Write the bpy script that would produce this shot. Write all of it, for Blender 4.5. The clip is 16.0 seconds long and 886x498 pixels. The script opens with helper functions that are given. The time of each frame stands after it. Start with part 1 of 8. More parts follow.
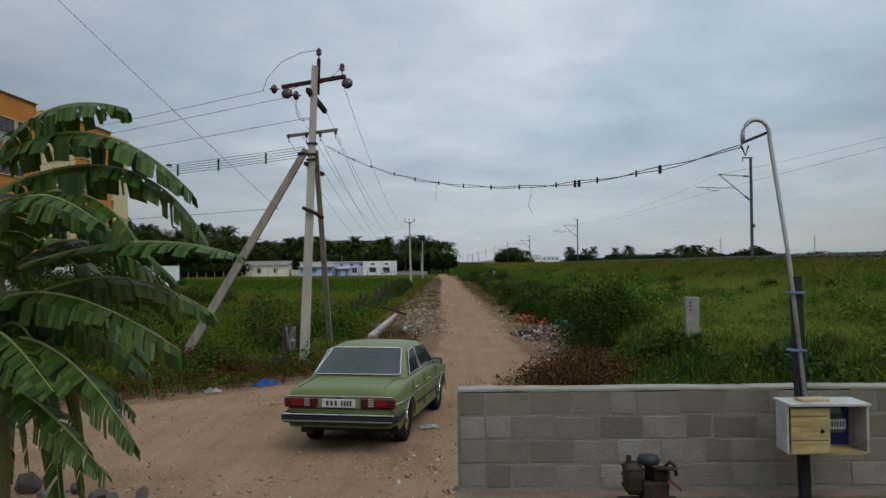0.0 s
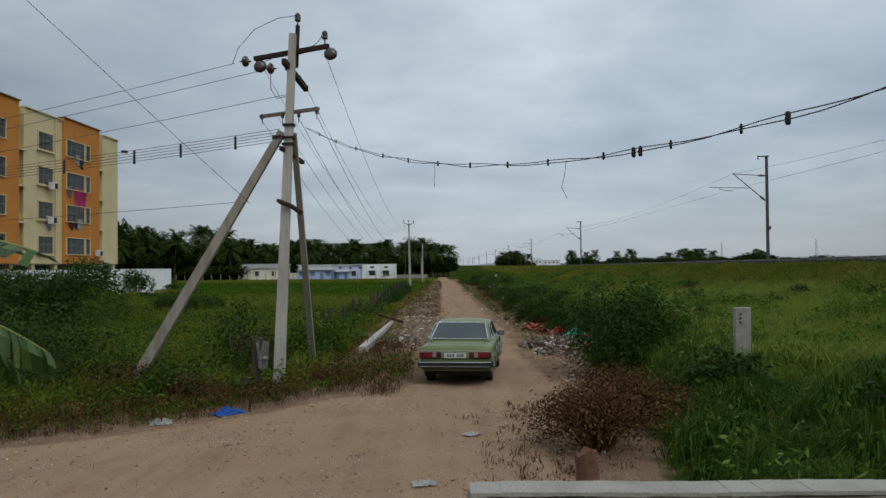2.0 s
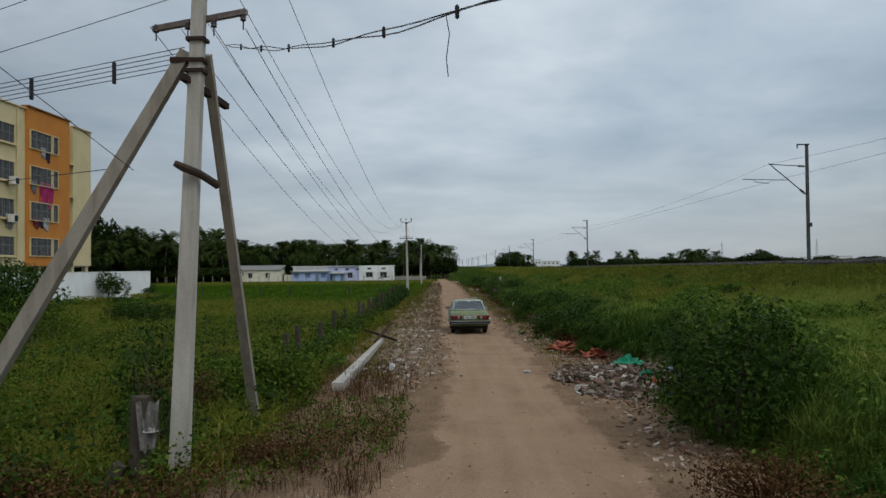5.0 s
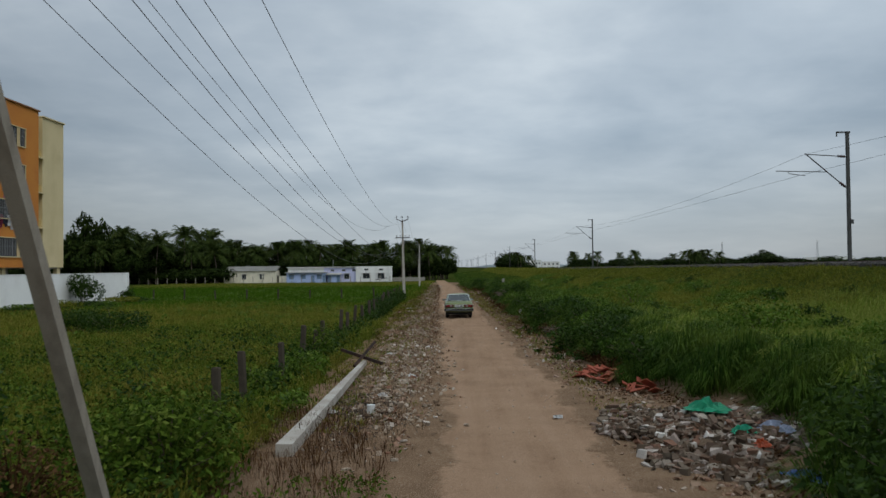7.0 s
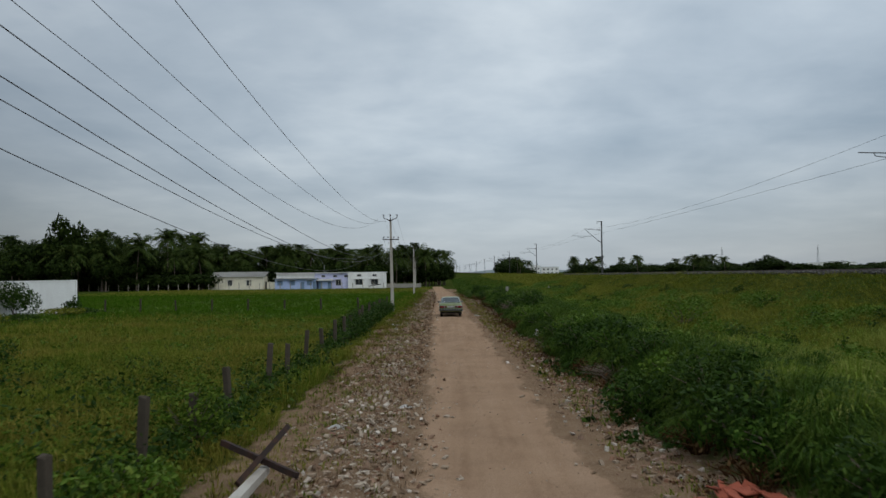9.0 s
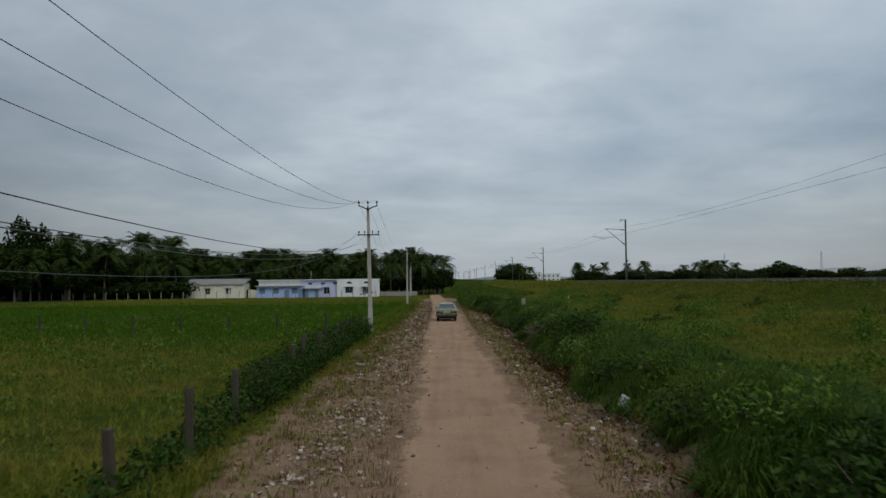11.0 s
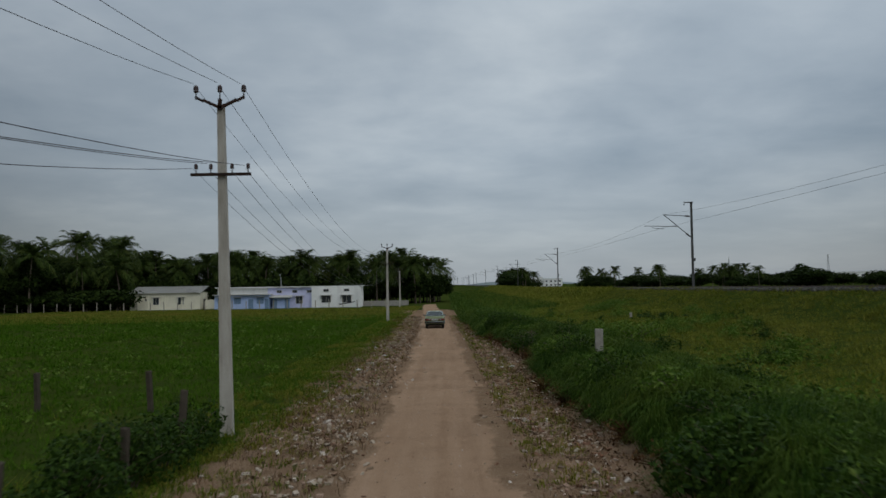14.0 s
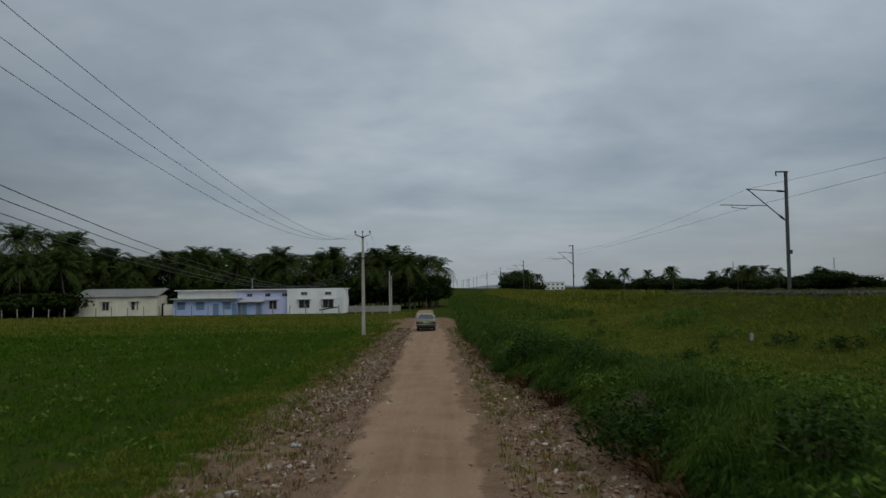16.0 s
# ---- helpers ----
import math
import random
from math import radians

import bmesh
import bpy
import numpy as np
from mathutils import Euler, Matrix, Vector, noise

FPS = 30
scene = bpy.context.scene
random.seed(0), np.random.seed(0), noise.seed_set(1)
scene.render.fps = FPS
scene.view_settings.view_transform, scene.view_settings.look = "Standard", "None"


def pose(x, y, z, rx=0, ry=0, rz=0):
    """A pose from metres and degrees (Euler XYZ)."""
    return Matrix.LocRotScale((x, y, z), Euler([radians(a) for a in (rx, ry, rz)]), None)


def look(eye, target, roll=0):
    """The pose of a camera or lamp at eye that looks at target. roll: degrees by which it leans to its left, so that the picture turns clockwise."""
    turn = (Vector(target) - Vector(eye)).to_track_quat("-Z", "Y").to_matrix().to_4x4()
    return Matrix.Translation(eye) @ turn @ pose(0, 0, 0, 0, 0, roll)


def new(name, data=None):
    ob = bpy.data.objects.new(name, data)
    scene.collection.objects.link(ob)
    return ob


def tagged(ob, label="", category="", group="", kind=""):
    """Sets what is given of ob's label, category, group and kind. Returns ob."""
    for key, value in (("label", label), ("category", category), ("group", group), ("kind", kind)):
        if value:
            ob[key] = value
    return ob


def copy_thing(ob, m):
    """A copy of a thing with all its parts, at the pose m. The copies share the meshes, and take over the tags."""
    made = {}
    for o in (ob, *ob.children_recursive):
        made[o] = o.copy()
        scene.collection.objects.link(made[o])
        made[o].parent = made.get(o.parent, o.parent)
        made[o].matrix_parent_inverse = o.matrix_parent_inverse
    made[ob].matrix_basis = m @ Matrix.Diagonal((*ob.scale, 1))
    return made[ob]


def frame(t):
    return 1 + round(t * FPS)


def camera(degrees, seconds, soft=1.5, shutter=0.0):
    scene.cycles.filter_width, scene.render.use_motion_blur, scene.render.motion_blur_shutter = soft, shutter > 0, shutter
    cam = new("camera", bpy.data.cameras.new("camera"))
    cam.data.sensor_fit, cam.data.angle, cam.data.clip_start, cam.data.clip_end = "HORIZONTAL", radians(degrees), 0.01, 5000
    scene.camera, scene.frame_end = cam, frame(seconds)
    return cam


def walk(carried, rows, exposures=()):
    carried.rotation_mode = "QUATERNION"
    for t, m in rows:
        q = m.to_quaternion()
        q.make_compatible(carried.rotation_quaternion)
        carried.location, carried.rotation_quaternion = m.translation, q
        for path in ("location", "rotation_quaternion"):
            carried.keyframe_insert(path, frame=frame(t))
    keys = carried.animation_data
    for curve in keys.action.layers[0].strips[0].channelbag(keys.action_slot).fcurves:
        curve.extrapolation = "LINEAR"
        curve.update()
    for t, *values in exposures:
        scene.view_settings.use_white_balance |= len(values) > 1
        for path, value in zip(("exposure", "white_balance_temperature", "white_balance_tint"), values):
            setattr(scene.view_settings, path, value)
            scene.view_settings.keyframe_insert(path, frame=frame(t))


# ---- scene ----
cam = camera(58.0, 16.0, shutter=0.2)
PATH = [
    (0, (0.28, 4.064, 2.868), (0.258, 6.063, 2.9), -0.6),
    (0.5, (0.283, 4.704, 2.845), (0.26, 6.703, 2.882), -0.5),
    (1, (0.27, 5.503, 2.859), (0.246, 7.502, 2.898), -0.5),
    (1.5, (0.248, 6.404, 2.875), (0.225, 8.403, 2.913), -0.5),
    (2, (0.244, 7.462, 2.862), (0.221, 9.462, 2.902), -0.5),
    (2.5, (0.207, 8.55, 2.89), (0.185, 10.55, 2.929), -0.5),
    (3, (0.178, 9.731, 2.914), (0.156, 11.731, 2.954), -0.5),
    (3.5, (0.11, 10.989, 2.923), (0.089, 12.989, 2.965), -0.6),
    (4, (0.064, 12.346, 2.92), (0.043, 14.345, 2.963), -0.6),
    (6.5, (-0.063, 19.355, 3.01), (-0.081, 21.354, 3.051), -0.6),
    (7, (-0.041, 21.253, 3.018), (-0.059, 23.253, 3.062), -0.6),
    (7.5, (0.039, 23.439, 3.027), (0.021, 25.439, 3.073), -0.6),
    (8, (0.062, 26.073, 3.036), (0.046, 28.073, 3.085), -0.6),
    (8.5, (0.083, 29.271, 3.077), (0.069, 31.27, 3.129), -0.5),
    (9, (0.151, 32.969, 3.124), (0.138, 34.968, 3.181), -0.6),
    (9.5, (0.193, 37.29, 3.074), (0.18, 39.289, 3.135), -0.6),
    (10, (0.187, 42.009, 3.048), (0.175, 44.008, 3.114), -0.6),
    (12.5, (0.3, 67.857, 3.297), (0.292, 69.855, 3.378), -0.7),
    (13, (0.398, 73.335, 3.271), (0.391, 75.334, 3.355), -0.7),
    (13.5, (0.518, 79.221, 3.264), (0.511, 81.219, 3.352), -0.7),
    (14, (0.56, 84.977, 3.259), (0.554, 86.975, 3.347), -0.9),
    (14.5, (0.539, 90.688, 3.239), (0.534, 92.686, 3.33), -0.8),
    (15, (0.608, 96.66, 3.223), (0.603, 98.658, 3.314), -0.8),
    (15.5, (0.664, 102.842, 3.174), (0.661, 104.84, 3.266), -0.8),
    (16, (0.789, 108.506, 3.138), (0.784, 110.503, 3.234), -0.8),
]
# the picture darkens a little as the flight goes on
walk(cam, [(t, look(eye, target, roll)) for t, eye, target, roll in PATH],
     exposures=[(0, 0.1), (4, 0.12), (7, 0.05), (9, 0.07), (10, 0.0), (12.5, -0.16), (14.5, -0.31), (16, -0.38)])

# ---- light: overcast noon sky ----
SUN_UP, SUN_ROUND = radians(58), radians(200)
world = bpy.data.worlds.new("overcast_sky")
scene.world = world
world.use_nodes = True
wn, wl = world.node_tree.nodes, world.node_tree.links
wn.clear()


def wnode(kind, **values):
    n = wn.new(kind)
    for k, v in values.items():
        n.inputs[k].default_value = v
    return n


def wmath(op, a, b):
    n = wn.new("ShaderNodeMath")
    n.operation = op
    for i, v in enumerate((a, b)):
        if isinstance(v, (int, float)):
            n.inputs[i].default_value = v
        else:
            wl.new(v, n.inputs[i])
    return n.outputs[0]


coord = wn.new("ShaderNodeTexCoord")
split = wn.new("ShaderNodeSeparateXYZ")
wl.new(coord.outputs["Generated"], split.inputs[0])
up = wmath("MAXIMUM", split.outputs[2], 0.0)
flat = wmath("ADD", up, 0.16)
plane = wn.new("ShaderNodeCombineXYZ")
wl.new(wmath("DIVIDE", split.outputs[0], flat), plane.inputs[0])
wl.new(wmath("DIVIDE", split.outputs[1], flat), plane.inputs[1])
cloud = wnode("ShaderNodeTexNoise", Scale=0.62, Detail=6.0, Roughness=0.5, Distortion=0.3)
wl.new(plane.outputs[0], cloud.inputs["Vector"])
cloud2 = wnode("ShaderNodeTexNoise", Scale=2.4, Detail=5.0, Roughness=0.55, Distortion=0.2)
wl.new(plane.outputs[0], cloud2.inputs["Vector"])
mixn = wmath("ADD", wmath("MULTIPLY", cloud.outputs[0], 0.75), wmath("MULTIPLY", cloud2.outputs[0], 0.25))
ramp = wn.new("ShaderNodeValToRGB")
ramp.color_ramp.elements[0].position, ramp.color_ramp.elements[0].color = 0.36, (0.285, 0.35, 0.415, 1)
ramp.color_ramp.elements[1].position, ramp.color_ramp.elements[1].color = 0.66, (0.61, 0.67, 0.71, 1)
mid = ramp.color_ramp.elements.new(0.50)
mid.color = (0.405, 0.47, 0.53, 1)
wl.new(mixn, ramp.inputs[0])
# haze near the horizon, and an overcast zenith about twice as bright
haze = wn.new("ShaderNodeMix")
haze.data_type = "RGBA"
hz = wn.new("ShaderNodeMapRange")
hz.inputs[1].default_value, hz.inputs[2].default_value = 0.0, 0.16
hz.inputs[3].default_value, hz.inputs[4].default_value = 0.8, 0.0
wl.new(up, hz.inputs[0])
wl.new(hz.outputs[0], haze.inputs[0])
wl.new(ramp.outputs[0], haze.inputs[6])
haze.inputs[7].default_value = (0.335, 0.375, 0.415, 1)
zen = wn.new("ShaderNodeMapRange")
zen.inputs[1].default_value, zen.inputs[2].default_value = 0.3, 0.9
zen.inputs[3].default_value, zen.inputs[4].default_value = 1.0, 1.7
wl.new(up, zen.inputs[0])
slant = wmath("ADD", wmath("MULTIPLY", split.outputs[0], 0.26), 1.0)
low = wn.new("ShaderNodeMapRange")
low.inputs[1].default_value, low.inputs[2].default_value = 0.02, 0.32
low.inputs[3].default_value, low.inputs[4].default_value = 1.85, 0.1
wl.new(up, low.inputs[0])
dull = wmath("MULTIPLY", wmath("MINIMUM", wmath("MULTIPLY", split.outputs[0], split.outputs[0]), 0.24), low.outputs[0])
slant = wmath("SUBTRACT", slant, dull)
over = wn.new("ShaderNodeVectorMath")
over.operation = "SCALE"
wl.new(haze.outputs[2], over.inputs[0])
wl.new(wmath("MULTIPLY", zen.outputs[0], slant), over.inputs["Scale"])
sky = wn.new("ShaderNodeTexSky")
sky.sky_type = "NISHITA"
sky.sun_disc = False
sky.sun_elevation, sky.sun_rotation = SUN_UP, SUN_ROUND
thin = wn.new("ShaderNodeVectorMath")
thin.operation = "SCALE"
thin.inputs["Scale"].default_value = 0.012
wl.new(sky.outputs[0], thin.inputs[0])
both = wn.new("ShaderNodeVectorMath")
wl.new(over.outputs[0], both.inputs[0])
wl.new(thin.outputs[0], both.inputs[1])
bg = wnode("ShaderNodeBackground", Strength=1.0)
wl.new(both.outputs[0], bg.inputs[0])
wo = wn.new("ShaderNodeOutputWorld")
wl.new(bg.outputs[0], wo.inputs[0])
sun = new("sun", bpy.data.lights.new("sun", "SUN"))
sun.data.energy, sun.data.angle, sun.data.color = 0.8, radians(35), (1.0, 0.97, 0.92)
sun.matrix_basis = look((0, 0, 60), (-30, 40, 0))

# ---- materials ----
MATS = {}


def mat(name, colour, rough=0.8, colour2=None, scale=4.0, bump=0.15, metal=0.0, island=None, grain=60.0, spec=0.3,
        stretch=None, rand=None, coat=0.0, thin_light=0.0, patch=0.4):
    """A surface with two scales of variation; island: colours drawn per separate piece; rand: colours drawn per object."""
    if name in MATS:
        return MATS[name]
    m = bpy.data.materials.new(name)
    m.use_nodes = True
    nt = m.node_tree
    n, l = nt.nodes, nt.links
    p = n["Principled BSDF"]
    p.inputs["Roughness"].default_value, p.inputs["Metallic"].default_value = rough, metal
    p.inputs["Specular IOR Level"].default_value = spec
    p.inputs["Coat Weight"].default_value = coat
    tc = n.new("ShaderNodeTexCoord")
    vec = tc.outputs["Object"]
    if stretch:
        mp = n.new("ShaderNodeMapping")
        mp.inputs["Scale"].default_value = stretch
        l.new(vec, mp.inputs[0])
        vec = mp.outputs[0]
    big = n.new("ShaderNodeTexNoise")
    big.inputs["Scale"].default_value, big.inputs["Detail"].default_value = scale, 5.0
    l.new(vec, big.inputs["Vector"])
    fine = n.new("ShaderNodeTexNoise")
    fine.inputs["Scale"].default_value, fine.inputs["Detail"].default_value = grain, 3.0
    l.new(vec, fine.inputs["Vector"])
    if island or rand:
        src = n.new("ShaderNodeNewGeometry").outputs["Random Per Island"] if island else n.new("ShaderNodeObjectInfo").outputs["Random"]
        r = n.new("ShaderNodeValToRGB")
        cols = island or rand
        while len(r.color_ramp.elements) < len(cols):
            r.color_ramp.elements.new(0.5)
        for i, c in enumerate(cols):
            r.color_ramp.elements[i].position = i / max(1, len(cols) - 1)
            r.color_ramp.elements[i].color = (*c, 1)
        l.new(src, r.inputs[0])
        base = r.outputs[0]
    else:
        r = n.new("ShaderNodeRGB")
        r.outputs[0].default_value = (*colour, 1)
        base = r.outputs[0]
    mx = n.new("ShaderNodeMix")
    mx.data_type, mx.blend_type = "RGBA", "MIX"
    l.new(base, mx.inputs[6])
    c2 = colour2 or tuple(c * 0.62 for c in colour)
    mx.inputs[7].default_value = (*c2, 1)
    cr = n.new("ShaderNodeMapRange")
    cr.inputs[1].default_value, cr.inputs[2].default_value = 0.42, 0.72
    cr.inputs[4].default_value = 0.75 if not (island or rand) else patch
    l.new(big.outputs[0], cr.inputs[0])
    l.new(cr.outputs[0], mx.inputs[0])
    ml = n.new("ShaderNodeMix")
    ml.data_type, ml.blend_type = "RGBA", "MULTIPLY"
    ml.inputs[0].default_value = 0.35
    l.new(mx.outputs[2], ml.inputs[6])
    gr = n.new("ShaderNodeMapRange")
    gr.inputs[1].default_value, gr.inputs[2].default_value = 0.3, 0.7
    gr.inputs[3].default_value, gr.inputs[4].default_value = 0.5, 1.3
    l.new(fine.outputs[0], gr.inputs[0])
    l.new(gr.outputs[0], ml.inputs[7])
    l.new(ml.outputs[2], p.inputs["Base Color"])
    if bump:
        b = n.new("ShaderNodeBump")
        b.inputs["Strength"].default_value, b.inputs["Distance"].default_value = bump, 0.02
        l.new(fine.outputs[0], b.inputs["Height"])
        l.new(b.outputs[0], p.inputs["Normal"])
    if thin_light:
        tr = n.new("ShaderNodeBsdfTranslucent")
        l.new(ml.outputs[2], tr.inputs[0])
        ms = n.new("ShaderNodeMixShader")
        ms.inputs[0].default_value = thin_light
        l.new(p.outputs[0], ms.inputs[1])
        l.new(tr.outputs[0], ms.inputs[2])
        l.new(ms.outputs[0], n["Material Output"].inputs[0])
    MATS[name] = m
    return m


CONCRETE = mat("pole_concrete", (0.42, 0.395, 0.345), 0.95, (0.25, 0.225, 0.185), 2.0, 0.3, stretch=(3, 3, 0.5), spec=0.05)
STRUT = mat("strut_grey", (0.30, 0.27, 0.22), 0.95, (0.17, 0.145, 0.115), 2.0, 0.4, stretch=(3, 3, 0.6), spec=0.05)
POST_STONE = mat("post_stone", (0.072, 0.060, 0.046), 0.95, (0.040, 0.033, 0.025), 5, 0.4, spec=0.02)
IRON = mat("rusty_iron", (0.030, 0.021, 0.018), 0.8, (0.065, 0.030, 0.020), 9, 0.2, 0.1, spec=0.15)
BLACK = mat("black_rubber", (0.02, 0.02, 0.02), 0.6, bump=0.05)
GALV = mat("galvanised_steel", (0.42, 0.43, 0.44), 0.5, (0.30, 0.30, 0.30), 5, 0.05, 0.6)
MAST = mat("mast_steel", (0.075, 0.078, 0.075), 0.75, (0.05, 0.045, 0.038), 1.5, 0.05, 0.2)
PORCELAIN = mat("brown_porcelain", (0.042, 0.02, 0.017), 0.25, bump=0.0, spec=0.6)
WIRE = mat("conductor", (0.06, 0.06, 0.065), 0.6, bump=0.0, metal=0.3)
SLEEVE = mat("spacer_plastic", (0.02, 0.02, 0.022), 0.7, bump=0.0)
BARK = mat("bark", (0.13, 0.10, 0.075), 0.95, scale=6, bump=0.5)
GLASS_DARK = mat("window_dark", (0.03, 0.035, 0.04), 0.2, bump=0.0, spec=0.6)


# ---- mesh helpers ----
def part(name, bm, material, parent=None, label="", smooth=False):
    me = bpy.data.meshes.new(name)
    bm.normal_update()
    bm.to_mesh(me)
    bm.free()
    if material:
        me.materials.append(material)
    if smooth:
        me.shade_smooth()
    ob = new(name, me)
    if parent:
        ob.parent = parent
    if label:
        ob["label"] = label
    return ob


def empty(name, x=0, y=0, z=0, rz=0):
    ob = new(name)
    ob.empty_display_size = 0.2
    ob.matrix_basis = pose(x, y, z, 0, 0, rz)
    return ob


def box(bm, c, s, rz=0.0, bevel=0.0, m=None):
    r = bmesh.ops.create_cube(bm, size=1.0)
    bmesh.ops.scale(bm, vec=s, verts=r["verts"])
    if bevel:
        es = list({e for v in r["verts"] for e in v.link_edges})
        g = bmesh.ops.bevel(bm, geom=es, offset=bevel, segments=1, affect="EDGES")
        vs = list({v for f in g["faces"] for v in f.verts} | {v for v in r["verts"] if v.is_valid})
    else:
        vs = r["verts"]
    mm = Matrix.Translation(c) @ Matrix.Rotation(radians(rz), 4, "Z")
    if m is not None:
        mm = m
    bmesh.ops.transform(bm, matrix=mm, verts=vs)
    return bm


def boxed(c, s, rz=0.0, bevel=0.0, m=None):
    return box(bmesh.new(), c, s, rz, bevel, m)


def tube(bm, pts, radii, n=8, cap=True):
    """A swept round bar through the points."""
    pts = [Vector(p) for p in pts]
    if isinstance(radii, (int, float)):
        radii = [radii] * len(pts)
    radii = [float(r) for r in radii]
    rings = []
    for i, p in enumerate(pts):
        d = (pts[min(i + 1, len(pts) - 1)] - pts[max(i - 1, 0)]).normalized()
        a = Vector((0, 0, 1)) if abs(d.z) < 0.9 else Vector((1, 0, 0))
        u = d.cross(a).normalized()
        v = d.cross(u)
        rings.append([bm.verts.new(p + radii[i] * (u * math.cos(k * 2 * math.pi / n) + v * math.sin(k * 2 * math.pi / n))) for k in range(n)])
    for a, b in zip(rings, rings[1:]):
        for k in range(n):
            bm.faces.new((a[k], a[(k + 1) % n], b[(k + 1) % n], b[k]))
    if cap and n > 2:
        bm.faces.new(rings[0][::-1])
        bm.faces.new(rings[-1])
    return bm


def bar(p0, p1, sx, sy):
    """A square bar from p0 to p1, sx wide and sy deep at both ends (or pairs for a taper)."""
    bm = bmesh.new()
    a, b = Vector(p0), Vector(p1)
    d = (b - a).normalized()
    ref = Vector((0, 1, 0)) if abs(d.y) < 0.9 else Vector((0, 0, 1))
    u = d.cross(ref).normalized()
    v = u.cross(d)
    w = [(sx, sy), (sx, sy)] if isinstance(sx, (int, float)) else [sx, sy]
    rings = []
    for p, (wx, wy) in zip((a, b), w):
        rings.append([bm.verts.new(p + u * i * wx / 2 + v * j * wy / 2) for i, j in ((-1, -1), (1, -1), (1, 1), (-1, 1))])
    for k in range(4):
        bm.faces.new((rings[0][k], rings[0][(k + 1) % 4], rings[1][(k + 1) % 4], rings[1][k]))
    bm.faces.new(rings[0][::-1])
    bm.faces.new(rings[1])
    bmesh.ops.recalc_face_normals(bm, faces=bm.faces)
    return bm


def lathe(bm, profile, n=12, m=None):
    """Turns (radius, height) points about z."""
    rings = [[bm.verts.new((r * math.cos(k * 2 * math.pi / n), r * math.sin(k * 2 * math.pi / n), z)) for k in range(n)] for r, z in profile]
    for a, b in zip(rings, rings[1:]):
        for k in range(n):
            bm.faces.new((a[k], a[(k + 1) % n], b[(k + 1) % n], b[k]))
    bm.faces.new(rings[0][::-1])
    bm.faces.new(rings[-1])
    if m is not None:
        bmesh.ops.transform(bm, matrix=m, verts=[v for r in rings for v in r])
    return bm


def soup(name, verts, sizes, material, smooth=False):
    """One mesh of loose faces: verts (n, 3) as int index lists in order, sizes: vertices per face with their indices."""
    idx, tot = sizes
    me = bpy.data.meshes.new(name)
    me.vertices.add(len(verts))
    me.vertices.foreach_set("co", np.asarray(verts, np.float32).ravel())
    me.loops.add(len(idx))
    me.loops.foreach_set("vertex_index", np.asarray(idx, np.int32))
    me.polygons.add(len(tot))
    me.polygons.foreach_set("loop_start", (np.cumsum(tot) - tot).astype(np.int32))
    me.update(calc_edges=True)
    me.materials.append(material)
    ob = new(name, me)
    if smooth:
        me.shade_smooth()
    else:
        me.shade_flat()
    return ob


# ---- the lie of the land ----
def road_mid(y):
    return np.interp(y, [0, 45, 73, 108, 142, 180, 250, 420, 900], [1.15, 1.15, 0.65, 0.15, -0.1, -0.9, -2.9, -3.5, -3.5])


def rail_mid(y):
    return np.interp(y, [-100, 76, 167, 267, 600, 2000], [29, 27.2, 25.9, 25.5, 22, 8])


def lumps(x, y, s=1.0):
    return (np.sin(x * 1.7 * s + 1.3 * np.sin(y * 0.9 * s)) * np.cos(y * 1.3 * s + 1.1 * np.sin(x * 0.7 * s)) * 0.5
            + np.sin(x * 4.1 * s + y * 2.7 * s) * np.sin(y * 3.7 * s - x * 1.9 * s) * 0.25)


def bank_edge(y):
    """Where the overgrown bank begins beside the lane: it bulges and draws back round the tipped rubble."""
    off = np.interp(y, [13, 20, 25, 28, 32, 36, 39, 42, 47, 52, 56, 59, 64, 68, 74, 85, 95, 102, 106, 113, 124, 130, 136, 141, 180],
                    [1.9, 2.2, 3.0, 2.9, 3.7, 4.9, 4.5, 3.4, 3.5, 3.8, 3.9, 3.3, 3.5, 3.9, 3.5, 3.7, 4.0, 4.4, 4.3, 3.9, 4.8, 4.3, 3.9, 3.3, 3.1])
    return road_mid(y) + off + 0.3 * lumps(y * 0 + 1.0, y, 1.4)


def land(x, y):
    """Height of the ground; the lane falls gently away, the field climbs to the railway bank."""
    x, y = np.asarray(x, float), np.asarray(y, float)
    z = -0.0045 * np.clip(y - 25, 0, 230)
    u = x - (rail_mid(y) - 26.0)
    # the lane keeps its own level next to it
    side = np.interp(x - road_mid(y), [1.6, 2.9, 3.9], [0, 0.1, 1.0])
    rise = np.interp(u, [3.0, 4.5, 7, 13, 17.5, 19.6, 21.0, 30.0, 34, 44, 70], [0.0, 0.3, 0.65, 1.1, 1.75, 2.55, 3.1, 3.1, 1.0, 0.2, 0.0])
    rise = rise + np.interp(x - bank_edge(y), [-0.1, 0.5, 1.2, 3.0, 6.0], [0.0, 0.36, 0.50, 0.30, 0.0]) * np.clip((y - 18) / 8, 0, 1) * np.clip((240 - y) / 40, 0, 1)
    z = z + rise * np.where(u < 8, np.minimum(side, 1), 1)
    left = np.clip((road_mid(y) - 4.2 - x) / 2.5, 0, 1)
    z = z - 0.12 * left
    off = np.clip(np.abs(x - road_mid(y)) / 1.5, 0.15, 1)
    near = np.exp(-np.clip(np.abs(x) - 25, 0, None) / 30)
    z = z + 0.06 * off * near * lumps(x, y, 0.8)
    ruts = np.exp(-((np.abs(x - road_mid(y)) - 0.72) / 0.28) ** 2)
    return z - 0.035 * ruts * np.clip((y - 24) / 4, 0, 1)


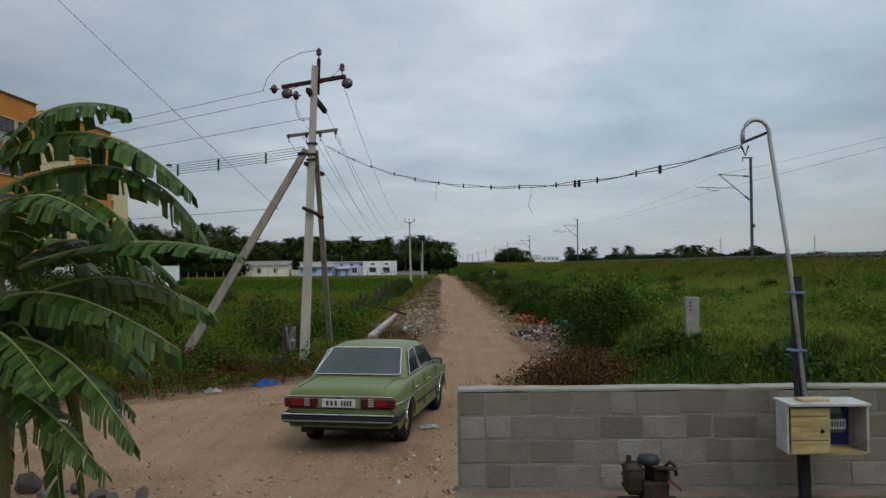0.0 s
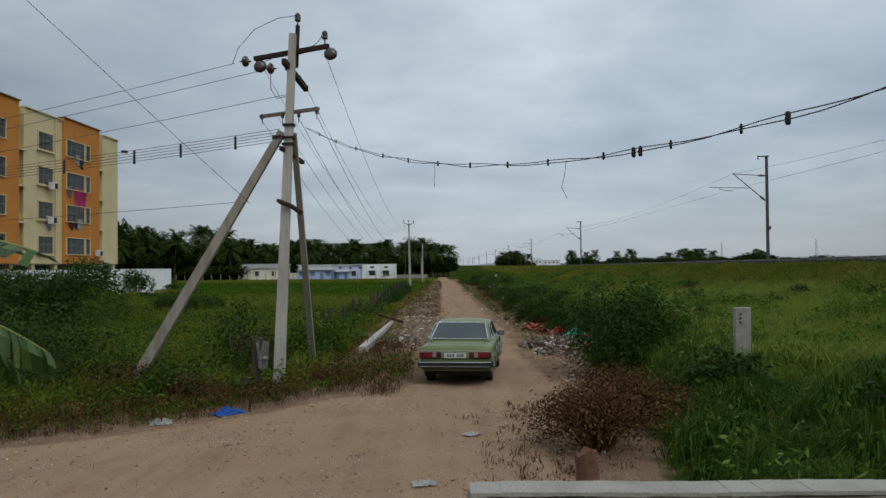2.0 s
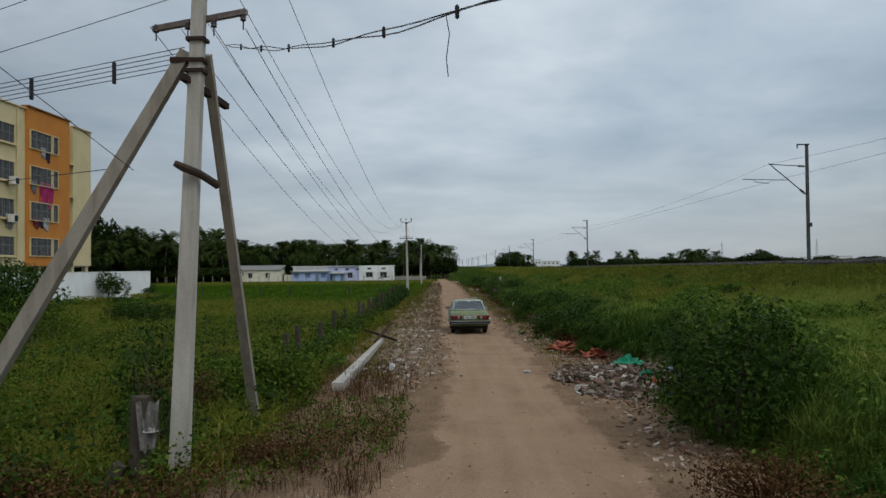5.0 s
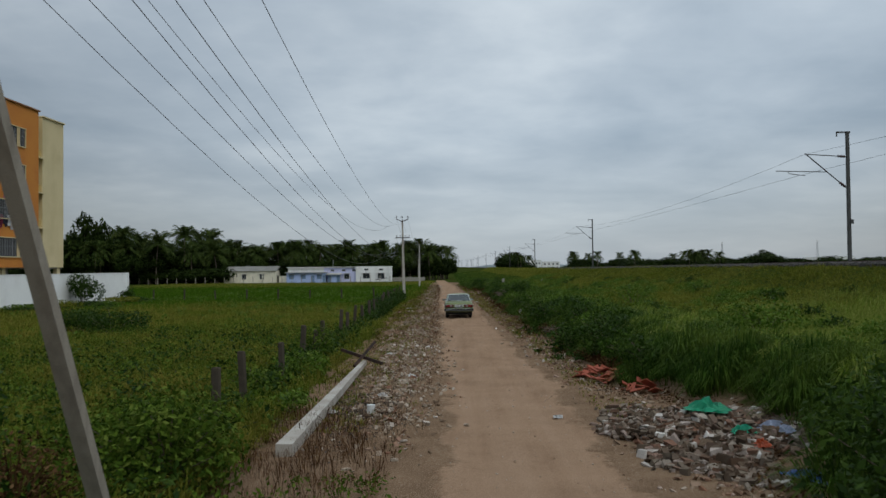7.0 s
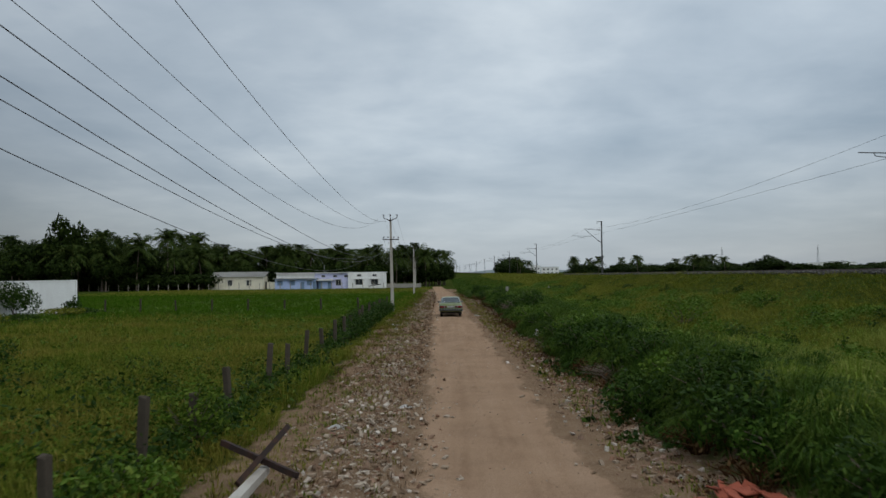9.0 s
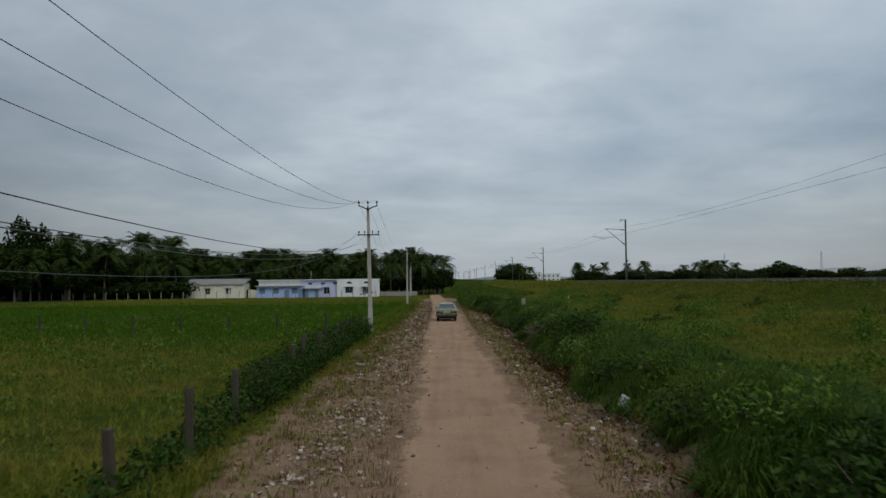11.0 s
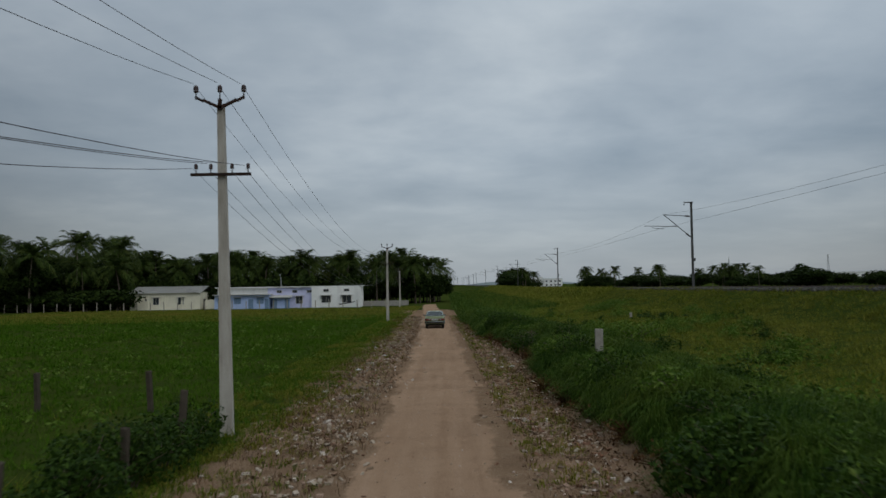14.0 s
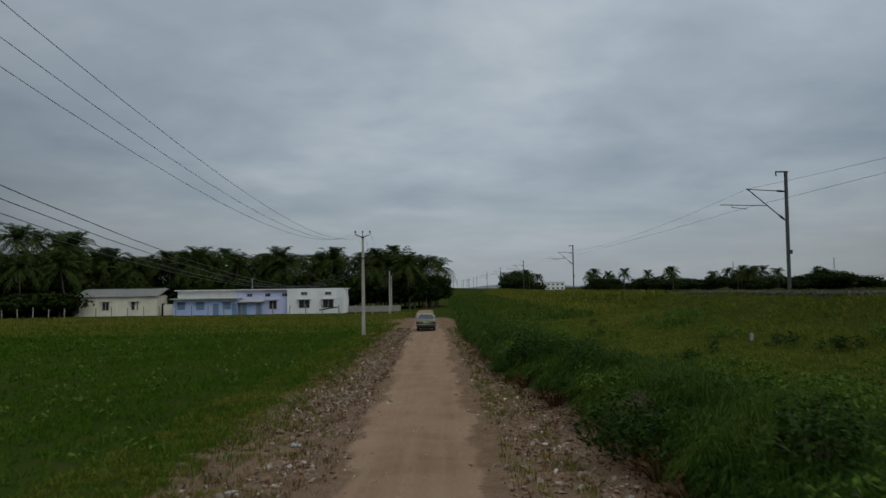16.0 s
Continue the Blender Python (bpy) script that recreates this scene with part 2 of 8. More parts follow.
def at_land(x, y):
    return float(land(x, y))


# ---- ground ----
def ramp_steps(fine, reach, grow, far):
    out, v, s = [], fine[0], fine[2]
    out = list(np.arange(fine[0], fine[1], fine[2]))
    v = fine[1]
    while v < far:
        out.append(v)
        s = max(s, s * grow if v > reach else fine[2])
        v += s
    return out


def ground_sheet():
    pos = ramp_steps((0.0, 9.0, 0.22), 9, 1.09, 4200)
    xs = np.array(sorted([-v for v in pos[1:]] + pos))
    ys = np.array([-300, -150, -80, -40, -20, -10, -4] + ramp_steps((0.0, 135.0, 0.38), 135, 1.03, 4300))
    X, Y = np.meshgrid(xs, ys)
    Z = land(X, Y)
    nx, ny = len(xs), len(ys)
    V = np.stack([X.ravel(), Y.ravel(), Z.ravel()], 1)
    i = (np.arange(ny - 1)[:, None] * nx + np.arange(nx - 1)[None, :]).ravel()
    idx = np.stack([i, i + 1, i + 1 + nx, i + nx], 1).ravel()
    m = ground_material()
    ob = soup("ground", V, (idx, np.full(len(i), 4)), m, True)
    x, y = V[:, 0], V[:, 1]
    u = x - road_mid(y) + 0.35 * lumps(x, y, 0.9) + 0.3 * lumps(x + 5, y, 0.33) + 0.25 * lumps(x, y, 2.1)
    lane = (1 - np.clip((np.abs(u) - 0.95) / 0.8, 0, 1)) * np.clip((262 - y) / 6, 0, 1)
    # the open dirt crossing in front of the lane, which runs off to the side
    edge = np.interp(x, [-40, -8, -6, -3.4, -1.2, 0.2], [19.5, 20.6, 21.8, 23.8, 26.3, 28.5])
    cross = np.clip((edge - y) / 1.0, 0, 1) * np.clip((1.7 + 0.14 * np.clip(22 - y, 0, 9) - x) / 0.8, 0, 1)
    road = np.maximum(lane * np.clip((y - 20) / 3, 0, 1), cross)
    verge = np.clip((np.where(u < 0, 5.4, bank_edge(y) - road_mid(y) + 0.8) - np.abs(u) + 0.5 * lumps(x, y, 0.5)) / 1.2, 0, 1) * np.clip((y - 12) / 2, 0, 1) * np.clip((225 - y) / 20, 0, 1)
    verge = np.maximum(verge, np.clip(1.4 - (y - edge) / 2.6, 0, 1) * np.clip((y - edge + 2) / 1.0, 0, 1) * np.clip((1.5 - x) / 1.0, 0, 1) * np.clip((x + 14) / 4, 0, 1))
    bank = x - (rail_mid(y) - 26.0)
    stone = np.clip((bank - 20.8) / 0.6, 0, 1) * np.clip((33 - bank) / 2, 0, 1)
    for name, val in (("road", road), ("verge", verge), ("ballast", stone)):
        at = ob.data.attributes.new(name, "FLOAT", "POINT")
        at.data.foreach_set("value", val.astype(np.float32))
    return tagged(ob, "uneven earth with a tan dirt lane, brown verges and green fields", "ground", kind="structure")


def ground_material():
    m = bpy.data.materials.new("earth")
    m.use_nodes = True
    n, l = m.node_tree.nodes, m.node_tree.links
    p = n["Principled BSDF"]
    p.inputs["Roughness"].default_value, p.inputs["Specular IOR Level"].default_value = 1.0, 0.0
    tc = n.new("ShaderNodeTexCoord").outputs["Object"]

    def noise_of(scale, detail=5.0, rough=0.55):
        t = n.new("ShaderNodeTexNoise")
        t.inputs["Scale"].default_value, t.inputs["Detail"].default_value, t.inputs["Roughness"].default_value = scale, detail, rough
        l.new(tc, t.inputs["Vector"])
        return t.outputs[0]

    def ramp_of(src, stops):
        r = n.new("ShaderNodeValToRGB")
        while len(r.color_ramp.elements) < len(stops):
            r.color_ramp.elements.new(0.5)
        for e, (q, c) in zip(r.color_ramp.elements, stops):
            e.position, e.color = q, (*c, 1)
        l.new(src, r.inputs[0])
        return r.outputs[0]

    def blend(f, a, b, kind="MIX"):
        x = n.new("ShaderNodeMix")
        x.data_type, x.blend_type = "RGBA", kind
        if isinstance(f, float):
            x.inputs[0].default_value = f
        else:
            l.new(f, x.inputs[0])
        l.new(a, x.inputs[6])
        l.new(b, x.inputs[7])
        return x.outputs[2]

    def mask(name, rough_edge, lo=0.42, hi=0.62):
        a = n.new("ShaderNodeAttribute")
        a.attribute_name = name
        s = n.new("ShaderNodeMath")
        s.operation = "MULTIPLY_ADD"
        l.new(rough_edge, s.inputs[0])
        s.inputs[1].default_value = 0.9
        ad = n.new("ShaderNodeMath")
        ad.operation = "SUBTRACT"
        l.new(a.outputs["Fac"], ad.inputs[0])
        ad.inputs[1].default_value = 0.45
        l.new(ad.outputs[0], s.inputs[2])
        r = n.new("ShaderNodeMapRange")
        r.inputs[1].default_value, r.inputs[2].default_value = lo, hi
        l.new(s.outputs[0], r.inputs[0])
        return r.outputs[0]

    broad, middle, small, grit = noise_of(0.35), noise_of(1.6), noise_of(9.0, 6.0, 0.62), noise_of(55.0, 4.0, 0.65)
    # field greens are darkened to include the shade grass casts on itself
    field = blend(0.5, ramp_of(broad, [(0.3, (0.024, 0.042, 0.008)), (0.55, (0.042, 0.058, 0.011)), (0.75, (0.066, 0.064, 0.017))]),
                  ramp_of(small, [(0.3, (0.012, 0.021, 0.004)), (0.7, (0.050, 0.062, 0.013))]))
    dirt = ramp_of(middle, [(0.25, (0.172, 0.103, 0.063)), (0.5, (0.244, 0.155, 0.098)), (0.75, (0.312, 0.207, 0.138))])
    dirt = blend(0.5, dirt, ramp_of(small, [(0.25, (0.140, 0.082, 0.050)), (0.6, (0.302, 0.199, 0.132))]))
    dirt = blend(0.5, dirt, ramp_of(noise_of(0.55, 6.0, 0.6), [(0.36, (0.125, 0.072, 0.040)), (0.5, (0.250, 0.158, 0.095)), (0.66, (0.354, 0.238, 0.152))]))
    sm = n.new("ShaderNodeMapping")
    sm.inputs["Scale"].default_value = (3.2, 0.14, 1.0)
    l.new(tc, sm.inputs[0])
    st = n.new("ShaderNodeTexNoise")
    st.inputs["Scale"].default_value, st.inputs["Detail"].default_value = 1.0, 4.0
    l.new(sm.outputs[0], st.inputs["Vector"])
    dirt = blend(0.28, dirt, ramp_of(st.outputs[0], [(0.32, (0.172, 0.105, 0.068)), (0.5, (0.302, 0.204, 0.138)), (0.68, (0.406, 0.286, 0.204))]))
    dirt = blend(0.35, dirt, ramp_of(grit, [(0.35, (0.114, 0.070, 0.043)), (0.5, (0.312, 0.199, 0.123)), (0.72, (0.468, 0.349, 0.255))]))
    edge_soil = blend(0.5, ramp_of(middle, [(0.3, (0.095, 0.054, 0.030)), (0.7, (0.215, 0.140, 0.086))]),
                      ramp_of(grit, [(0.3, (0.05, 0.030, 0.016)), (0.52, (0.20, 0.130, 0.080)), (0.66, (0.42, 0.335, 0.25)), (0.8, (0.56, 0.49, 0.40))]))
    gravel = ramp_of(grit, [(0.3, (0.035, 0.032, 0.028)), (0.5, (0.080, 0.075, 0.067)), (0.7, (0.14, 0.132, 0.12))])
    c = blend(mask("verge", middle), field, edge_soil)
    c = blend(mask("road", small), c, dirt)
    c = blend(mask("ballast", small), c, gravel)
    l.new(c, p.inputs["Base Color"])
    h = n.new("ShaderNodeMath")
    h.operation = "MULTIPLY_ADD"
    l.new(small, h.inputs[0])
    h.inputs[1].default_value = 2.0
    l.new(grit, h.inputs[2])
    b = n.new("ShaderNodeBump")
    b.inputs["Strength"].default_value, b.inputs["Distance"].default_value = 0.55, 0.03
    l.new(h.outputs[0], b.inputs["Height"])
    l.new(b.outputs[0], p.inputs["Normal"])
    return m


ground_sheet()


# ---- overhead line ----
def insulator(parent, x, y, z, s=1.0):
    bm = lathe(bmesh.new(), [(0.012 * s, -0.16 * s), (0.012 * s, 0), (0.05 * s, 0.0), (0.055 * s, 0.03 * s), (0.035 * s, 0.04 * s), (0.062 * s, 0.06 * s),
                             (0.04 * s, 0.085 * s), (0.055 * s, 0.10 * s), (0.03 * s, 0.14 * s), (0.012 * s, 0.15 * s)], 10, Matrix.Translation((x, y, z)))
    return part("insulator", bm, PORCELAIN, parent, "dark glazed pin insulator", True)


def disc(parent, c, way):
    m = Matrix.Translation(c) @ Vector(way).to_track_quat("Z", "Y").to_matrix().to_4x4()
    bm = lathe(bmesh.new(), [(0.02, -0.16), (0.025, -0.05), (0.06, -0.04), (0.13, 0.0), (0.135, 0.015), (0.05, 0.05), (0.03, 0.12), (0.012, 0.2)], 14, m)
    return part("disc_insulator", bm, PORCELAIN, parent, "brown disc strain insulator", True)


def wire(p0, p1, sag, r=0.0055, n=20, name="wire", label="thin dark aluminium overhead wire", group="overhead wires"):
    a, b = Vector(p0), Vector(p1)
    pts = [a.lerp(b, i / n) - Vector((0, 0, 4 * sag * (i / n) * (1 - i / n))) for i in range(n + 1)]
    return tagged(part(name, tube(bmesh.new(), pts, r, 4), WIRE), label, "wire", group)


TOP = Vector((-3.48, 26.22, 8.36))
FOOT = Vector((-3.83, 26.05, -0.1))


def on_pole(z):
    return FOOT.lerp(TOP, (z + 0.1) / 8.48)


def first_pole():
    e = empty("utility_pole", FOOT.x, FOOT.y, at_land(FOOT.x, FOOT.y))
    o = Vector(e.location)

    def rel(v):
        return Vector(v) - o
    part("shaft", bar(rel(FOOT - Vector((0, 0, 0.2))), rel(TOP), (0.25, 0.21), (0.16, 0.14)), CONCRETE, e, "pale weathered tapered concrete shaft")
    part("strut", bar(rel((-7.44, 26.1, -0.2)), rel((-3.76, 26.3, 6.05)), (0.25, 0.2), (0.17, 0.15)), STRUT, e, "grey leaning concrete strut")
    part("strut", bar(rel((-3.66, 29.95, -0.3)), rel((-3.50, 26.36, 6.02)), (0.17, 0.13), (0.13, 0.11)), STRUT, e, "thin brown leaning concrete strut")
    part("crossarm", bar(rel((-4.47, 26.55, 7.86)), rel((-2.62, 26.15, 8.04)), 0.10, 0.12), IRON, e, "rusty steel channel crossarm")
    part("crossarm", bar(rel((-3.62, 25.85, 7.62)), rel((-3.42, 27.6, 7.35)), 0.11, 0.13), IRON, e, "rusty steel channel crossarm")
    part("crossarm", bar(rel((-4.33, 26.54, 6.46)), rel((-2.85, 26.08, 6.55)), 0.08, 0.08), mat("old_galvanised", (0.20, 0.18, 0.16), 0.7, (0.12, 0.07, 0.05), 6, 0.1, 0.4), e, "low grey steel crossarm")
    part("crossarm", bar(rel((-3.72, 25.95, 5.62)), rel((-3.42, 27.1, 5.42)), 0.09, 0.09), IRON, e, "short rusty stay arm")
    part("tie", tube(bmesh.new(), [rel((-3.80, 25.88, 4.40)), rel((-3.68, 25.9, 4.34)), rel((-3.5, 26.0, 4.27)), rel((-3.30, 26.22, 4.12))], [0.045, 0.06, 0.055, 0.06], 7), mat("old_wood", (0.055, 0.038, 0.027), 0.95, (0.03, 0.02, 0.014), 8, 0.5), e, "split wooden tie wired to the shaft")
    part("top_bracket", bar(rel((-3.44, 26.4, 7.6)), rel((-3.40, 26.42, 8.62)), 0.09, 0.09), IRON, e, "upright rusty angle bracket")
    for z in (6.2, 5.9, 5.75):
        q = on_pole(z)
        part("clamp", boxed(rel(q), (0.27, 0.24, 0.05)), IRON, e)
    part("clamp", boxed(rel((-3.78, 26.32, 5.92)), (0.42, 0.2, 0.08), 8), IRON, e)
    for p in ((-3.40, 26.42, 8.72), (-2.72, 26.2, 8.22), (-3.62, 26.3, 7.52)):
        insulator(e, *rel(p), 1.35)
    for p in ((-4.28, 26.5, 6.42), (-3.75, 26.3, 6.40), (-3.35, 26.22, 6.40), (-2.9, 26.1, 6.45)):
        insulator(e, *(rel(p) - Vector((0, 0, 0.02))), 0.8)
    part("disc_insulator", lathe(bmesh.new(), [(0.03, -0.07), (0.12, -0.06), (0.16, 0), (0.12, 0.06), (0.03, 0.07)], 14,
                                 Matrix.Translation(rel((-2.57, 26.1, 7.84))) @ Matrix.Rotation(radians(80), 4, "X")), PORCELAIN, e, "round brown strain insulator", True)
    part("disc_insulator", lathe(bmesh.new(), [(0.03, -0.07), (0.12, -0.06), (0.16, 0), (0.12, 0.06), (0.03, 0.07)], 14,
                                 Matrix.Translation(rel((-4.32, 26.48, 7.66))) @ Matrix.Rotation(radians(80), 4, "X")), PORCELAIN, e, "round brown strain insulator", True)
    for p in ((-4.72, 26.7, 7.84), (-4.02, 26.3, 7.56)):
        disc(e, rel(p), (-0.86, 0.45, 0.12))
    # jumper loops
    for pts in ([(-5.1, 26.9, 7.84), (-4.95, 26.85, 8.2), (-4.5, 26.65, 8.6), (-3.9, 26.5, 8.82), (-3.42, 26.42, 8.86)],
                [(-4.3, 26.5, 7.5), (-4.3, 26.45, 7.72), (-3.9, 26.35, 7.86), (-3.3, 26.3, 7.9), (-2.9, 26.25, 8.15), (-2.72, 26.2, 8.4)],
                [(-4.05, 26.4, 7.5), (-4.05, 26.4, 7.1), (-3.9, 26.35, 6.86), (-3.6, 26.3, 6.9)]):
        part("jumper", tube(bmesh.new(), [rel(p) for p in pts], 0.009, 4), WIRE, e)
    return tagged(e, "leaning concrete utility pole with rusty crossarms and two struts", "utility pole", "utility poles")


def line_pole(x, y, top=8.05, lean=0.0):
    z0 = at_land(x, y)
    e = empty("utility_pole", x, y, z0)
    h = top - z0
    part("shaft", bar((0, 0, -0.3), (lean, 0, h), (0.30, 0.24), (0.17, 0.14)), CONCRETE, e, "pale tapered concrete shaft")
    part("top_bracket", bar((lean, -0.1, h - 0.15), (lean, -0.1, h + 0.12), 0.09, 0.07), IRON, e)
    for s in (-1, 1):
        part("crossarm", bar((lean, -0.1, h - 0.1), (lean + s * 0.42, -0.1, h + 0.1), 0.07, 0.07), IRON, e, "dark angled steel arm")
        part("crossarm", bar((lean + s * 0.42, -0.1, h + 0.07), (lean + s * 0.62, -0.1, h + 0.18), 0.06, 0.06), IRON, e)
        insulator(e, lean + s * 0.60, -0.1, h + 0.30, 1.2)
    insulator(e, lean, -0.1, h + 0.30, 1.2)
    b = h - 1.78
    part("crossarm", boxed((lean * 0.8, -0.13, b), (1.5, 0.08, 0.07)), IRON, e, "flat dark steel crossarm")
    for dx in (-0.62, -0.25, 0.28, 0.68):
        insulator(e, lean * 0.8 + dx, -0.13, b + 0.14, 0.9)
    return tagged(e, "straight pale concrete utility pole with dark steel arms", "utility pole", "utility poles")


first_pole()
line_pole(-4.90, 104.9, 7.86, -0.13)
line_pole(-5.95, 174.0, 7.4)
line_pole(-8.4, 240.0, 6.1)
line_pole(-9.6, 262.0, 5.6)
POLES = [(-5.10, 104.9, 7.98), (-5.95, 174.0, 7.4), (-8.4, 240.0, 6.1)]
SPANS = [((-4.36, 26.5, 7.81), (-5.70, 104.8, 8.38), 2.83), ((-3.33, 26.4, 7.39), (-5.10, 104.8, 8.40), 2.39), ((-2.68, 26.2, 7.78), (-4.50, 104.8, 8.35), 2.34),
         ((-4.33, 26.4, 6.45), (-5.72, 104.8, 6.24), 3.12), ((-3.85, 26.3, 6.39), (-5.35, 104.8, 6.36), 2.64), ((-3.38, 26.2, 6.42), (-4.82, 104.8, 6.36), 2.80), ((-2.87, 26.1, 6.32), (-4.42, 104.8, 6.30), 2.50)]
for a, b, sag in SPANS:
    wire(a, b, sag, 0.0065, 30)
for (ax, ay, az), (bx, by, bz) in zip(POLES, POLES[1:]):
    for dx in (-0.6, 0, 0.6):
        wire((ax + dx, ay, az + 0.38), (bx + dx, by, bz + 0.38), 2.4 if ay < 120 else 1.6, 0.0065)
    for dx in (-0.62, -0.25, 0.28, 0.68):
        wire((ax + dx, ay, az - 1.75), (bx + dx, by, bz - 1.75), 2.7 if ay < 120 else 1.6, 0.0065)
# the branch that leaves sideways
for (x, y, z), dz in (((-5.05, 26.88, 7.84), 0.2), ((-4.35, 26.5, 7.55), 0.2), ((-3.65, 26.35, 6.95), 0.4)):
    wire((x, y, z), (x - 60, y + 33, z + dz), 1.0, 0.007)
def bundle_at(k, u):
    a, b = Vector((-3.8, 26.3, 6.12 - 0.07 * k)), Vector((-55 - k, 44.5, 6.7 - 0.22 * k))
    return a.lerp(b, u) - Vector((0, 0, 4 * 1.05 * u * (1 - u)))


for k in range(5):
    tagged(part("wire", tube(bmesh.new(), [bundle_at(k, i / 24) for i in range(25)], 0.0065, 4), WIRE), "thin dark aluminium overhead wire", "wire", "overhead wires")
wire((-4.5, 26.2, 4.35), (-9.3, 10.0, 11.5), 0.1, 0.006, name="stay_wire", label="taut grey stay wire on the strut")
wire((-4.55, 26.2, 4.4), (-55, 48, 5.2), 0.6, 0.006)
for u in (0.022, 0.05, 0.075, 0.115, 0.16, 0.22):
    hi, lo = bundle_at(1, u), bundle_at(4, u)
    tagged(part("wire_spacer", boxed((hi + lo) / 2, (0.045, 0.045, hi.z - lo.z + 0.10)), SLEEVE), "small black plastic wire spacer", "spacer", "wire spacers")
q = bundle_at(0, 0.085)
tagged(part("wire_joint", boxed(q, (0.16, 0.06, 0.07), 20, 0.015), SLEEVE), "taped black wire joint", "wire joint")


def service_cable():
    a = Vector((-3.2, 26.3, 6.15))
    n = 48
    e = empty("service_cable", *a)
    ys = [26.3, 22.5, 19.57, 17.77, 16.32, 15.16, 13.25, 11.72]
    fx = np.polyfit(ys, [-3.2, -1.45, -0.03, 0.86, 1.5, 2.0, 2.68, 3.06], 4)
    fz = np.polyfit(ys, [6.15, 5.05, 4.39, 4.15, 4.02, 3.94, 3.90, 3.95], 4)

    def at(s, off=0.0):
        y = 26.3 + (11.70 - 26.3) * s
        return Vector((float(np.polyval(fx, y)), y, float(np.polyval(fz, y)) - off)) - a
    for w in range(2):
        pts = [at(i / n, 0.018 * math.sin(i * 0.55 + w * 3.1) + 0.008 * math.sin(i * 1.3 + w)) for i in range(n + 1)]
        part("strand", tube(bmesh.new(), pts, 0.0052, 5), WIRE, e)
    for s in (0.08, 0.16, 0.24, 0.33, 0.40, 0.47, 0.535, 0.60, 0.66, 0.73, 0.80, 0.86):
        p = at(s)
        part("spacer", boxed((p.x, p.y, p.z), (0.025, 0.025, 0.085), random.uniform(-20, 20), 0.01), SLEEVE, e)
    for s in (0.763, 0.77, 0.894):
        p = at(s)
        part("connector", boxed((p.x, p.y, p.z - 0.01), (0.04, 0.04, 0.1), 30, 0.012), SLEEVE, e)
    for s, d, k in ((0.461, 0.36, 0.0), (0.684, 0.42, 0.05)):
        p = at(s)
        part("loose_end", tube(bmesh.new(), [p, p + Vector((0.02 - k * 0.6, 0, -d * 0.3)), p + Vector((-k, 0, -d * 0.7)), p + Vector((0.01, 0, -d))], 0.003, 4), WIRE, e)
    return tagged(e, "twisted black service cable with spacers and loose ends", "cable")


service_cable()


# ---- block wall with its meter box ----
BLOCK = mat("concrete_block", (0.260, 0.233, 0.186), 0.95, (0.163, 0.136, 0.095), 3.2, 0.7, grain=110,
            rand=[(0.18, 0.16, 0.126), (0.245, 0.22, 0.18), (0.21, 0.187, 0.15), (0.28, 0.253, 0.21), (0.32, 0.292, 0.247), (0.24, 0.212, 0.17), (0.155, 0.134, 0.104)], patch=0.75, spec=0.03)
MORTAR = mat("wall_mortar", (0.235, 0.212, 0.172), 0.95, (0.16, 0.14, 0.112), 2.2, 0.6, spec=0.03)
COPING = mat("cement_coping", (0.32, 0.30, 0.26), 0.9, (0.17, 0.15, 0.125), 2.5, 0.4, spec=0.05)


def block_wall():
    x0, x1, y, zt = 0.33, 8.2, 11.8, 1.62
    e = empty("wall_block", x0, y, 0)
    L = x1 - x0
    part("core", boxed((L / 2, 0.09, zt / 2 - 0.1), (L - 0.02, 0.199, zt + 0.16)), MORTAR, e, "smeared grey mortar")
    top = bmesh.new()
    n = 90
    for i in range(n):
        box(top, (L * (i + 0.5) / n, 0.1 + random.uniform(-0.004, 0.004), zt + 0.002 + 0.003 * math.sin(i * 0.37)), (L / n + 0.004, 0.232, 0.022 + random.uniform(-0.004, 0.004)))
    part("coping", top, COPING, e, "pale uneven cement cap")
    part("footing", boxed((L / 2, 0.0, 0.28), (L + 0.1, 0.42, 0.74)), mat("footing_earth", (0.20, 0.15, 0.11), 0.95, (0.12, 0.09, 0.06), 4, 0.6), e, "earth-stained footing ledge")
    meshes = []
    for k, w in enumerate((0.42, 0.25, 0.36)):
        bm = boxed((w / 2, 0, 0), (w - 0.022, 0.016, 0.206), 0, 0.004)
        for v in bm.verts:
            v.co += Vector((random.uniform(-0.012, 0.012), random.uniform(-0.002, 0.002), random.uniform(-0.010, 0.010)))
        me = bpy.data.meshes.new("brick")
        bm.to_mesh(me)
        bm.free()
        me.materials.append(BLOCK)
        meshes.append((me, w))
    for row in range(4):
        x = 0.0
        z = zt - 0.125 - row * 0.232
        first = True
        while x < L - 0.2:
            me, w = meshes[0] if random.random() < 0.6 else random.choice(meshes)
            if first and row % 2:
                me, w = meshes[1]
            first = False
            b = new("brick", me)
            b.parent = e
            b.matrix_basis = pose(x + 0.008, -0.0055 + random.uniform(-0.003, 0.002), z + random.uniform(-0.008, 0.008), 0, random.uniform(-1.0, 1.0), 0)
            x += w
    end = boxed((0.002, 0.1, zt / 2 + 0.3), (0.03, 0.2, zt - 0.64), 0, 0.008)
    part("end_face", end, BLOCK, e)
    return tagged(e, "low grey concrete block wall with mortar smears", "wall", kind="structure")


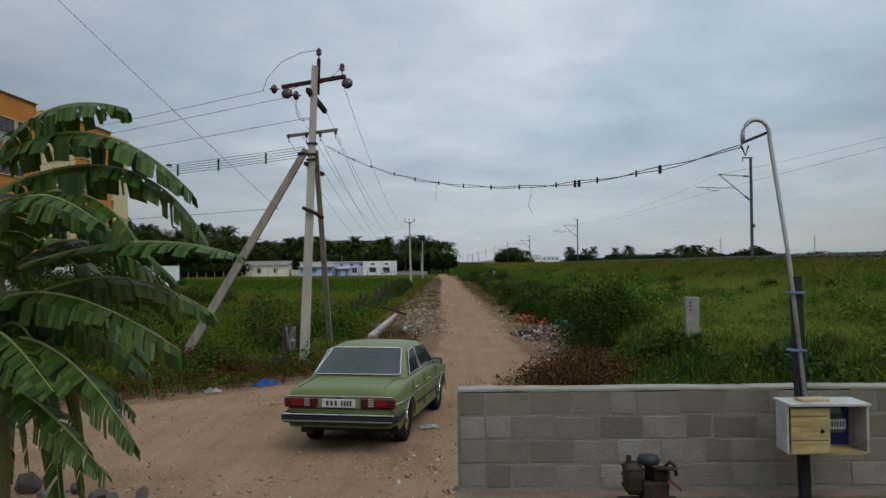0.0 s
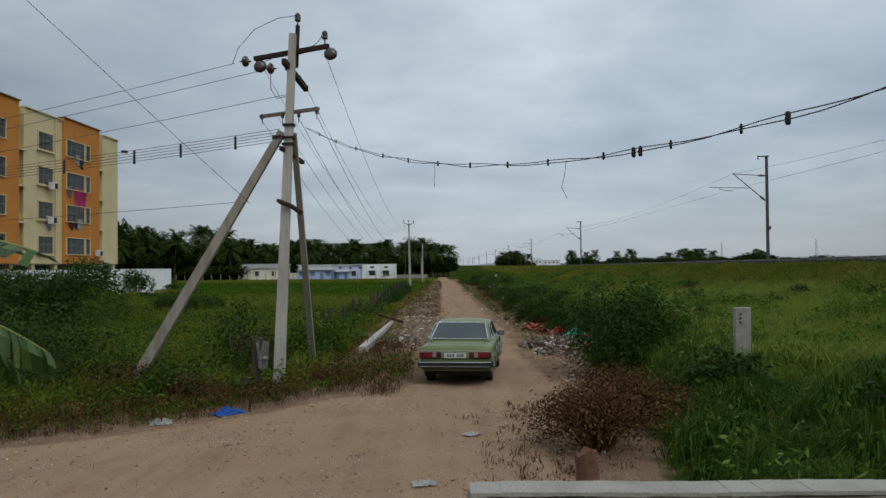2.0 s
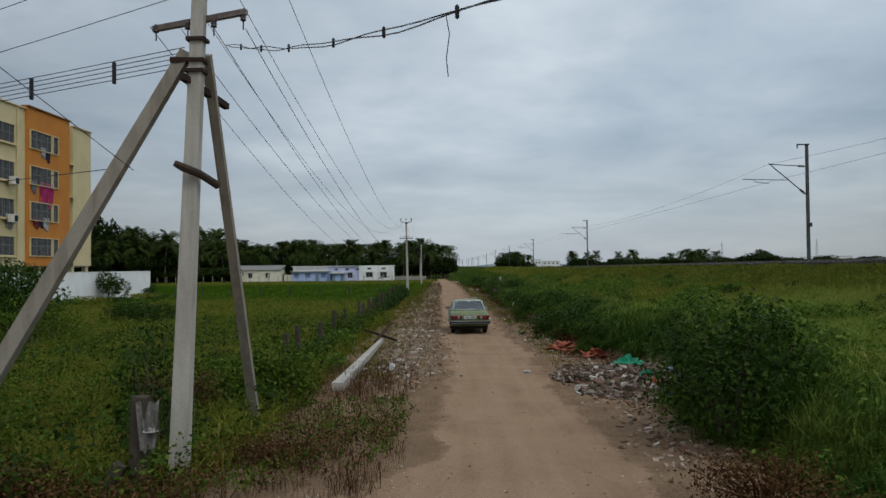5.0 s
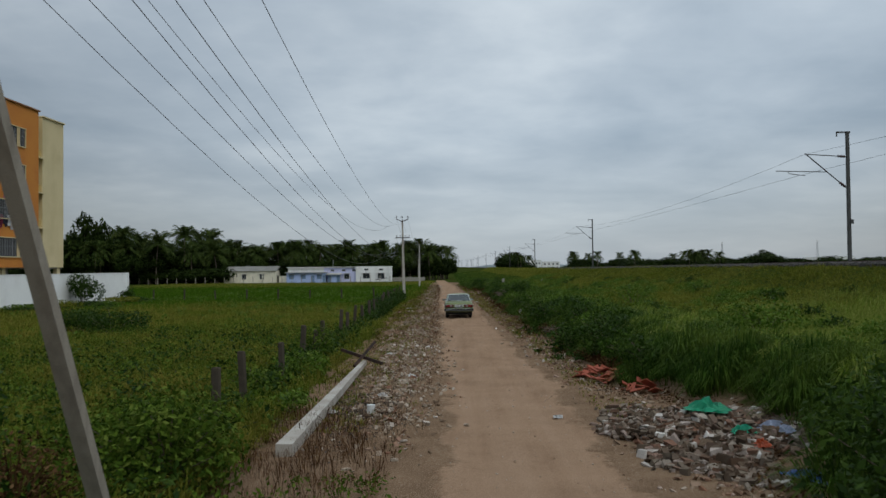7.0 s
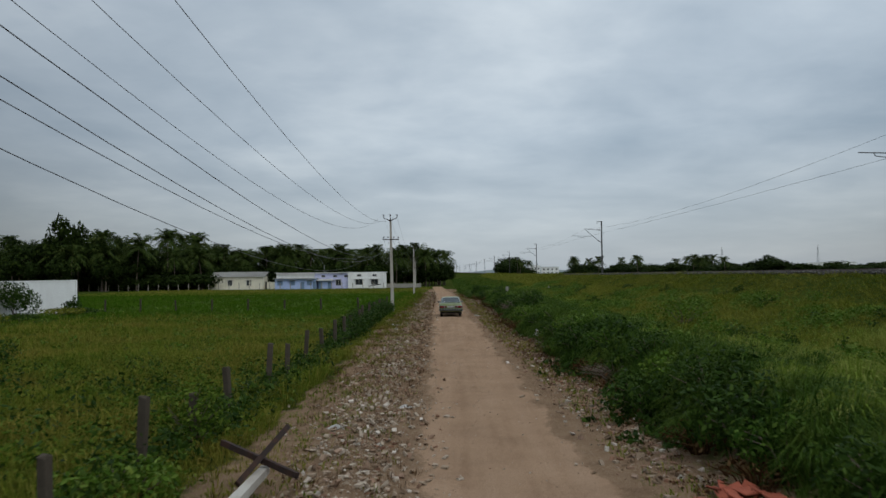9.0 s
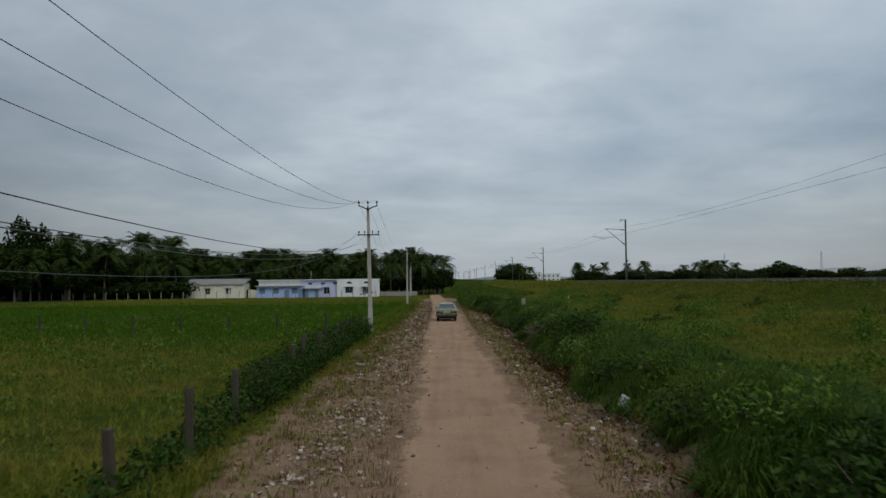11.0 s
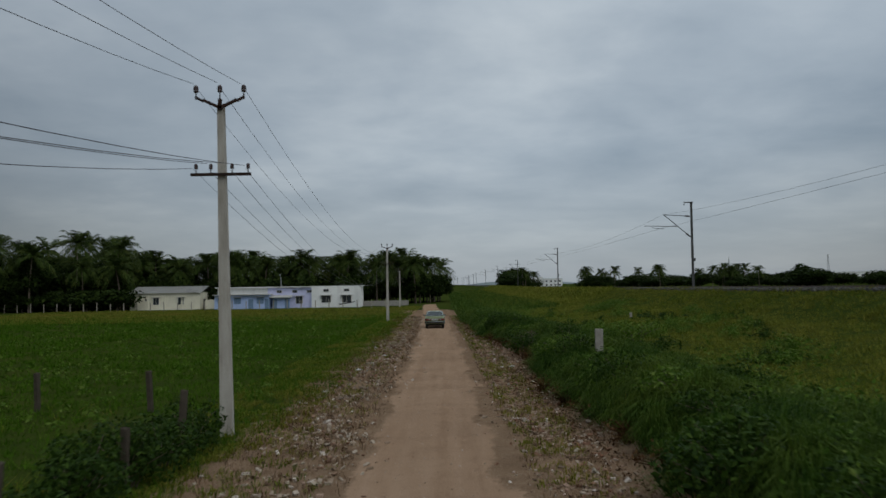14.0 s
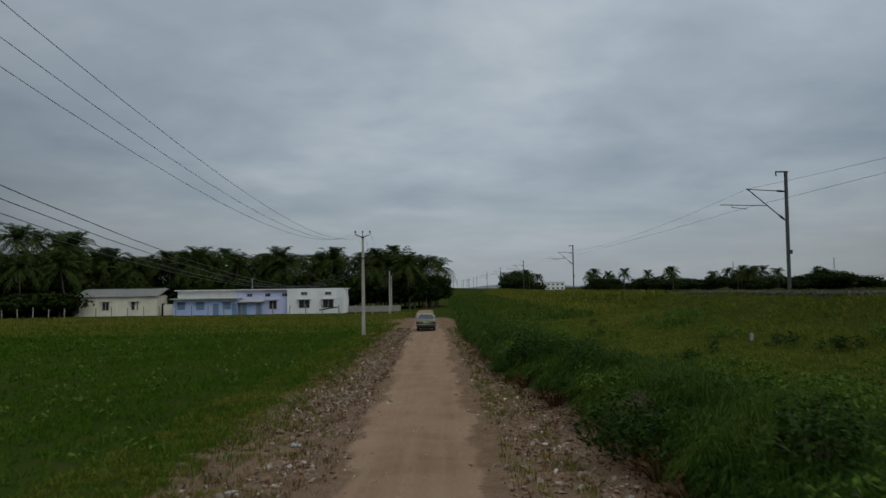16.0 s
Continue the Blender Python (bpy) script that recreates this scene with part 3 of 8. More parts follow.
def meter_post():
    x, y = 3.53, 11.42
    e = empty("service_post", x, y, 0)
    part("post", bar((0.0, 0.08, 0), (-0.075, 0.08, 2.70), 0.085, 0.085), mat("tarred_wood", (0.018, 0.017, 0.017), 0.7, scale=8, bump=0.3), e, "black tarred wooden post")
    pts = [(-0.03, 0.02, 1.6), (-0.13, 0.06, 2.8), (-0.225, 0.14, 3.7), (-0.255, 0.17, 4.0)]
    for a in range(0, 181, 20):
        r = 0.125
        pts.append((-0.38 + r * math.cos(radians(a)), 0.17, 4.03 + r * 1.15 * math.sin(radians(a))))
    pts.append((-0.505, 0.17, 3.95))
    part("conduit", tube(bmesh.new(), pts, 0.021, 8), GALV, e, "bent grey steel conduit with a hooked top", True)
    part("shackle", tube(bmesh.new(), [(-0.505, 0.17, 3.96), (-0.40, 0.2, 4.0), (-0.25, 0.2, 4.06)], 0.014, 5), SLEEVE, e)
    part("shackle", tube(bmesh.new(), [(-0.52, 0.17, 3.93), (-0.47, 0.2, 3.84), (-0.45, 0.17, 3.93)], 0.01, 5), SLEEVE, e)
    for z in (2.55, 2.02):
        part("tie", boxed((-0.085, 0.06, z), (0.14, 0.14, 0.02), 0, 0.005), mat("blue_tie", (0.12, 0.16, 0.25), 0.6, bump=0), e, "knotted blue wire tie")
    return tagged(e, "black wooden post carrying a hooked steel conduit", "post")


def meter_box():
    e = empty("meter_box", 3.57, 11.30, 1.15)
    W, D, H = 0.68, 0.30, 0.42
    white = mat("faded_white_paint", (0.44, 0.44, 0.42), 0.85, (0.24, 0.20, 0.15), 4, 0.25, spec=0.08)
    blue = mat("blue_paint", (0.03, 0.04, 0.16), 0.6, bump=0.05)
    wood = mat("pale_plywood", (0.46, 0.35, 0.16), 0.9, (0.20, 0.12, 0.05), 3, 0.3, stretch=(1, 1, 8))
    t = 0.02
    part("back", boxed((0, D / 2, H / 2), (W, t, H)), blue, e, "dark blue back panel")
    for s in (-1, 1):
        part("side", boxed((s * W / 2, 0, H / 2), (t, D, H), s * 4), white, e)
    part("base", boxed((0, 0, 0), (W, D, t)), wood, e)
    part("roof", boxed((0, -0.02, H + 0.01), (W + 0.03, D + 0.07, t)), white, e, "overhanging faded white lid")
    part("stone", boxed((-0.08, -0.02, H + 0.03), (0.26, 0.14, 0.03), 6, 0.006), mat("lid_board", (0.42, 0.34, 0.22), 0.8), e, "loose board on the lid")
    door = part("door", boxed((-0.16, -D / 2 - 0.01, H / 2 - 0.01), (0.34, t, H - 0.02), 0, 0.003), wood, e, "split yellow plywood door")
    for z in (0.12, 0.33):
        part("crack", boxed((-0.16, -D / 2 - 0.021, z), (0.32, 0.003, 0.005), 0), mat("dark_crack", (0.08, 0.05, 0.02)), door)
    part("knob", boxed((-0.06, -D / 2 - 0.03, 0.2), (0.025, 0.025, 0.03), 0, 0.006), IRON, door)
    m = part("meter", boxed((0.13, 0.06, 0.24), (0.17, 0.10, 0.20), 0, 0.01), mat("meter_case", (0.10, 0.09, 0.08), 0.5), e, "small dark electricity meter")
    part("dial", boxed((0.12, 0.005, 0.345), (0.13, 0.012, 0.05)), mat("dial_glass", (0.25, 0.26, 0.27), 0.3), m, "grey dial window")
    lab = part("label", boxed((0.13, 0.0, 0.225), (0.19, 0.006, 0.09)), mat("paper_label", (0.6, 0.6, 0.58), 0.8), m, "white paper label")
    ink = mat("label_ink", (0.05, 0.05, 0.05), 0.8, bump=0)
    for k in range(7):
        part("print_bar", boxed((0.055 + k * 0.025, -0.005, 0.225), (0.012, 0.003, 0.05)), ink, m)
    return tagged(e, "weathered open wooden meter box with white lid", "meter box")


def old_engine():
    e = empty("pump_engine", 2.0, 11.15, 0.74)
    rust = mat("engine_rust", (0.035, 0.025, 0.021), 0.8, (0.075, 0.034, 0.02), 7, 0.3, 0.2, spec=0.15)
    tank = bmesh.new()
    box(tank, (-0.22, 0, 0.28), (0.24, 0.3, 0.36), 0, 0.05)
    tk = part("fuel_tank", tank, mat("tank_paint", (0.024, 0.020, 0.018), 0.55, (0.07, 0.035, 0.022), 6, 0.15, 0.1, spec=0.25), e, "scratched dark fuel tank", True)
    for z in (0.18, 0.3, 0.4):
        part("strap", boxed((-0.22, 0, z), (0.255, 0.315, 0.018), 0, 0.003), IRON, tk)
    part("bracket", boxed((-0.28, -0.02, 0.5), (0.06, 0.04, 0.09)), rust, e)
    part("air_filter", lathe(bmesh.new(), [(0.05, 0.28), (0.05, 0.44), (0.14, 0.45), (0.15, 0.50), (0.13, 0.54), (0.04, 0.56)], 18, Matrix.Translation((-0.02, -0.02, 0))), mat("filter_black", (0.02, 0.022, 0.028), 0.5), e, "round black air filter", True)
    b = bmesh.new()
    box(b, (0.05, 0.0, 0.12), (0.34, 0.34, 0.28), 0, 0.02)
    box(b, (0.12, 0.0, 0.32), (0.2, 0.2, 0.14), 12, 0.02)
    for k in range(5):
        box(b, (0.12, 0, 0.26 + k * 0.03), (0.24, 0.24, 0.008), 12)
    part("block", b, rust, e, "rusty finned engine block")
    part("cover_plate", boxed((0.2, -0.12, 0.41), (0.26, 0.14, 0.015), -18), rust, e)
    part("guard", boxed((0.28, -0.1, 0.22), (0.2, 0.26, 0.03), m=Matrix.Translation((0.28, -0.1, 0.24)) @ Matrix.Rotation(radians(35), 4, "Y")), mat("red_oxide", (0.12, 0.045, 0.035), 0.6), e, "faded red sheet guard")
    part("pipe", tube(bmesh.new(), [(0.2, 0, 0.4), (0.27, 0, 0.46), (0.33, 0, 0.42), (0.36, 0, 0.3)], 0.025, 8), rust, e, "", True)
    part("bed", boxed((0, 0, -0.02), (0.8, 0.42, 0.07), 0, 0.01), rust, e)
    part("plinth", boxed((0, 0.0, -0.56), (0.95, 0.6, 1.02), 0, 0.02), MORTAR, e, "rough cement plinth")
    e.scale = (0.66, 0.66, 0.75)
    return tagged(e, "old rusty pump engine with a dark fuel tank", "engine")


block_wall()
meter_post()
meter_box()
old_engine()

# ---- the green saloon car ----
PAINT = mat("car_green", (0.138, 0.168, 0.062), 0.42, (0.115, 0.140, 0.052), 1.2, 0.0, coat=0.08, spec=0.3)
CHROME = mat("chrome", (0.62, 0.63, 0.64), 0.18, (0.55, 0.55, 0.55), 4, 0.0, 1.0)
TYRE = mat("tyre", (0.014, 0.013, 0.012), 0.9, (0.035, 0.028, 0.02), 7, 0.1, spec=0.08)
CARGLASS = mat("car_glass", (0.022, 0.030, 0.030), 0.05, (0.05, 0.062, 0.058), 1.2, 0.0, spec=0.55)
TRIM = mat("black_trim", (0.018, 0.018, 0.018), 0.5, bump=0.05)


def car_body():
    bm = bmesh.new()
    ys = np.unique(np.round(np.concatenate([np.linspace(-1.02, 3.68, 60), np.linspace(-0.42, 0.42, 18), np.linspace(2.38, 3.22, 18)]), 3))
    rows = []
    for y in ys:
        t = (y + 1.02) / 4.70
        ends = min(1.0, ((y + 1.02) / 0.28) ** 0.5 if y < -0.74 else 1.0, ((3.70 - y) / 0.7) ** 0.5 if y > 3.0 else 1.0)
        half = 0.775 + 0.112 * max(0.0, ends) - 0.02 * abs(t - 0.5)
        deck = float(np.interp(y, [-1.02, -0.95, 0.0, 0.7, 1.9, 2.4, 3.5, 3.68], [0.875, 0.925, 0.965, 0.985, 0.985, 0.96, 0.86, 0.80]))
        sill = 0.25 if -0.7 < y < 3.4 else 0.34
        for wy in (0.0, 2.795):
            if abs(y - wy) < 0.36:
                sill = max(sill, 0.30 + math.sqrt(0.36 ** 2 - (y - wy) ** 2))
        prof = [(half - 0.06, sill), (half - 0.01, max(0.40, sill + 0.01)), (half, max(0.56, sill + 0.02)), (half + 0.004, max(0.70, sill + 0.035)),
                (half - 0.012, 0.80), (half - 0.035, deck - 0.06), (half - 0.09, deck - 0.012), (half - 0.3, deck + 0.008), (0.0, deck + 0.02)]
        full = prof + [(-x, z) for x, z in reversed(prof[:-1])]
        rows.append([bm.verts.new((x, y, z)) for x, z in full])
    for a, b in zip(rows, rows[1:]):
        for k in range(len(a) - 1):
            bm.faces.new((a[k], a[k + 1], b[k + 1], b[k]))
    for r, flip in ((rows[0], False), (rows[-1], True)):
        bm.faces.new(r[::-1] if flip else r)
    bmesh.ops.recalc_face_normals(bm, faces=bm.faces)
    return bm


def car_roof():
    """Roof and pillars as one shell; the glass lies in it."""
    bm = bmesh.new()
    st = [(-0.10, 0.76, 0.965, 0.0), (0.22, 0.715, 1.165, 0.0), (0.62, 0.655, 1.385, 0.012), (0.95, 0.65, 1.415, 0.022), (1.35, 0.65, 1.425, 0.025), (1.72, 0.645, 1.405, 0.02), (1.95, 0.67, 1.27, 0.0), (2.42, 0.74, 0.965, 0.0)]
    rows = []
    for y, half, z, crown in st:
        low = 0.955
        pts = [(0.80, low), (half + 0.012, z - 0.055), (half - 0.035, z - 0.012), (half * 0.55, z + crown * 0.7), (0, z + crown)]
        if z < 1.0:
            pts = [(0.80, low), (0.775, low + 0.004), (half - 0.035, z), (half * 0.55, z), (0, z)]
        pts = pts + [(-x, q) for x, q in reversed(pts[:-1])]
        rows.append([bm.verts.new((x, y, q)) for x, q in pts])
    for a, b in zip(rows, rows[1:]):
        for k in range(len(a) - 1):
            bm.faces.new((a[k], a[k + 1], b[k + 1], b[k]))
    bmesh.ops.recalc_face_normals(bm, faces=bm.faces)
    return bm


def pane(corners, out, d=0.006):
    """A thin plate of glass on four or more corners, set out along a direction."""
    bm = bmesh.new()
    o = Vector(out) * d
    a = [bm.verts.new(Vector(c) + o) for c in corners]
    b = [bm.verts.new(Vector(c) - o * 0.2) for c in corners]
    bm.faces.new(a)
    bm.faces.new(b[::-1])
    n = len(a)
    for k in range(n):
        bm.faces.new((a[k], b[k], b[(k + 1) % n], a[(k + 1) % n]))
    bmesh.ops.recalc_face_normals(bm, faces=bm.faces)
    return bm


def rim_of(corners, out, r=0.012, d=0.012):
    pts = [Vector(c) + Vector(out) * d for c in corners]
    return tube(bmesh.new(), pts + [pts[0], pts[1]], r, 6, False)


def saloon_car():
    e = empty("car")
    body = part("body", car_body(), PAINT, e, "olive green steel bodywork", True)
    part("roof", car_roof(), PAINT, e, "olive green roof with slim pillars", True)
    # floor of the car, made deeper than real to block light underneath
    part("underbody", boxed((0, 1.5, 0.31), (1.34, 3.7, 0.30)), TRIM, e, "black underside, set low to deepen the shade below")
    # windows
    rw = [(-0.70, -0.06, 1.0), (0.70, -0.06, 1.0), (0.715, -0.03, 1.02), (0.60, 0.555, 1.355), (0.55, 0.575, 1.368), (-0.55, 0.575, 1.368), (-0.60, 0.555, 1.355), (-0.715, -0.03, 1.02)]
    up = Vector((0, -0.52, 0.86)).normalized()
    w = part("rear_window", pane(rw, up, 0.020), CARGLASS, e, "dark rear window")
    part("window_trim", rim_of(rw, up, 0.013, 0.020), CHROME, w, "bright chrome surround")
    ws = [(0.68, 2.39, 0.99), (-0.68, 2.39, 0.99), (-0.62, 2.0, 1.225), (-0.60, 1.92, 1.27), (0.60, 1.92, 1.27), (0.62, 2.0, 1.225)]
    up2 = Vector((0, 0.55, 0.83)).normalized()
    w = part("windscreen", pane(ws, up2, 0.030), CARGLASS, e)
    part("window_trim", rim_of(ws, up2, 0.012, 0.03), CHROME, w)
    for s in (-1, 1):
        for q in ([(0.22, 0.985), (1.02, 0.985), (1.02, 1.345), (0.62, 1.33)], [(1.10, 0.985), (2.22, 0.985), (1.80, 1.33), (1.10, 1.35)]):
            c = [(s * (0.80 - (z - 0.955) * 0.33), y, z) for y, z in q]
            o = Vector((s, 0, 0.33)).normalized()
            w = part("side_window", pane(c, o, 0.022), CARGLASS, e, "dark side window")
            part("window_trim", rim_of(c, o, 0.010, 0.022), CHROME, w)
        # chrome trim along the flank
        part("side_trim", tube(bmesh.new(), [(s * (0.893 if -0.75 < y < 3.0 else 0.84), y, 0.685) for y in (-0.9, -0.7, 0, 1, 2, 2.95)], 0.012, 6), CHROME, e, "thin bright side trim")
        part("rub_strip", boxed((s * 0.885, 1.4, 0.50), (0.02, 1.9, 0.05), 0, 0.006), TRIM, e)
        for y in (0.42, 1.45):
            part("door_handle", boxed((s * 0.89, y, 0.76), (0.03, 0.17, 0.03), 0, 0.008), CHROME, e, "chrome door handle")
        for y in (1.06, 2.16, 0.18):
            part("door_gap", boxed((s * 0.882, y, 0.63), (0.012, 0.008, 0.52)), TRIM, e)
        mir = part("door_mirror", boxed((s * 0.93, 2.02, 1.0), (0.19, 0.09, 0.12), s * -8, 0.02), TRIM, e, "black door mirror")
        part("mirror_glass", boxed((s * 0.93, 1.972, 1.0), (0.16, 0.006, 0.095), s * -8), CHROME, mir)
        # tail lamps in ribbed red and clear parts
        lamp = part("tail_lamp", boxed((s * 0.60, -1.0, 0.715), (0.53, 0.09, 0.155), 0, 0.02), mat("lamp_red", (0.09, 0.010, 0.010), 0.25, (0.10, 0.01, 0.01), 8, 0.0, spec=0.6), e, "ribbed dark red tail lamp")
        part("reverse_lamp", boxed((s * 0.50, -1.045, 0.72), (0.09, 0.02, 0.12), 0, 0.006), mat("lamp_clear", (0.30, 0.25, 0.24), 0.3, bump=0), lamp, "pale reversing lamp")
        part("brake_lamp", boxed((s * 0.66, -1.046, 0.72), (0.19, 0.02, 0.11), 0, 0.006), mat("lamp_bright", (0.24, 0.012, 0.012), 0.25, bump=0), lamp, "bright red brake lens")
        for k in range(4):
            part("rib", boxed((s * 0.60, -1.05, 0.66 + k * 0.036), (0.52, 0.014, 0.008)), mat("lamp_dark", (0.06, 0.008, 0.008), 0.3, bump=0), lamp)
        part("arch_trim", tube(bmesh.new(), [(s * 0.888, 0.375 * math.cos(radians(a)), 0.30 + 0.375 * math.sin(radians(a))) for a in range(0, 181, 12)], 0.012, 6), CHROME, e, "chrome wheel-arch trim")
        part("arch_trim", tube(bmesh.new(), [(s * 0.888, 2.795 + 0.375 * math.cos(radians(a)), 0.30 + 0.375 * math.sin(radians(a))) for a in range(0, 181, 12)], 0.012, 6), CHROME, e, "chrome wheel-arch trim")
        part("headlamp", boxed((s * 0.52, 3.62, 0.68), (0.3, 0.08, 0.2), 0, 0.02), CHROME, e)
        part("mud_flap", boxed((s * 0.73, -0.40, 0.25), (0.2, 0.02, 0.24)), BLACK, e)
    part("boot_gap", tube(bmesh.new(), [(0.655, -1.0, 0.80), (0.665, -0.93, 0.925), (0.66, -0.15, 0.972)], 0.006, 4), TRIM, e)
    part("boot_gap", tube(bmesh.new(), [(-0.655, -1.0, 0.80), (-0.665, -0.93, 0.925), (-0.66, -0.15, 0.972)], 0.006, 4), TRIM, e)
    part("boot_trim", boxed((0, -1.025, 0.805), (1.66, 0.02, 0.016), 0, 0.004), CHROME, e, "chrome strip over the lamps")
    part("lower_trim", boxed((0, -1.022, 0.625), (1.62, 0.02, 0.012)), TRIM, e)
    bump = part("rear_bumper", boxed((0, -1.07, 0.485), (1.76, 0.13, 0.13), 0, 0.03), TRIM, e, "black rear bumper with a chrome top")
    part("chrome_strip", boxed((0, -1.115, 0.552), (1.73, 0.06, 0.018), 0, 0.006), CHROME, bump)
    part("chrome_strip", boxed((0, -1.137, 0.45), (1.70, 0.02, 0.025), 0, 0.008), mat("dull_chrome", (0.2, 0.21, 0.2), 0.35, metal=0.8), bump)
    for s in (-1, 1):
        part("bumper_side", boxed((s * 0.885, -0.82, 0.495), (0.05, 0.48, 0.12), 0, 0.02), TRIM, bump)
    part("valance", boxed((0, -0.99, 0.395), (1.60, 0.06, 0.11), 0, 0.02), PAINT, e, "green panel under the bumper")
    part("front_bumper", boxed((0, 3.66, 0.47), (1.42, 0.12, 0.14), 0, 0.03), TRIM, e)
    part("grille", boxed((0, 3.68, 0.70), (0.5, 0.06, 0.26), 0, 0.02), CHROME, e)
    part("exhaust", tube(bmesh.new(), [(-0.45, -1.06, 0.27), (-0.45, -0.6, 0.28)], 0.024, 8), IRON, e, "rusty exhaust pipe")
    plate = part("number_plate", boxed((0, -1.055, 0.712), (0.52, 0.02, 0.125), 0, 0.004), mat("plate_white", (0.50, 0.50, 0.47), 0.5, bump=0), e, "white number plate with dark marks")
    ink = mat("plate_ink", (0.03, 0.03, 0.035), 0.5, bump=0)
    for x in (-0.17, -0.105, -0.04, 0.055, 0.10, 0.145, 0.19):
        part("plate_bar", boxed((x, -1.067, 0.712), (0.035 if x < 0 else 0.028, 0.004, 0.075)), ink, plate)
    part("plate_lamp", boxed((0, -1.045, 0.785), (0.06, 0.03, 0.02), 0, 0.005), TRIM, e)
    part("boot_badge", lathe(bmesh.new(), [(0.036, -0.004), (0.045, -0.004), (0.045, 0.004), (0.036, 0.004)], 18, Matrix.Translation((0, -1.0, 0.865)) @ Matrix.Rotation(radians(75), 4, "X")), CHROME, e, "round chrome badge")
    for x in (-0.60, -0.56, -0.52, -0.48):
        part("badge_bar", boxed((x, -1.0, 0.845), (0.026, 0.02, 0.026)), CHROME, e)
    cu = bpy.data.curves.new("badge", "FONT")
    cu.body, cu.size, cu.extrude, cu.align_x = "DIESEL", 0.055, 0.004, "CENTER"
    txt = bpy.data.objects.new("badge", cu)
    me = bpy.data.meshes.new_from_object(txt)
    me.materials.append(CHROME)
    bpy.data.objects.remove(txt)
    badge = new("model_badge", me)
    badge.parent = e
    badge.matrix_basis = pose(0.51, -1.016, 0.842, 80, 0, 0)
    badge["label"] = "small chrome lettering"
    for s in (-0.36, 0.36):
        part("seat", boxed((s, 1.15, 1.05), (0.46, 0.12, 0.44), 0, 0.05), TRIM, e)
        part("head_rest", boxed((s, 1.12, 1.3), (0.26, 0.09, 0.14), 0, 0.04), TRIM, e)
    for o in e.children:
        o.location.z += 0.055
    wheels = []
    for s in (-1, 1):
        for y in (0.0, 2.795):
            side = Matrix.Rotation(radians(90 * s), 4, "Y")
            ty = part("wheel", lathe(bmesh.new(), [(0.19, -0.085), (0.27, -0.095), (0.305, -0.08), (0.315, -0.05), (0.315, 0.05), (0.305, 0.08), (0.27, 0.095), (0.19, 0.085)], 28, side), TYRE, e, "black road tyre", True)
            ty.matrix_basis = pose(s * 0.725, y, 0.315)
            part("rim", lathe(bmesh.new(), [(0.20, 0.06), (0.195, 0.085), (0.15, 0.07), (0.13, 0.085), (0.06, 0.095), (0.02, 0.1)], 24, side), CHROME, ty, "bright steel wheel trim", True)
            for k in range(6):
                a = k * math.pi / 3
                part("rim_slot", boxed((s * 0.083, 0.165 * math.cos(a), 0.165 * math.sin(a)), (0.01, 0.03, 0.03)), TRIM, ty)
            wheels.append((ty, s, y))
    return tagged(e, "olive green old saloon car with chrome trim", "car"), wheels


CAR, WHEELS = saloon_car()


# ---- buildings ----
CREAM = mat("cream_plaster", (0.62, 0.51, 0.29), 0.9, (0.52, 0.42, 0.23), 0.5, 0.1)
ORANGE = mat("orange_plaster", (0.52, 0.20, 0.035), 0.9, (0.44, 0.15, 0.03), 0.5, 0.1)
OCHRE = mat("ochre_plaster", (0.50, 0.36, 0.13), 0.9, (0.40, 0.27, 0.09), 0.5, 0.1)
WHITE = mat("white_wash", (0.78, 0.78, 0.75), 0.9, (0.64, 0.63, 0.60), 0.8, 0.1, stretch=(1, 1, 0.4))
FRAMES = mat("window_frame", (0.66, 0.63, 0.56), 0.7, bump=0)
GRILL = mat("window_grill", (0.20, 0.20, 0.20), 0.6, bump=0)
DARK = mat("dark_opening", (0.02, 0.02, 0.022), 0.9, bump=0)


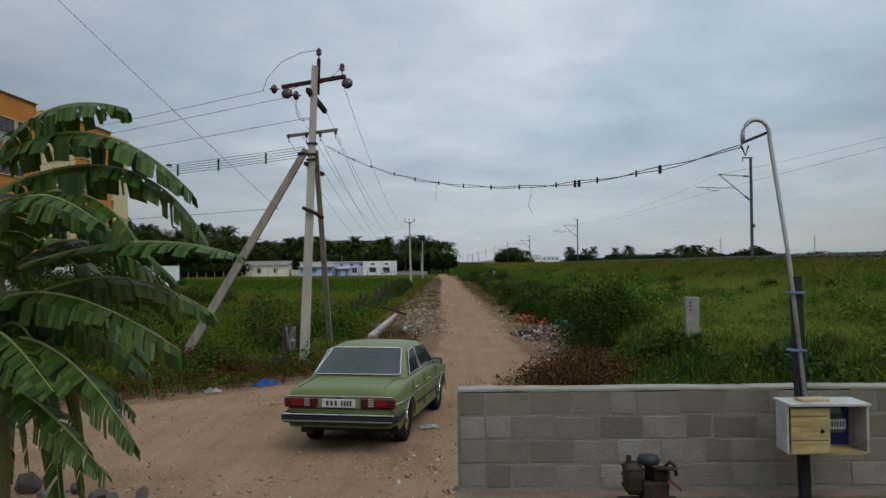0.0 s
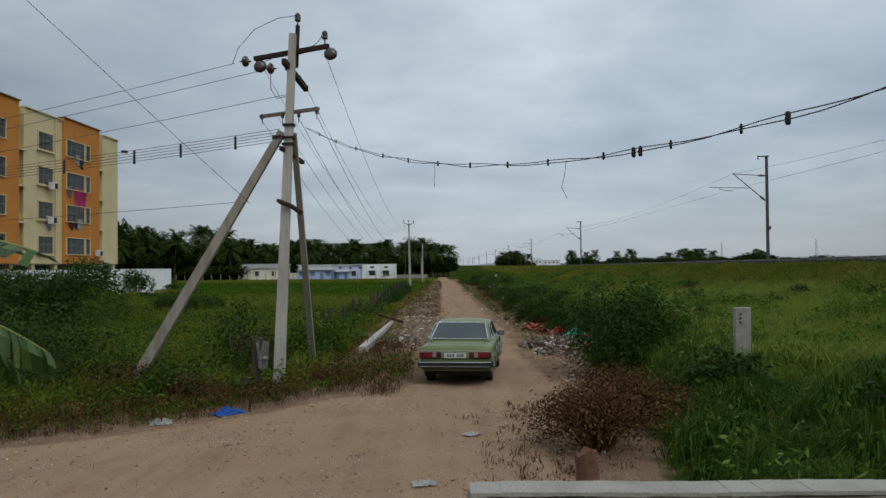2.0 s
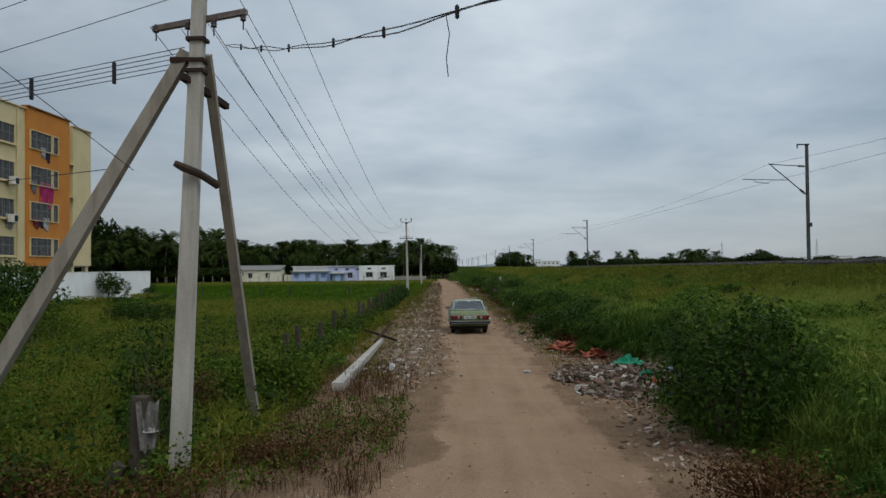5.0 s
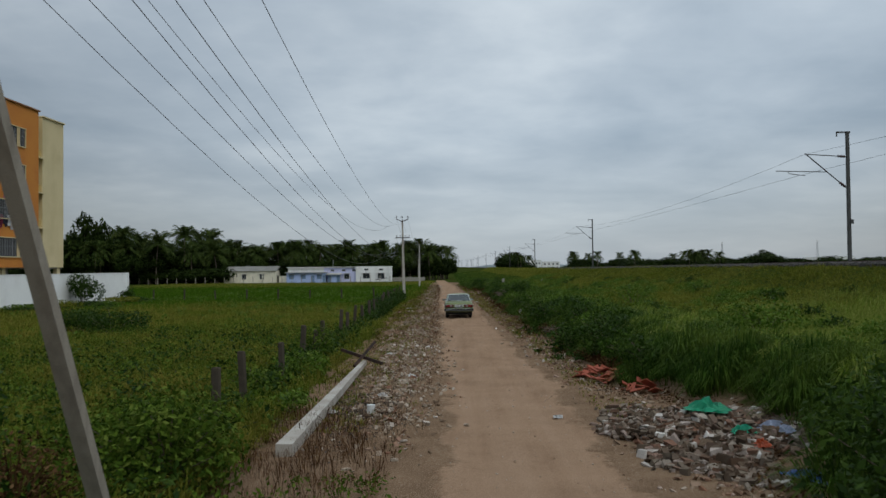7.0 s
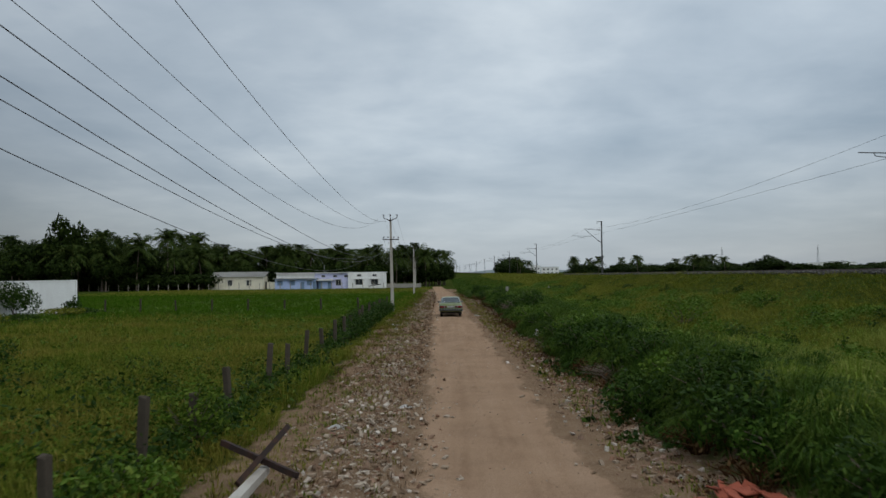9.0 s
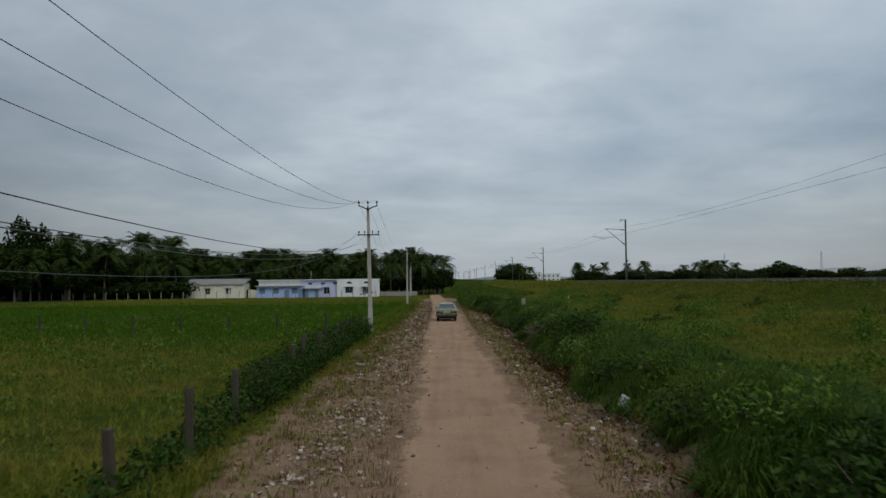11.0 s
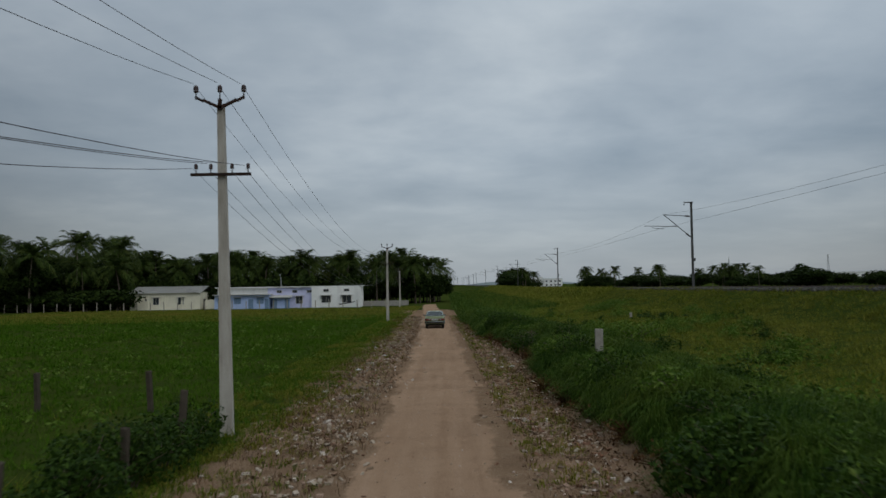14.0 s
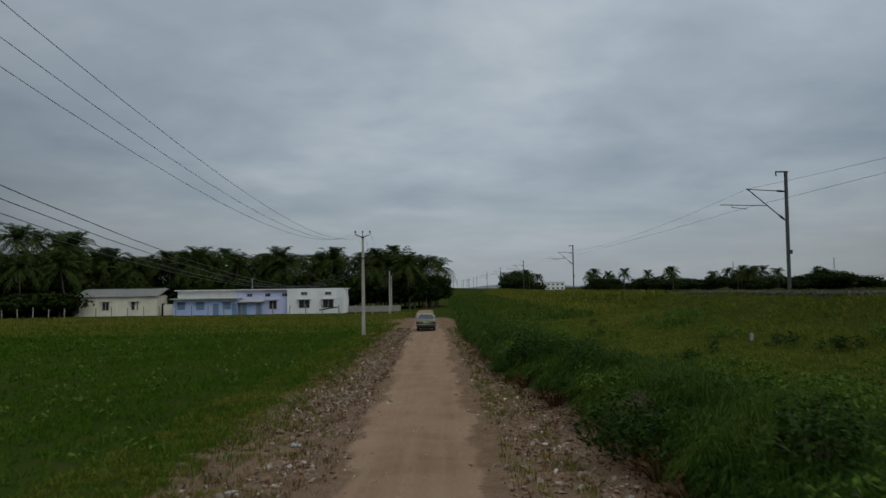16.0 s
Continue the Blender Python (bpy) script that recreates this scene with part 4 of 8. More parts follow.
def apartment_block():
    """Long side on the plane x = -41, from y = 72 to 105.5, on stilts."""
    x0, base, top = -41.0, 3.35, 18.35
    e = empty("apartment_block", x0, 90, at_land(x0, 90))
    o = Vector(e.location)

    def b(name, c, s, m, label="", par=e, bev=0.0):
        return part(name, boxed(Vector(c) - o, s, 0, bev), m, par, label)
    b("core", (x0 - 6.5, 88.75, (base + top) / 2), (12.0, 33.4, top - base), CREAM, "cream plastered side walls")
    bays = [(101.15, 105.5, CREAM, 0.0), (91.4, 99.9, ORANGE, 0.25), (84.0, 91.4, CREAM, 0.0), (74.0, 82.6, ORANGE, 0.25), (72.0, 74.0, CREAM, 0.0)]
    for y0, y1, m, pr in bays:
        h = top + (0.45 if m is ORANGE else 0.15)
        b("bay", (x0 - 0.25 + pr / 2, (y0 + y1) / 2, (base + h) / 2), (0.5 + pr, y1 - y0, h - base), m, "orange plastered bay" if m is ORANGE else "cream plastered bay")
        b("parapet", (x0 - 0.2 + pr, (y0 + y1) / 2, h + 0.06), (0.75, y1 - y0 + 0.15, 0.12), CREAM if m is CREAM else mat("brown_cap", (0.25, 0.11, 0.04), 0.9), "thin parapet cap")
    for y0, y1 in ((99.9, 101.15), (82.6, 84.0)):
        b("recess", (x0 - 0.46, (y0 + y1) / 2, (base + top) / 2), (0.1, y1 - y0, top - base), OCHRE, "recessed ochre strip")
        for f in range(4):
            z = base + 0.45 + f * 3.5
            b("ledge", (x0 - 0.1, (y0 + y1) / 2, z), (0.7, y1 - y0 + 0.1, 0.14), CREAM, "thin balcony ledge")
            b("upstand", (x0 - 0.2, (y0 + y1) / 2, z + 0.45), (0.06, y1 - y0, 0.8), OCHRE)
    for f in range(4):
        z = base + 1.0 + f * 3.5
        for y0, y1, pr, bay in ((91.8, 95.9, 0.25, 0), (96.2, 97.3, 0.25, 0), (86.4, 89.4, 0.0, 1), (74.6, 78.6, 0.25, 0), (79.0, 80.2, 0.25, 0)):
            hgt = 1.75
            xf = x0 + pr
            w = b("window", (xf - 0.02, (y0 + y1) / 2, z + hgt / 2), (0.10, y1 - y0, hgt), DARK, "barred window with pale frame")
            for zz in (z - 0.02, z + hgt + 0.02):
                b("frame", (xf + 0.05, (y0 + y1) / 2, zz), (0.16, y1 - y0 + 0.16, 0.08), CREAM, par=w)
            for yy in (y0, y1):
                b("frame", (xf + 0.05, yy, z + hgt / 2), (0.16, 0.07, hgt), CREAM, par=w)
            n = max(2, int((y1 - y0) / 0.26))
            for k in range(1, n):
                b("grill_bar", (xf + 0.06, y0 + (y1 - y0) * k / n, z + hgt / 2), (0.03, 0.06 if k % 4 else 0.12, hgt), GRILL, par=w)
            b("grill_bar", (xf + 0.07, (y0 + y1) / 2, z + hgt * 0.55), (0.03, y1 - y0, 0.05), GRILL, par=w)
            if bay:
                b("sill", (xf + 0.12, (y0 + y1) / 2, z - 0.14), (0.3, y1 - y0 + 0.5, 0.1), CREAM, par=w)
    for y, z in ((98.9, base + 1.2), (88.2, base + 4.4), (88.4, base + 7.9)):
        unit = b("air_conditioner", (x0 + 0.62, y, z), (0.5, 1.0, 0.75), FRAMES, "white outdoor air-conditioning unit", bev=0.04)
        b("fan_grille", (x0 + 0.88, y + 0.1, z), (0.03, 0.55, 0.55), DARK, par=unit)
    for y in (89.9, 83.7):
        part("drain_pipe", tube(bmesh.new(), [Vector((x0 + 0.1, y, base)) - o, Vector((x0 + 0.1, y, top)) - o], 0.07, 6), CREAM, e)
    for y in (73, 77, 82, 86, 90.5, 94.5, 99.5, 101.5, 104.8):
        for dx in (-1.0, -6.5, -11.5):
            b("pillar", (x0 + dx + 0.6, y, 1.55), (0.45, 0.6, 3.8), CREAM if dx > -2 else mat("pillar_grey", (0.3, 0.28, 0.25)), "square ground-floor pillar")
    b("slab", (x0 - 6.4, 88.75, base - 0.06), (12.4, 33.6, 0.16), mat("slab_grey", (0.30, 0.28, 0.25)), "concrete floor slab")
    tagged(e, "five-storey orange and cream apartment block on pillars", "building")
    # washing on the window grilles
    cols = {"pink": (0.60, 0.05, 0.20), "white": (0.55, 0.55, 0.55), "dark": (0.05, 0.05, 0.07), "maroon": (0.20, 0.03, 0.06), "grey": (0.22, 0.23, 0.25)}
    for f, y, wd, dr, c in ((2, 95.0, 2.8, 2.3, "pink"), (2, 92.5, 1.0, 1.2, "grey"), (1, 92.9, 1.3, 1.1, "maroon"), (1, 94.8, 1.3, 1.2, "white"), (1, 93.9, 0.8, 1.0, "dark"),
                            (3, 95.2, 1.0, 1.3, "dark"), (3, 94.3, 0.9, 1.0, "white"), (1, 88.6, 1.4, 1.3, "white"), (2, 88.9, 1.6, 0.5, "grey"), (3, 76.5, 1.5, 1.1, "white")):
        z = base + 1.35 + f * 3.5
        xf = x0 + (0.26 if not 84 < y < 91.4 else 0.06)
        bm = bmesh.new()
        n, k = 8, 5
        g = [[bm.verts.new((xf + 0.12 * math.sin(j * 1.7 + i * 0.8) * i / k + 0.05, y - wd / 2 + wd * j / n, z - dr * i / k * (1 - 0.15 * math.sin(j)))) for j in range(n + 1)] for i in range(k + 1)]
        for i in range(k):
            for j in range(n):
                bm.faces.new((g[i][j], g[i][j + 1], g[i + 1][j + 1], g[i + 1][j]))
        bmesh.ops.solidify(bm, geom=bm.faces[:], thickness=0.02)
        tagged(part("laundry", bm, mat("cloth_" + c, cols[c], 0.9, scale=2)), f"{c} washing hung below a barred window", "laundry", "washing")


def compound_wall():
    a, b, c = Vector((-36.9, 112.0)), Vector((-40.1, 87.5)), Vector((-40.2, 58.0))
    z = at_land(-37, 110)
    e = empty("wall_compound", a.x, a.y, z + 0.45)
    for p, q, label in ((a, b, "long whitewashed panel"), (b, c, "whitewashed panel beside the pillars")):
        d, mid = q - p, (p + q) / 2 - a
        part("panel", boxed((mid.x, mid.y, 1.0), (0.23, d.length, 3.4), math.degrees(math.atan2(-d.x, d.y))), WHITE, e, label)
        part("coping", boxed((mid.x, mid.y, 2.74), (0.30, d.length, 0.07), math.degrees(math.atan2(-d.x, d.y))), WHITE, e)
    part("panel", boxed((-8.0, 0.1, 1.0), (16.0, 0.23, 3.39)), WHITE, e, "whitewashed end panel")
    part("pier", boxed((0, 0.05, 1.02), (0.32, 0.36, 3.5), 0, 0.01), WHITE, e, "square end pier")
    return tagged(e, "long plain whitewashed compound wall", "wall", kind="structure")


BLUE = mat("pale_blue_wash", (0.42, 0.52, 0.76), 0.9, (0.34, 0.43, 0.64), 0.7, 0.1)
LILAC = mat("lilac_wash", (0.60, 0.61, 0.82), 0.9, (0.50, 0.51, 0.70), 0.7, 0.1)
SHED = mat("shed_cream", (0.74, 0.69, 0.54), 0.9, (0.62, 0.57, 0.44), 0.6, 0.1)
SHEET = mat("roof_sheet", (0.42, 0.41, 0.38), 0.8, (0.33, 0.31, 0.28), 0.8, 0.1)
DOORBLUE = mat("door_blue", (0.17, 0.25, 0.36), 0.7, bump=0)


def opening(e, x, y, z, w, h, hood=True, m=None):
    win = part("window", boxed((x, y, z), (w, 0.16, h)), m or GLASS_DARK, e, "dark shuttered window")
    for s in (-1, 1):
        part("frame", boxed((x + s * w / 2, y - 0.03, z), (0.09, 0.16, h)), FRAMES if m is None else m, win)
    part("bar", boxed((x, y - 0.06, z), (0.05, 0.1, h)), FRAMES if m is None else m, win)
    if hood:
        part("hood", boxed((x, y - 0.3, z + h / 2 + 0.1), (w + 0.5, 0.7, 0.09)), SHEET, win, "thin concrete hood")
    return win


def shed():
    e = empty("shed", -57.2, 249.2, -1.35)
    W, D, H = 14.4, 10.0, 3.75
    part("wall", boxed((0, D / 2, H / 2), (W, D, H)), SHED, e, "cream plastered walls")
    bm = bmesh.new()
    v = [bm.verts.new(p) for p in ((-W / 2 - 0.4, -0.5, H - 0.1), (W / 2 + 0.4, -0.5, H - 0.1), (W / 2 + 0.4, D / 2, H + 1.25), (-W / 2 - 0.4, D / 2, H + 1.25), (-W / 2 - 0.4, D + 0.5, H - 0.1), (W / 2 + 0.4, D + 0.5, H - 0.1))]
    bm.faces.new((v[0], v[1], v[2], v[3]))
    bm.faces.new((v[3], v[2], v[5], v[4]))
    bmesh.ops.solidify(bm, geom=bm.faces[:], thickness=0.12)
    roof = part("roof", bm, SHEET, e, "pale sheet gable roof")
    for k in range(22):
        x = -W / 2 + (k + 0.5) * W / 22
        part("seam", bar((x, -0.5, H - 0.02), (x, D / 2, H + 1.33), 0.07, 0.06), SHEET, roof)
    for s in (-1, 1):
        bm = bmesh.new()
        t = [bm.verts.new((s * (W / 2 - 0.05), y, z)) for y, z in ((0, H - 0.05), (D, H - 0.05), (D / 2, H + 1.2))]
        bm.faces.new(t)
        bmesh.ops.solidify(bm, geom=bm.faces[:], thickness=0.15)
        part("gable", bm, SHED, e)
    for x in (-1.8, 3.3):
        opening(e, x, 0.0, 2.0, 1.2, 1.4)
    for x in (-5.3, -3.7):
        opening(e, x, 0.0, 2.3, 0.8, 0.4, False)
    for k in range(5):
        part("pilaster", boxed((-W / 2 + k * W / 4 * 0.98 + 0.15, -0.06, H / 2), (0.3, 0.14, H - 0.1)), SHED, e)
    part("door", boxed((W / 2 + 0.02, 3, 1.2), (0.12, 1.3, 2.2)), DARK, e, "dark doorway in the gable end")
    return tagged(e, "long cream shed with a pale sheet roof", "shed")


def row_house():
    e = empty("row_house", -32.0, 248.5, -1.3)
    part("wall", boxed((0.1, 5.0, 2.2), (29.4, 7.0, 4.4)), WHITE, e, "white upper walls")
    blue = part("blue_front", boxed((-8.9, 0.2, 1.5), (11.0, 3.4, 3.0)), BLUE, e, "pale blue low front")
    part("porch_roof", boxed((-8.9, -0.1, 3.05), (11.6, 4.2, 0.14)), SHEET, e, "grey slab porch roof")
    part("lilac_front", boxed((0.4, 1.46, 2.15), (9.2, 0.3, 4.3)), LILAC, e, "lilac painted front")
    part("white_front", boxed((9.85, 0.95, 2.3), (9.7, 1.3, 4.6)), WHITE, e, "white painted front")
    part("roof_edge", boxed((0.1, 4.7, 4.5), (30.0, 8.0, 0.16)), WHITE, e, "flat roof edge")
    part("side_wing", boxed((-15.9, 2.2, 1.0), (2.6, 1.0, 2.2)), SHED, e)
    opening(e, -13.0, -1.5, 1.85, 1.3, 1.3, m=DOORBLUE)
    opening(e, -9.7, -1.5, 1.85, 1.3, 1.3, m=DOORBLUE)
    opening(e, -5.1, -1.5, 1.85, 1.3, 1.3, m=DOORBLUE)
    for x, w in ((-7.0, 1.0), (-3.8, 0.8)):
        part("door", boxed((x, -1.5, 1.1), (w, 0.12, 2.1)), DOORBLUE, e, "grey-blue plank door")
    part("porch", boxed((-1.2, 0.6, 1.2), (3.2, 1.8, 2.4)), BLUE, e, "small blue porch")
    part("porch_roof", boxed((-1.2, 0.3, 2.55), (4.4, 2.9, 0.12), m=Matrix.Translation((-1.2, 0.3, 2.6)) @ Matrix.Rotation(radians(9), 4, "X") @ Matrix.Identity(4)), SHEET, e, "sloping sheet porch roof")
    for x in (-2.4, 0.1):
        part("door", boxed((x, -0.32, 1.1), (0.9, 0.1, 2.0)), DOORBLUE, e)
    for x in (2.6, 6.0 - 2.5 + 2.8):
        opening(e, x - 0.3, 1.3, 1.8, 1.4, 1.5)
    for x in (8.0, 12.2):
        opening(e, x, 0.3, 1.9, 1.9, 1.4)
    for x in (-1.8, 1.4, 4.4):
        opening(e, x, 1.3, 3.55, 1.0, 0.5, False)
    for x in (8.0, 12.2):
        opening(e, x, 0.3, 3.7, 1.1, 0.5, False)
    for x in (-11.5, -8.4, -5.4):
        part("roof_tank", boxed((x, 2.6, 3.7), (1.2, 0.6, 0.35)), SHEET, e)
    for k in range(4):
        part("column", boxed((14.95, -0.6 + k * 1.6, 2.2), (0.25, 0.25, 4.2)), WHITE, e)
    part("pipe", tube(bmesh.new(), [(-2.0, 4, 4.5), (-2.0, 4, 6.6)], 0.06, 6), GALV, e)
    part("handcart", bar((10.8, -0.9, 0.8), (14.0, -0.9, 1.3), 0.2, 0.2), DARK, e, "dark frame leaning by the wall")
    return tagged(e, "low row house with white, lilac and pale blue walls", "house")


apartment_block()
compound_wall()
shed()
row_house()
e = empty("wall_low", -13.0, 256.0, -1.3)
part("panel", boxed((0, 0, 0.5), (11.0, 0.3, 1.5)), mat("low_wall_grey", (0.30, 0.28, 0.25), 0.9), e)
tagged(e, "low grey boundary wall by the lane", "wall", kind="structure")


# ---- railway ----
def rail_mast(y, H=8.85):
    x = float(rail_mid(y))
    z = 3.1 - 0.0045 * min(max(y - 25, 0), 230) + 0.02
    e = empty("railway_mast", x, y, z)
    part("column", bar((0, 0, -0.4), (0.0, 0, H), (0.22, 0.2), (0.19, 0.18)), MAST, e, "dark riveted steel column")
    part("cap", bar((0.2, 0, H - 0.05), (-0.75, 0, H - 0.05), 0.1, 0.1), MAST, e)
    part("drop", bar((-0.72, 0, H - 0.05), (-0.72, 0, H - 0.35), 0.07, 0.07), MAST, e)
    part("stay_tube", tube(bmesh.new(), [(0, 0, 7.35), (-2.9, 0, 7.55)], 0.035, 6), MAST, e)
    part("bracket_tube", tube(bmesh.new(), [(0, 0, 5.1), (-2.9, 0, 7.6)], 0.04, 6), MAST, e)
    part("register_tube", tube(bmesh.new(), [(-1.5, 0, 6.32), (-4.9, 0, 6.42)], 0.03, 6), MAST, e)
    part("steady_arm", tube(bmesh.new(), [(-4.1, 0, 6.42), (-4.0, 0, 6.22), (-2.9, 0, 6.08)], 0.025, 5), MAST, e)
    for p, w in (((-0.45, 0, 7.38), (-1, 0, 0.07)), ((-0.4, 0, 5.45), (-0.76, 0, 0.65))):
        m = Matrix.Translation(p) @ Vector(w).to_track_quat("Z", "Y").to_matrix().to_4x4()
        part("insulator", lathe(bmesh.new(), [(0.05, -0.25), (0.1, -0.2), (0.06, -0.1), (0.11, 0), (0.06, 0.1), (0.1, 0.2), (0.05, 0.25)], 10, m), PORCELAIN, e, "", True)
    part("sign_plate", boxed((0.14, -0.15, 2.9), (0.22, 0.04, 0.3)), MAST, e)
    return tagged(e, "dark steel railway mast with a side bracket", "railway mast", "railway masts"), Vector((x, y, z))


tips = []
for y in (-15, 76, 167, 263, 352, 440, 530, 640, 780):
    tips.append(rail_mast(y, 9.08 if y < 100 else 8.85)[1])
for a, b in zip(tips, tips[1:]):
    wire(a + Vector((-2.9, 0, 7.55)), b + Vector((-2.9, 0, 7.55)), 1.1, 0.009, 16, "catenary_wire", "thin grey railway catenary wire", "railway wires")
    wire(a + Vector((-3.3, 0, 6.1)), b + Vector((-3.3, 0, 6.1)), 0.15, 0.009, 12, "contact_wire", "thin grey railway contact wire", "railway wires")
track = empty("railway_track", 0, 0, 0)
for off in (-3.0 - 0.84, -3.0 + 0.84):
    pts = [(float(rail_mid(y)) + off, y, 3.1 - 0.0045 * min(max(y - 25, 0), 230) + 0.12) for y in range(-60, 900, 30)]
    part("rail", tube(bmesh.new(), pts, 0.07, 4), IRON, track, "rusty steel rail")
tagged(track, "rusty railway track on a ballast bank", "railway track")


# ---- trees ----
FROND = mat("palm_leaf", (0.037, 0.056, 0.011), 0.65, (0.022, 0.036, 0.006), 2, 0.0, spec=0.03,
            island=[(0.015, 0.025, 0.005), (0.027, 0.046, 0.010), (0.044, 0.068, 0.013), (0.076, 0.088, 0.021)], thin_light=0.15)
LEAF = mat("tree_leaf", (0.024, 0.039, 0.009), 0.65, (0.010, 0.017, 0.003), 2, 0.0, spec=0.03,
           island=[(0.007, 0.014, 0.002), (0.013, 0.023, 0.004), (0.021, 0.036, 0.007), (0.034, 0.052, 0.009)], thin_light=0.15)


def leaf_cloud(c, r, n, size, rnd, squash=0.8, hollow=0.5):
    """Loose four-cornered leaves in a lumpy ball."""
    d = rnd.normal(size=(n, 3))
    d /= np.linalg.norm(d, axis=1)[:, None]
    rad = hollow + (1 - hollow) * rnd.random(n) ** 0.5
    p = np.asarray(c) + d * (np.asarray(r) * rad[:, None])
    nrm = d + rnd.normal(size=(n, 3)) * 0.7 + np.array([0, 0, 0.5])
    nrm /= np.linalg.norm(nrm, axis=1)[:, None]
    a = np.cross(nrm, rnd.normal(size=(n, 3)))
    a /= np.linalg.norm(a, axis=1)[:, None]
    b = np.cross(nrm, a)
    s = size * rnd.uniform(0.6, 1.4, n)[:, None]
    return np.stack([p - a * s, p + b * s * 0.45, p + a * s, p - b * s * 0.45], 1).reshape(-1, 3)


def quads(V):
    n = len(V) // 4
    return np.arange(n * 4), np.full(n, 4)


def palm(seed, h):
    rnd = np.random.default_rng(seed)
    e = empty("coconut_palm")
    bend = rnd.uniform(-0.9, 0.9, 2)
    pts = [(bend[0] * (t ** 2), bend[1] * (t ** 2), h * t - 0.2) for t in np.linspace(0, 1, 7)]
    part("trunk", tube(bmesh.new(), pts, [0.22, 0.17, 0.15, 0.14, 0.13, 0.13, 0.12], 7), BARK, e, "slender ringed grey trunk")
    top = np.array(pts[-1])
    V = []
    for k in range(34):
        az, el = k * 2.4 + rnd.uniform(-0.3, 0.3), rnd.uniform(-0.55, 1.4)
        L = rnd.uniform(4.0, 5.4)
        q = np.linspace(0, 1, 9)
        out = L * (q - 0.12 * q ** 2) * math.cos(el * 0.8)
        up = L * (q * math.sin(el) - 0.46 * q ** 2.4)
        cx, cy = math.cos(az), math.sin(az)
        mid = top + np.stack([cx * out, cy * out, up], 1)
        side = np.array([-cy, cx, 0])
        for i in range(len(q) - 1):
            for u in (0.0, 0.5):
                base = mid[i] * (1 - u) + mid[i + 1] * u
                nxt = mid[i] * (0.62 - u) + mid[i + 1] * (u + 0.38)
                w = 0.95 * math.sin(math.pi * min(0.95, 0.12 + 0.86 * (q[i] + u / 8))) ** 0.6
                for s in (-1, 1):
                    tip = base + side * s * w * rnd.uniform(0.75, 1.0) + np.array([0, 0, -w * rnd.uniform(0.1, 0.75)]) + (mid[i + 1] - mid[i]) * 1.4
                    tip2 = tip + (nxt - base) * 0.35
                    V += [base, nxt, tip2, tip]
    c = soup("crown", np.array(V), quads(np.array(V)), FROND)
    c.parent = e
    return e


def broad_tree(seed, h, r):
    rnd = np.random.default_rng(seed)
    e = empty("tree")
    bm = tube(bmesh.new(), [(0, 0, -0.3), (0.1, 0, h * 0.3), (-0.1, 0.1, h * 0.55)], [0.28, 0.2, 0.12], 7)
    V = []
    for k in range(9):
        a = k * 2.4
        rr = r * rnd.uniform(0.25, 0.62)
        c = (math.cos(a) * rr, math.sin(a) * rr, h * rnd.uniform(0.42, 0.82))
        tube(bm, [(0, 0, h * 0.35), tuple(0.5 * np.array(c) + np.array([0, 0, h * 0.12])), c], [0.1, 0.07, 0.03], 5)
        V.append(leaf_cloud(c, np.array([0.55, 0.55, 0.42]) * r * rnd.uniform(0.7, 1.1), 150, 0.30 * r / 3, rnd, hollow=0.35))
    V.append(leaf_cloud((0, 0, h * 0.62), (r * 0.7, r * 0.7, h * 0.33), 260, 0.32 * r / 3, rnd, hollow=0.6))
    part("trunk", bm, BARK, e, "brown trunk with spreading limbs")
    V = np.concatenate(V)
    c = soup("crown", V, quads(V), LEAF)
    c.parent = e
    return e


PALMS = [tagged(palm(s, h), "coconut palm with drooping dark green fronds", "palm tree", "coconut grove") for s, h in ((1, 9.2), (2, 10.4), (3, 8.0), (4, 12.0), (5, 7.2), (6, 13.2))]
TREES = [tagged(broad_tree(s, h, r), "dark green broadleaf tree with a lumpy crown", "tree", "trees") for s, h, r in ((11, 9, 4.2), (12, 12.5, 4.8), (13, 7, 4.0), (14, 6, 4.6), (15, 13.0, 7.0), (16, 15.0, 7.5))]
tr = np.random.default_rng(21)
spots = []
for x in np.arange(-128, -2, 3.6):
    for row in range(3):
        if x > -14 and row == 0:
            continue
        spots.append((x + tr.uniform(-1.8, 1.8), 262 + row * 7 + tr.uniform(-2.5, 2.5)))
spots += [(-3.2, 272.0), (-8.8, 276.0), (-6.0, 284.0), (-12.5, 272.0), (-1.0, 288.0), (-92.0, 246.0), (-86.0, 251.0), (-78.0, 255.0), (-101.0, 240.0), (-71.0, 258.0), (-96.0, 236.0), (-82.0, 243.0), (-74.0, 249.0), (-67.5, 252.0), (-109.0, 232.0), (-90.0, 240.0)]
used = [False] * 6
for i, (x, y) in enumerate(spots):
    k = int(tr.choice([0, 2, 4, 0, 1])) if x > -66 else int(tr.choice([1, 3, 5, 0, 1, 2]))
    m = pose(x, y, at_land(x, y), 0, 0, tr.uniform(0, 360)) @ Matrix.Scale(tr.uniform(0.92, 1.06) if x > -66 else tr.uniform(0.95, 1.1), 4)
    if not used[k]:
        PALMS[k].matrix_basis = m
        used[k] = True
    else:
        copy_thing(PALMS[k], m)
for k in range(6):
    if not used[k]:
        PALMS[k].matrix_basis = pose(-40 - k * 3, 285, -1.2)
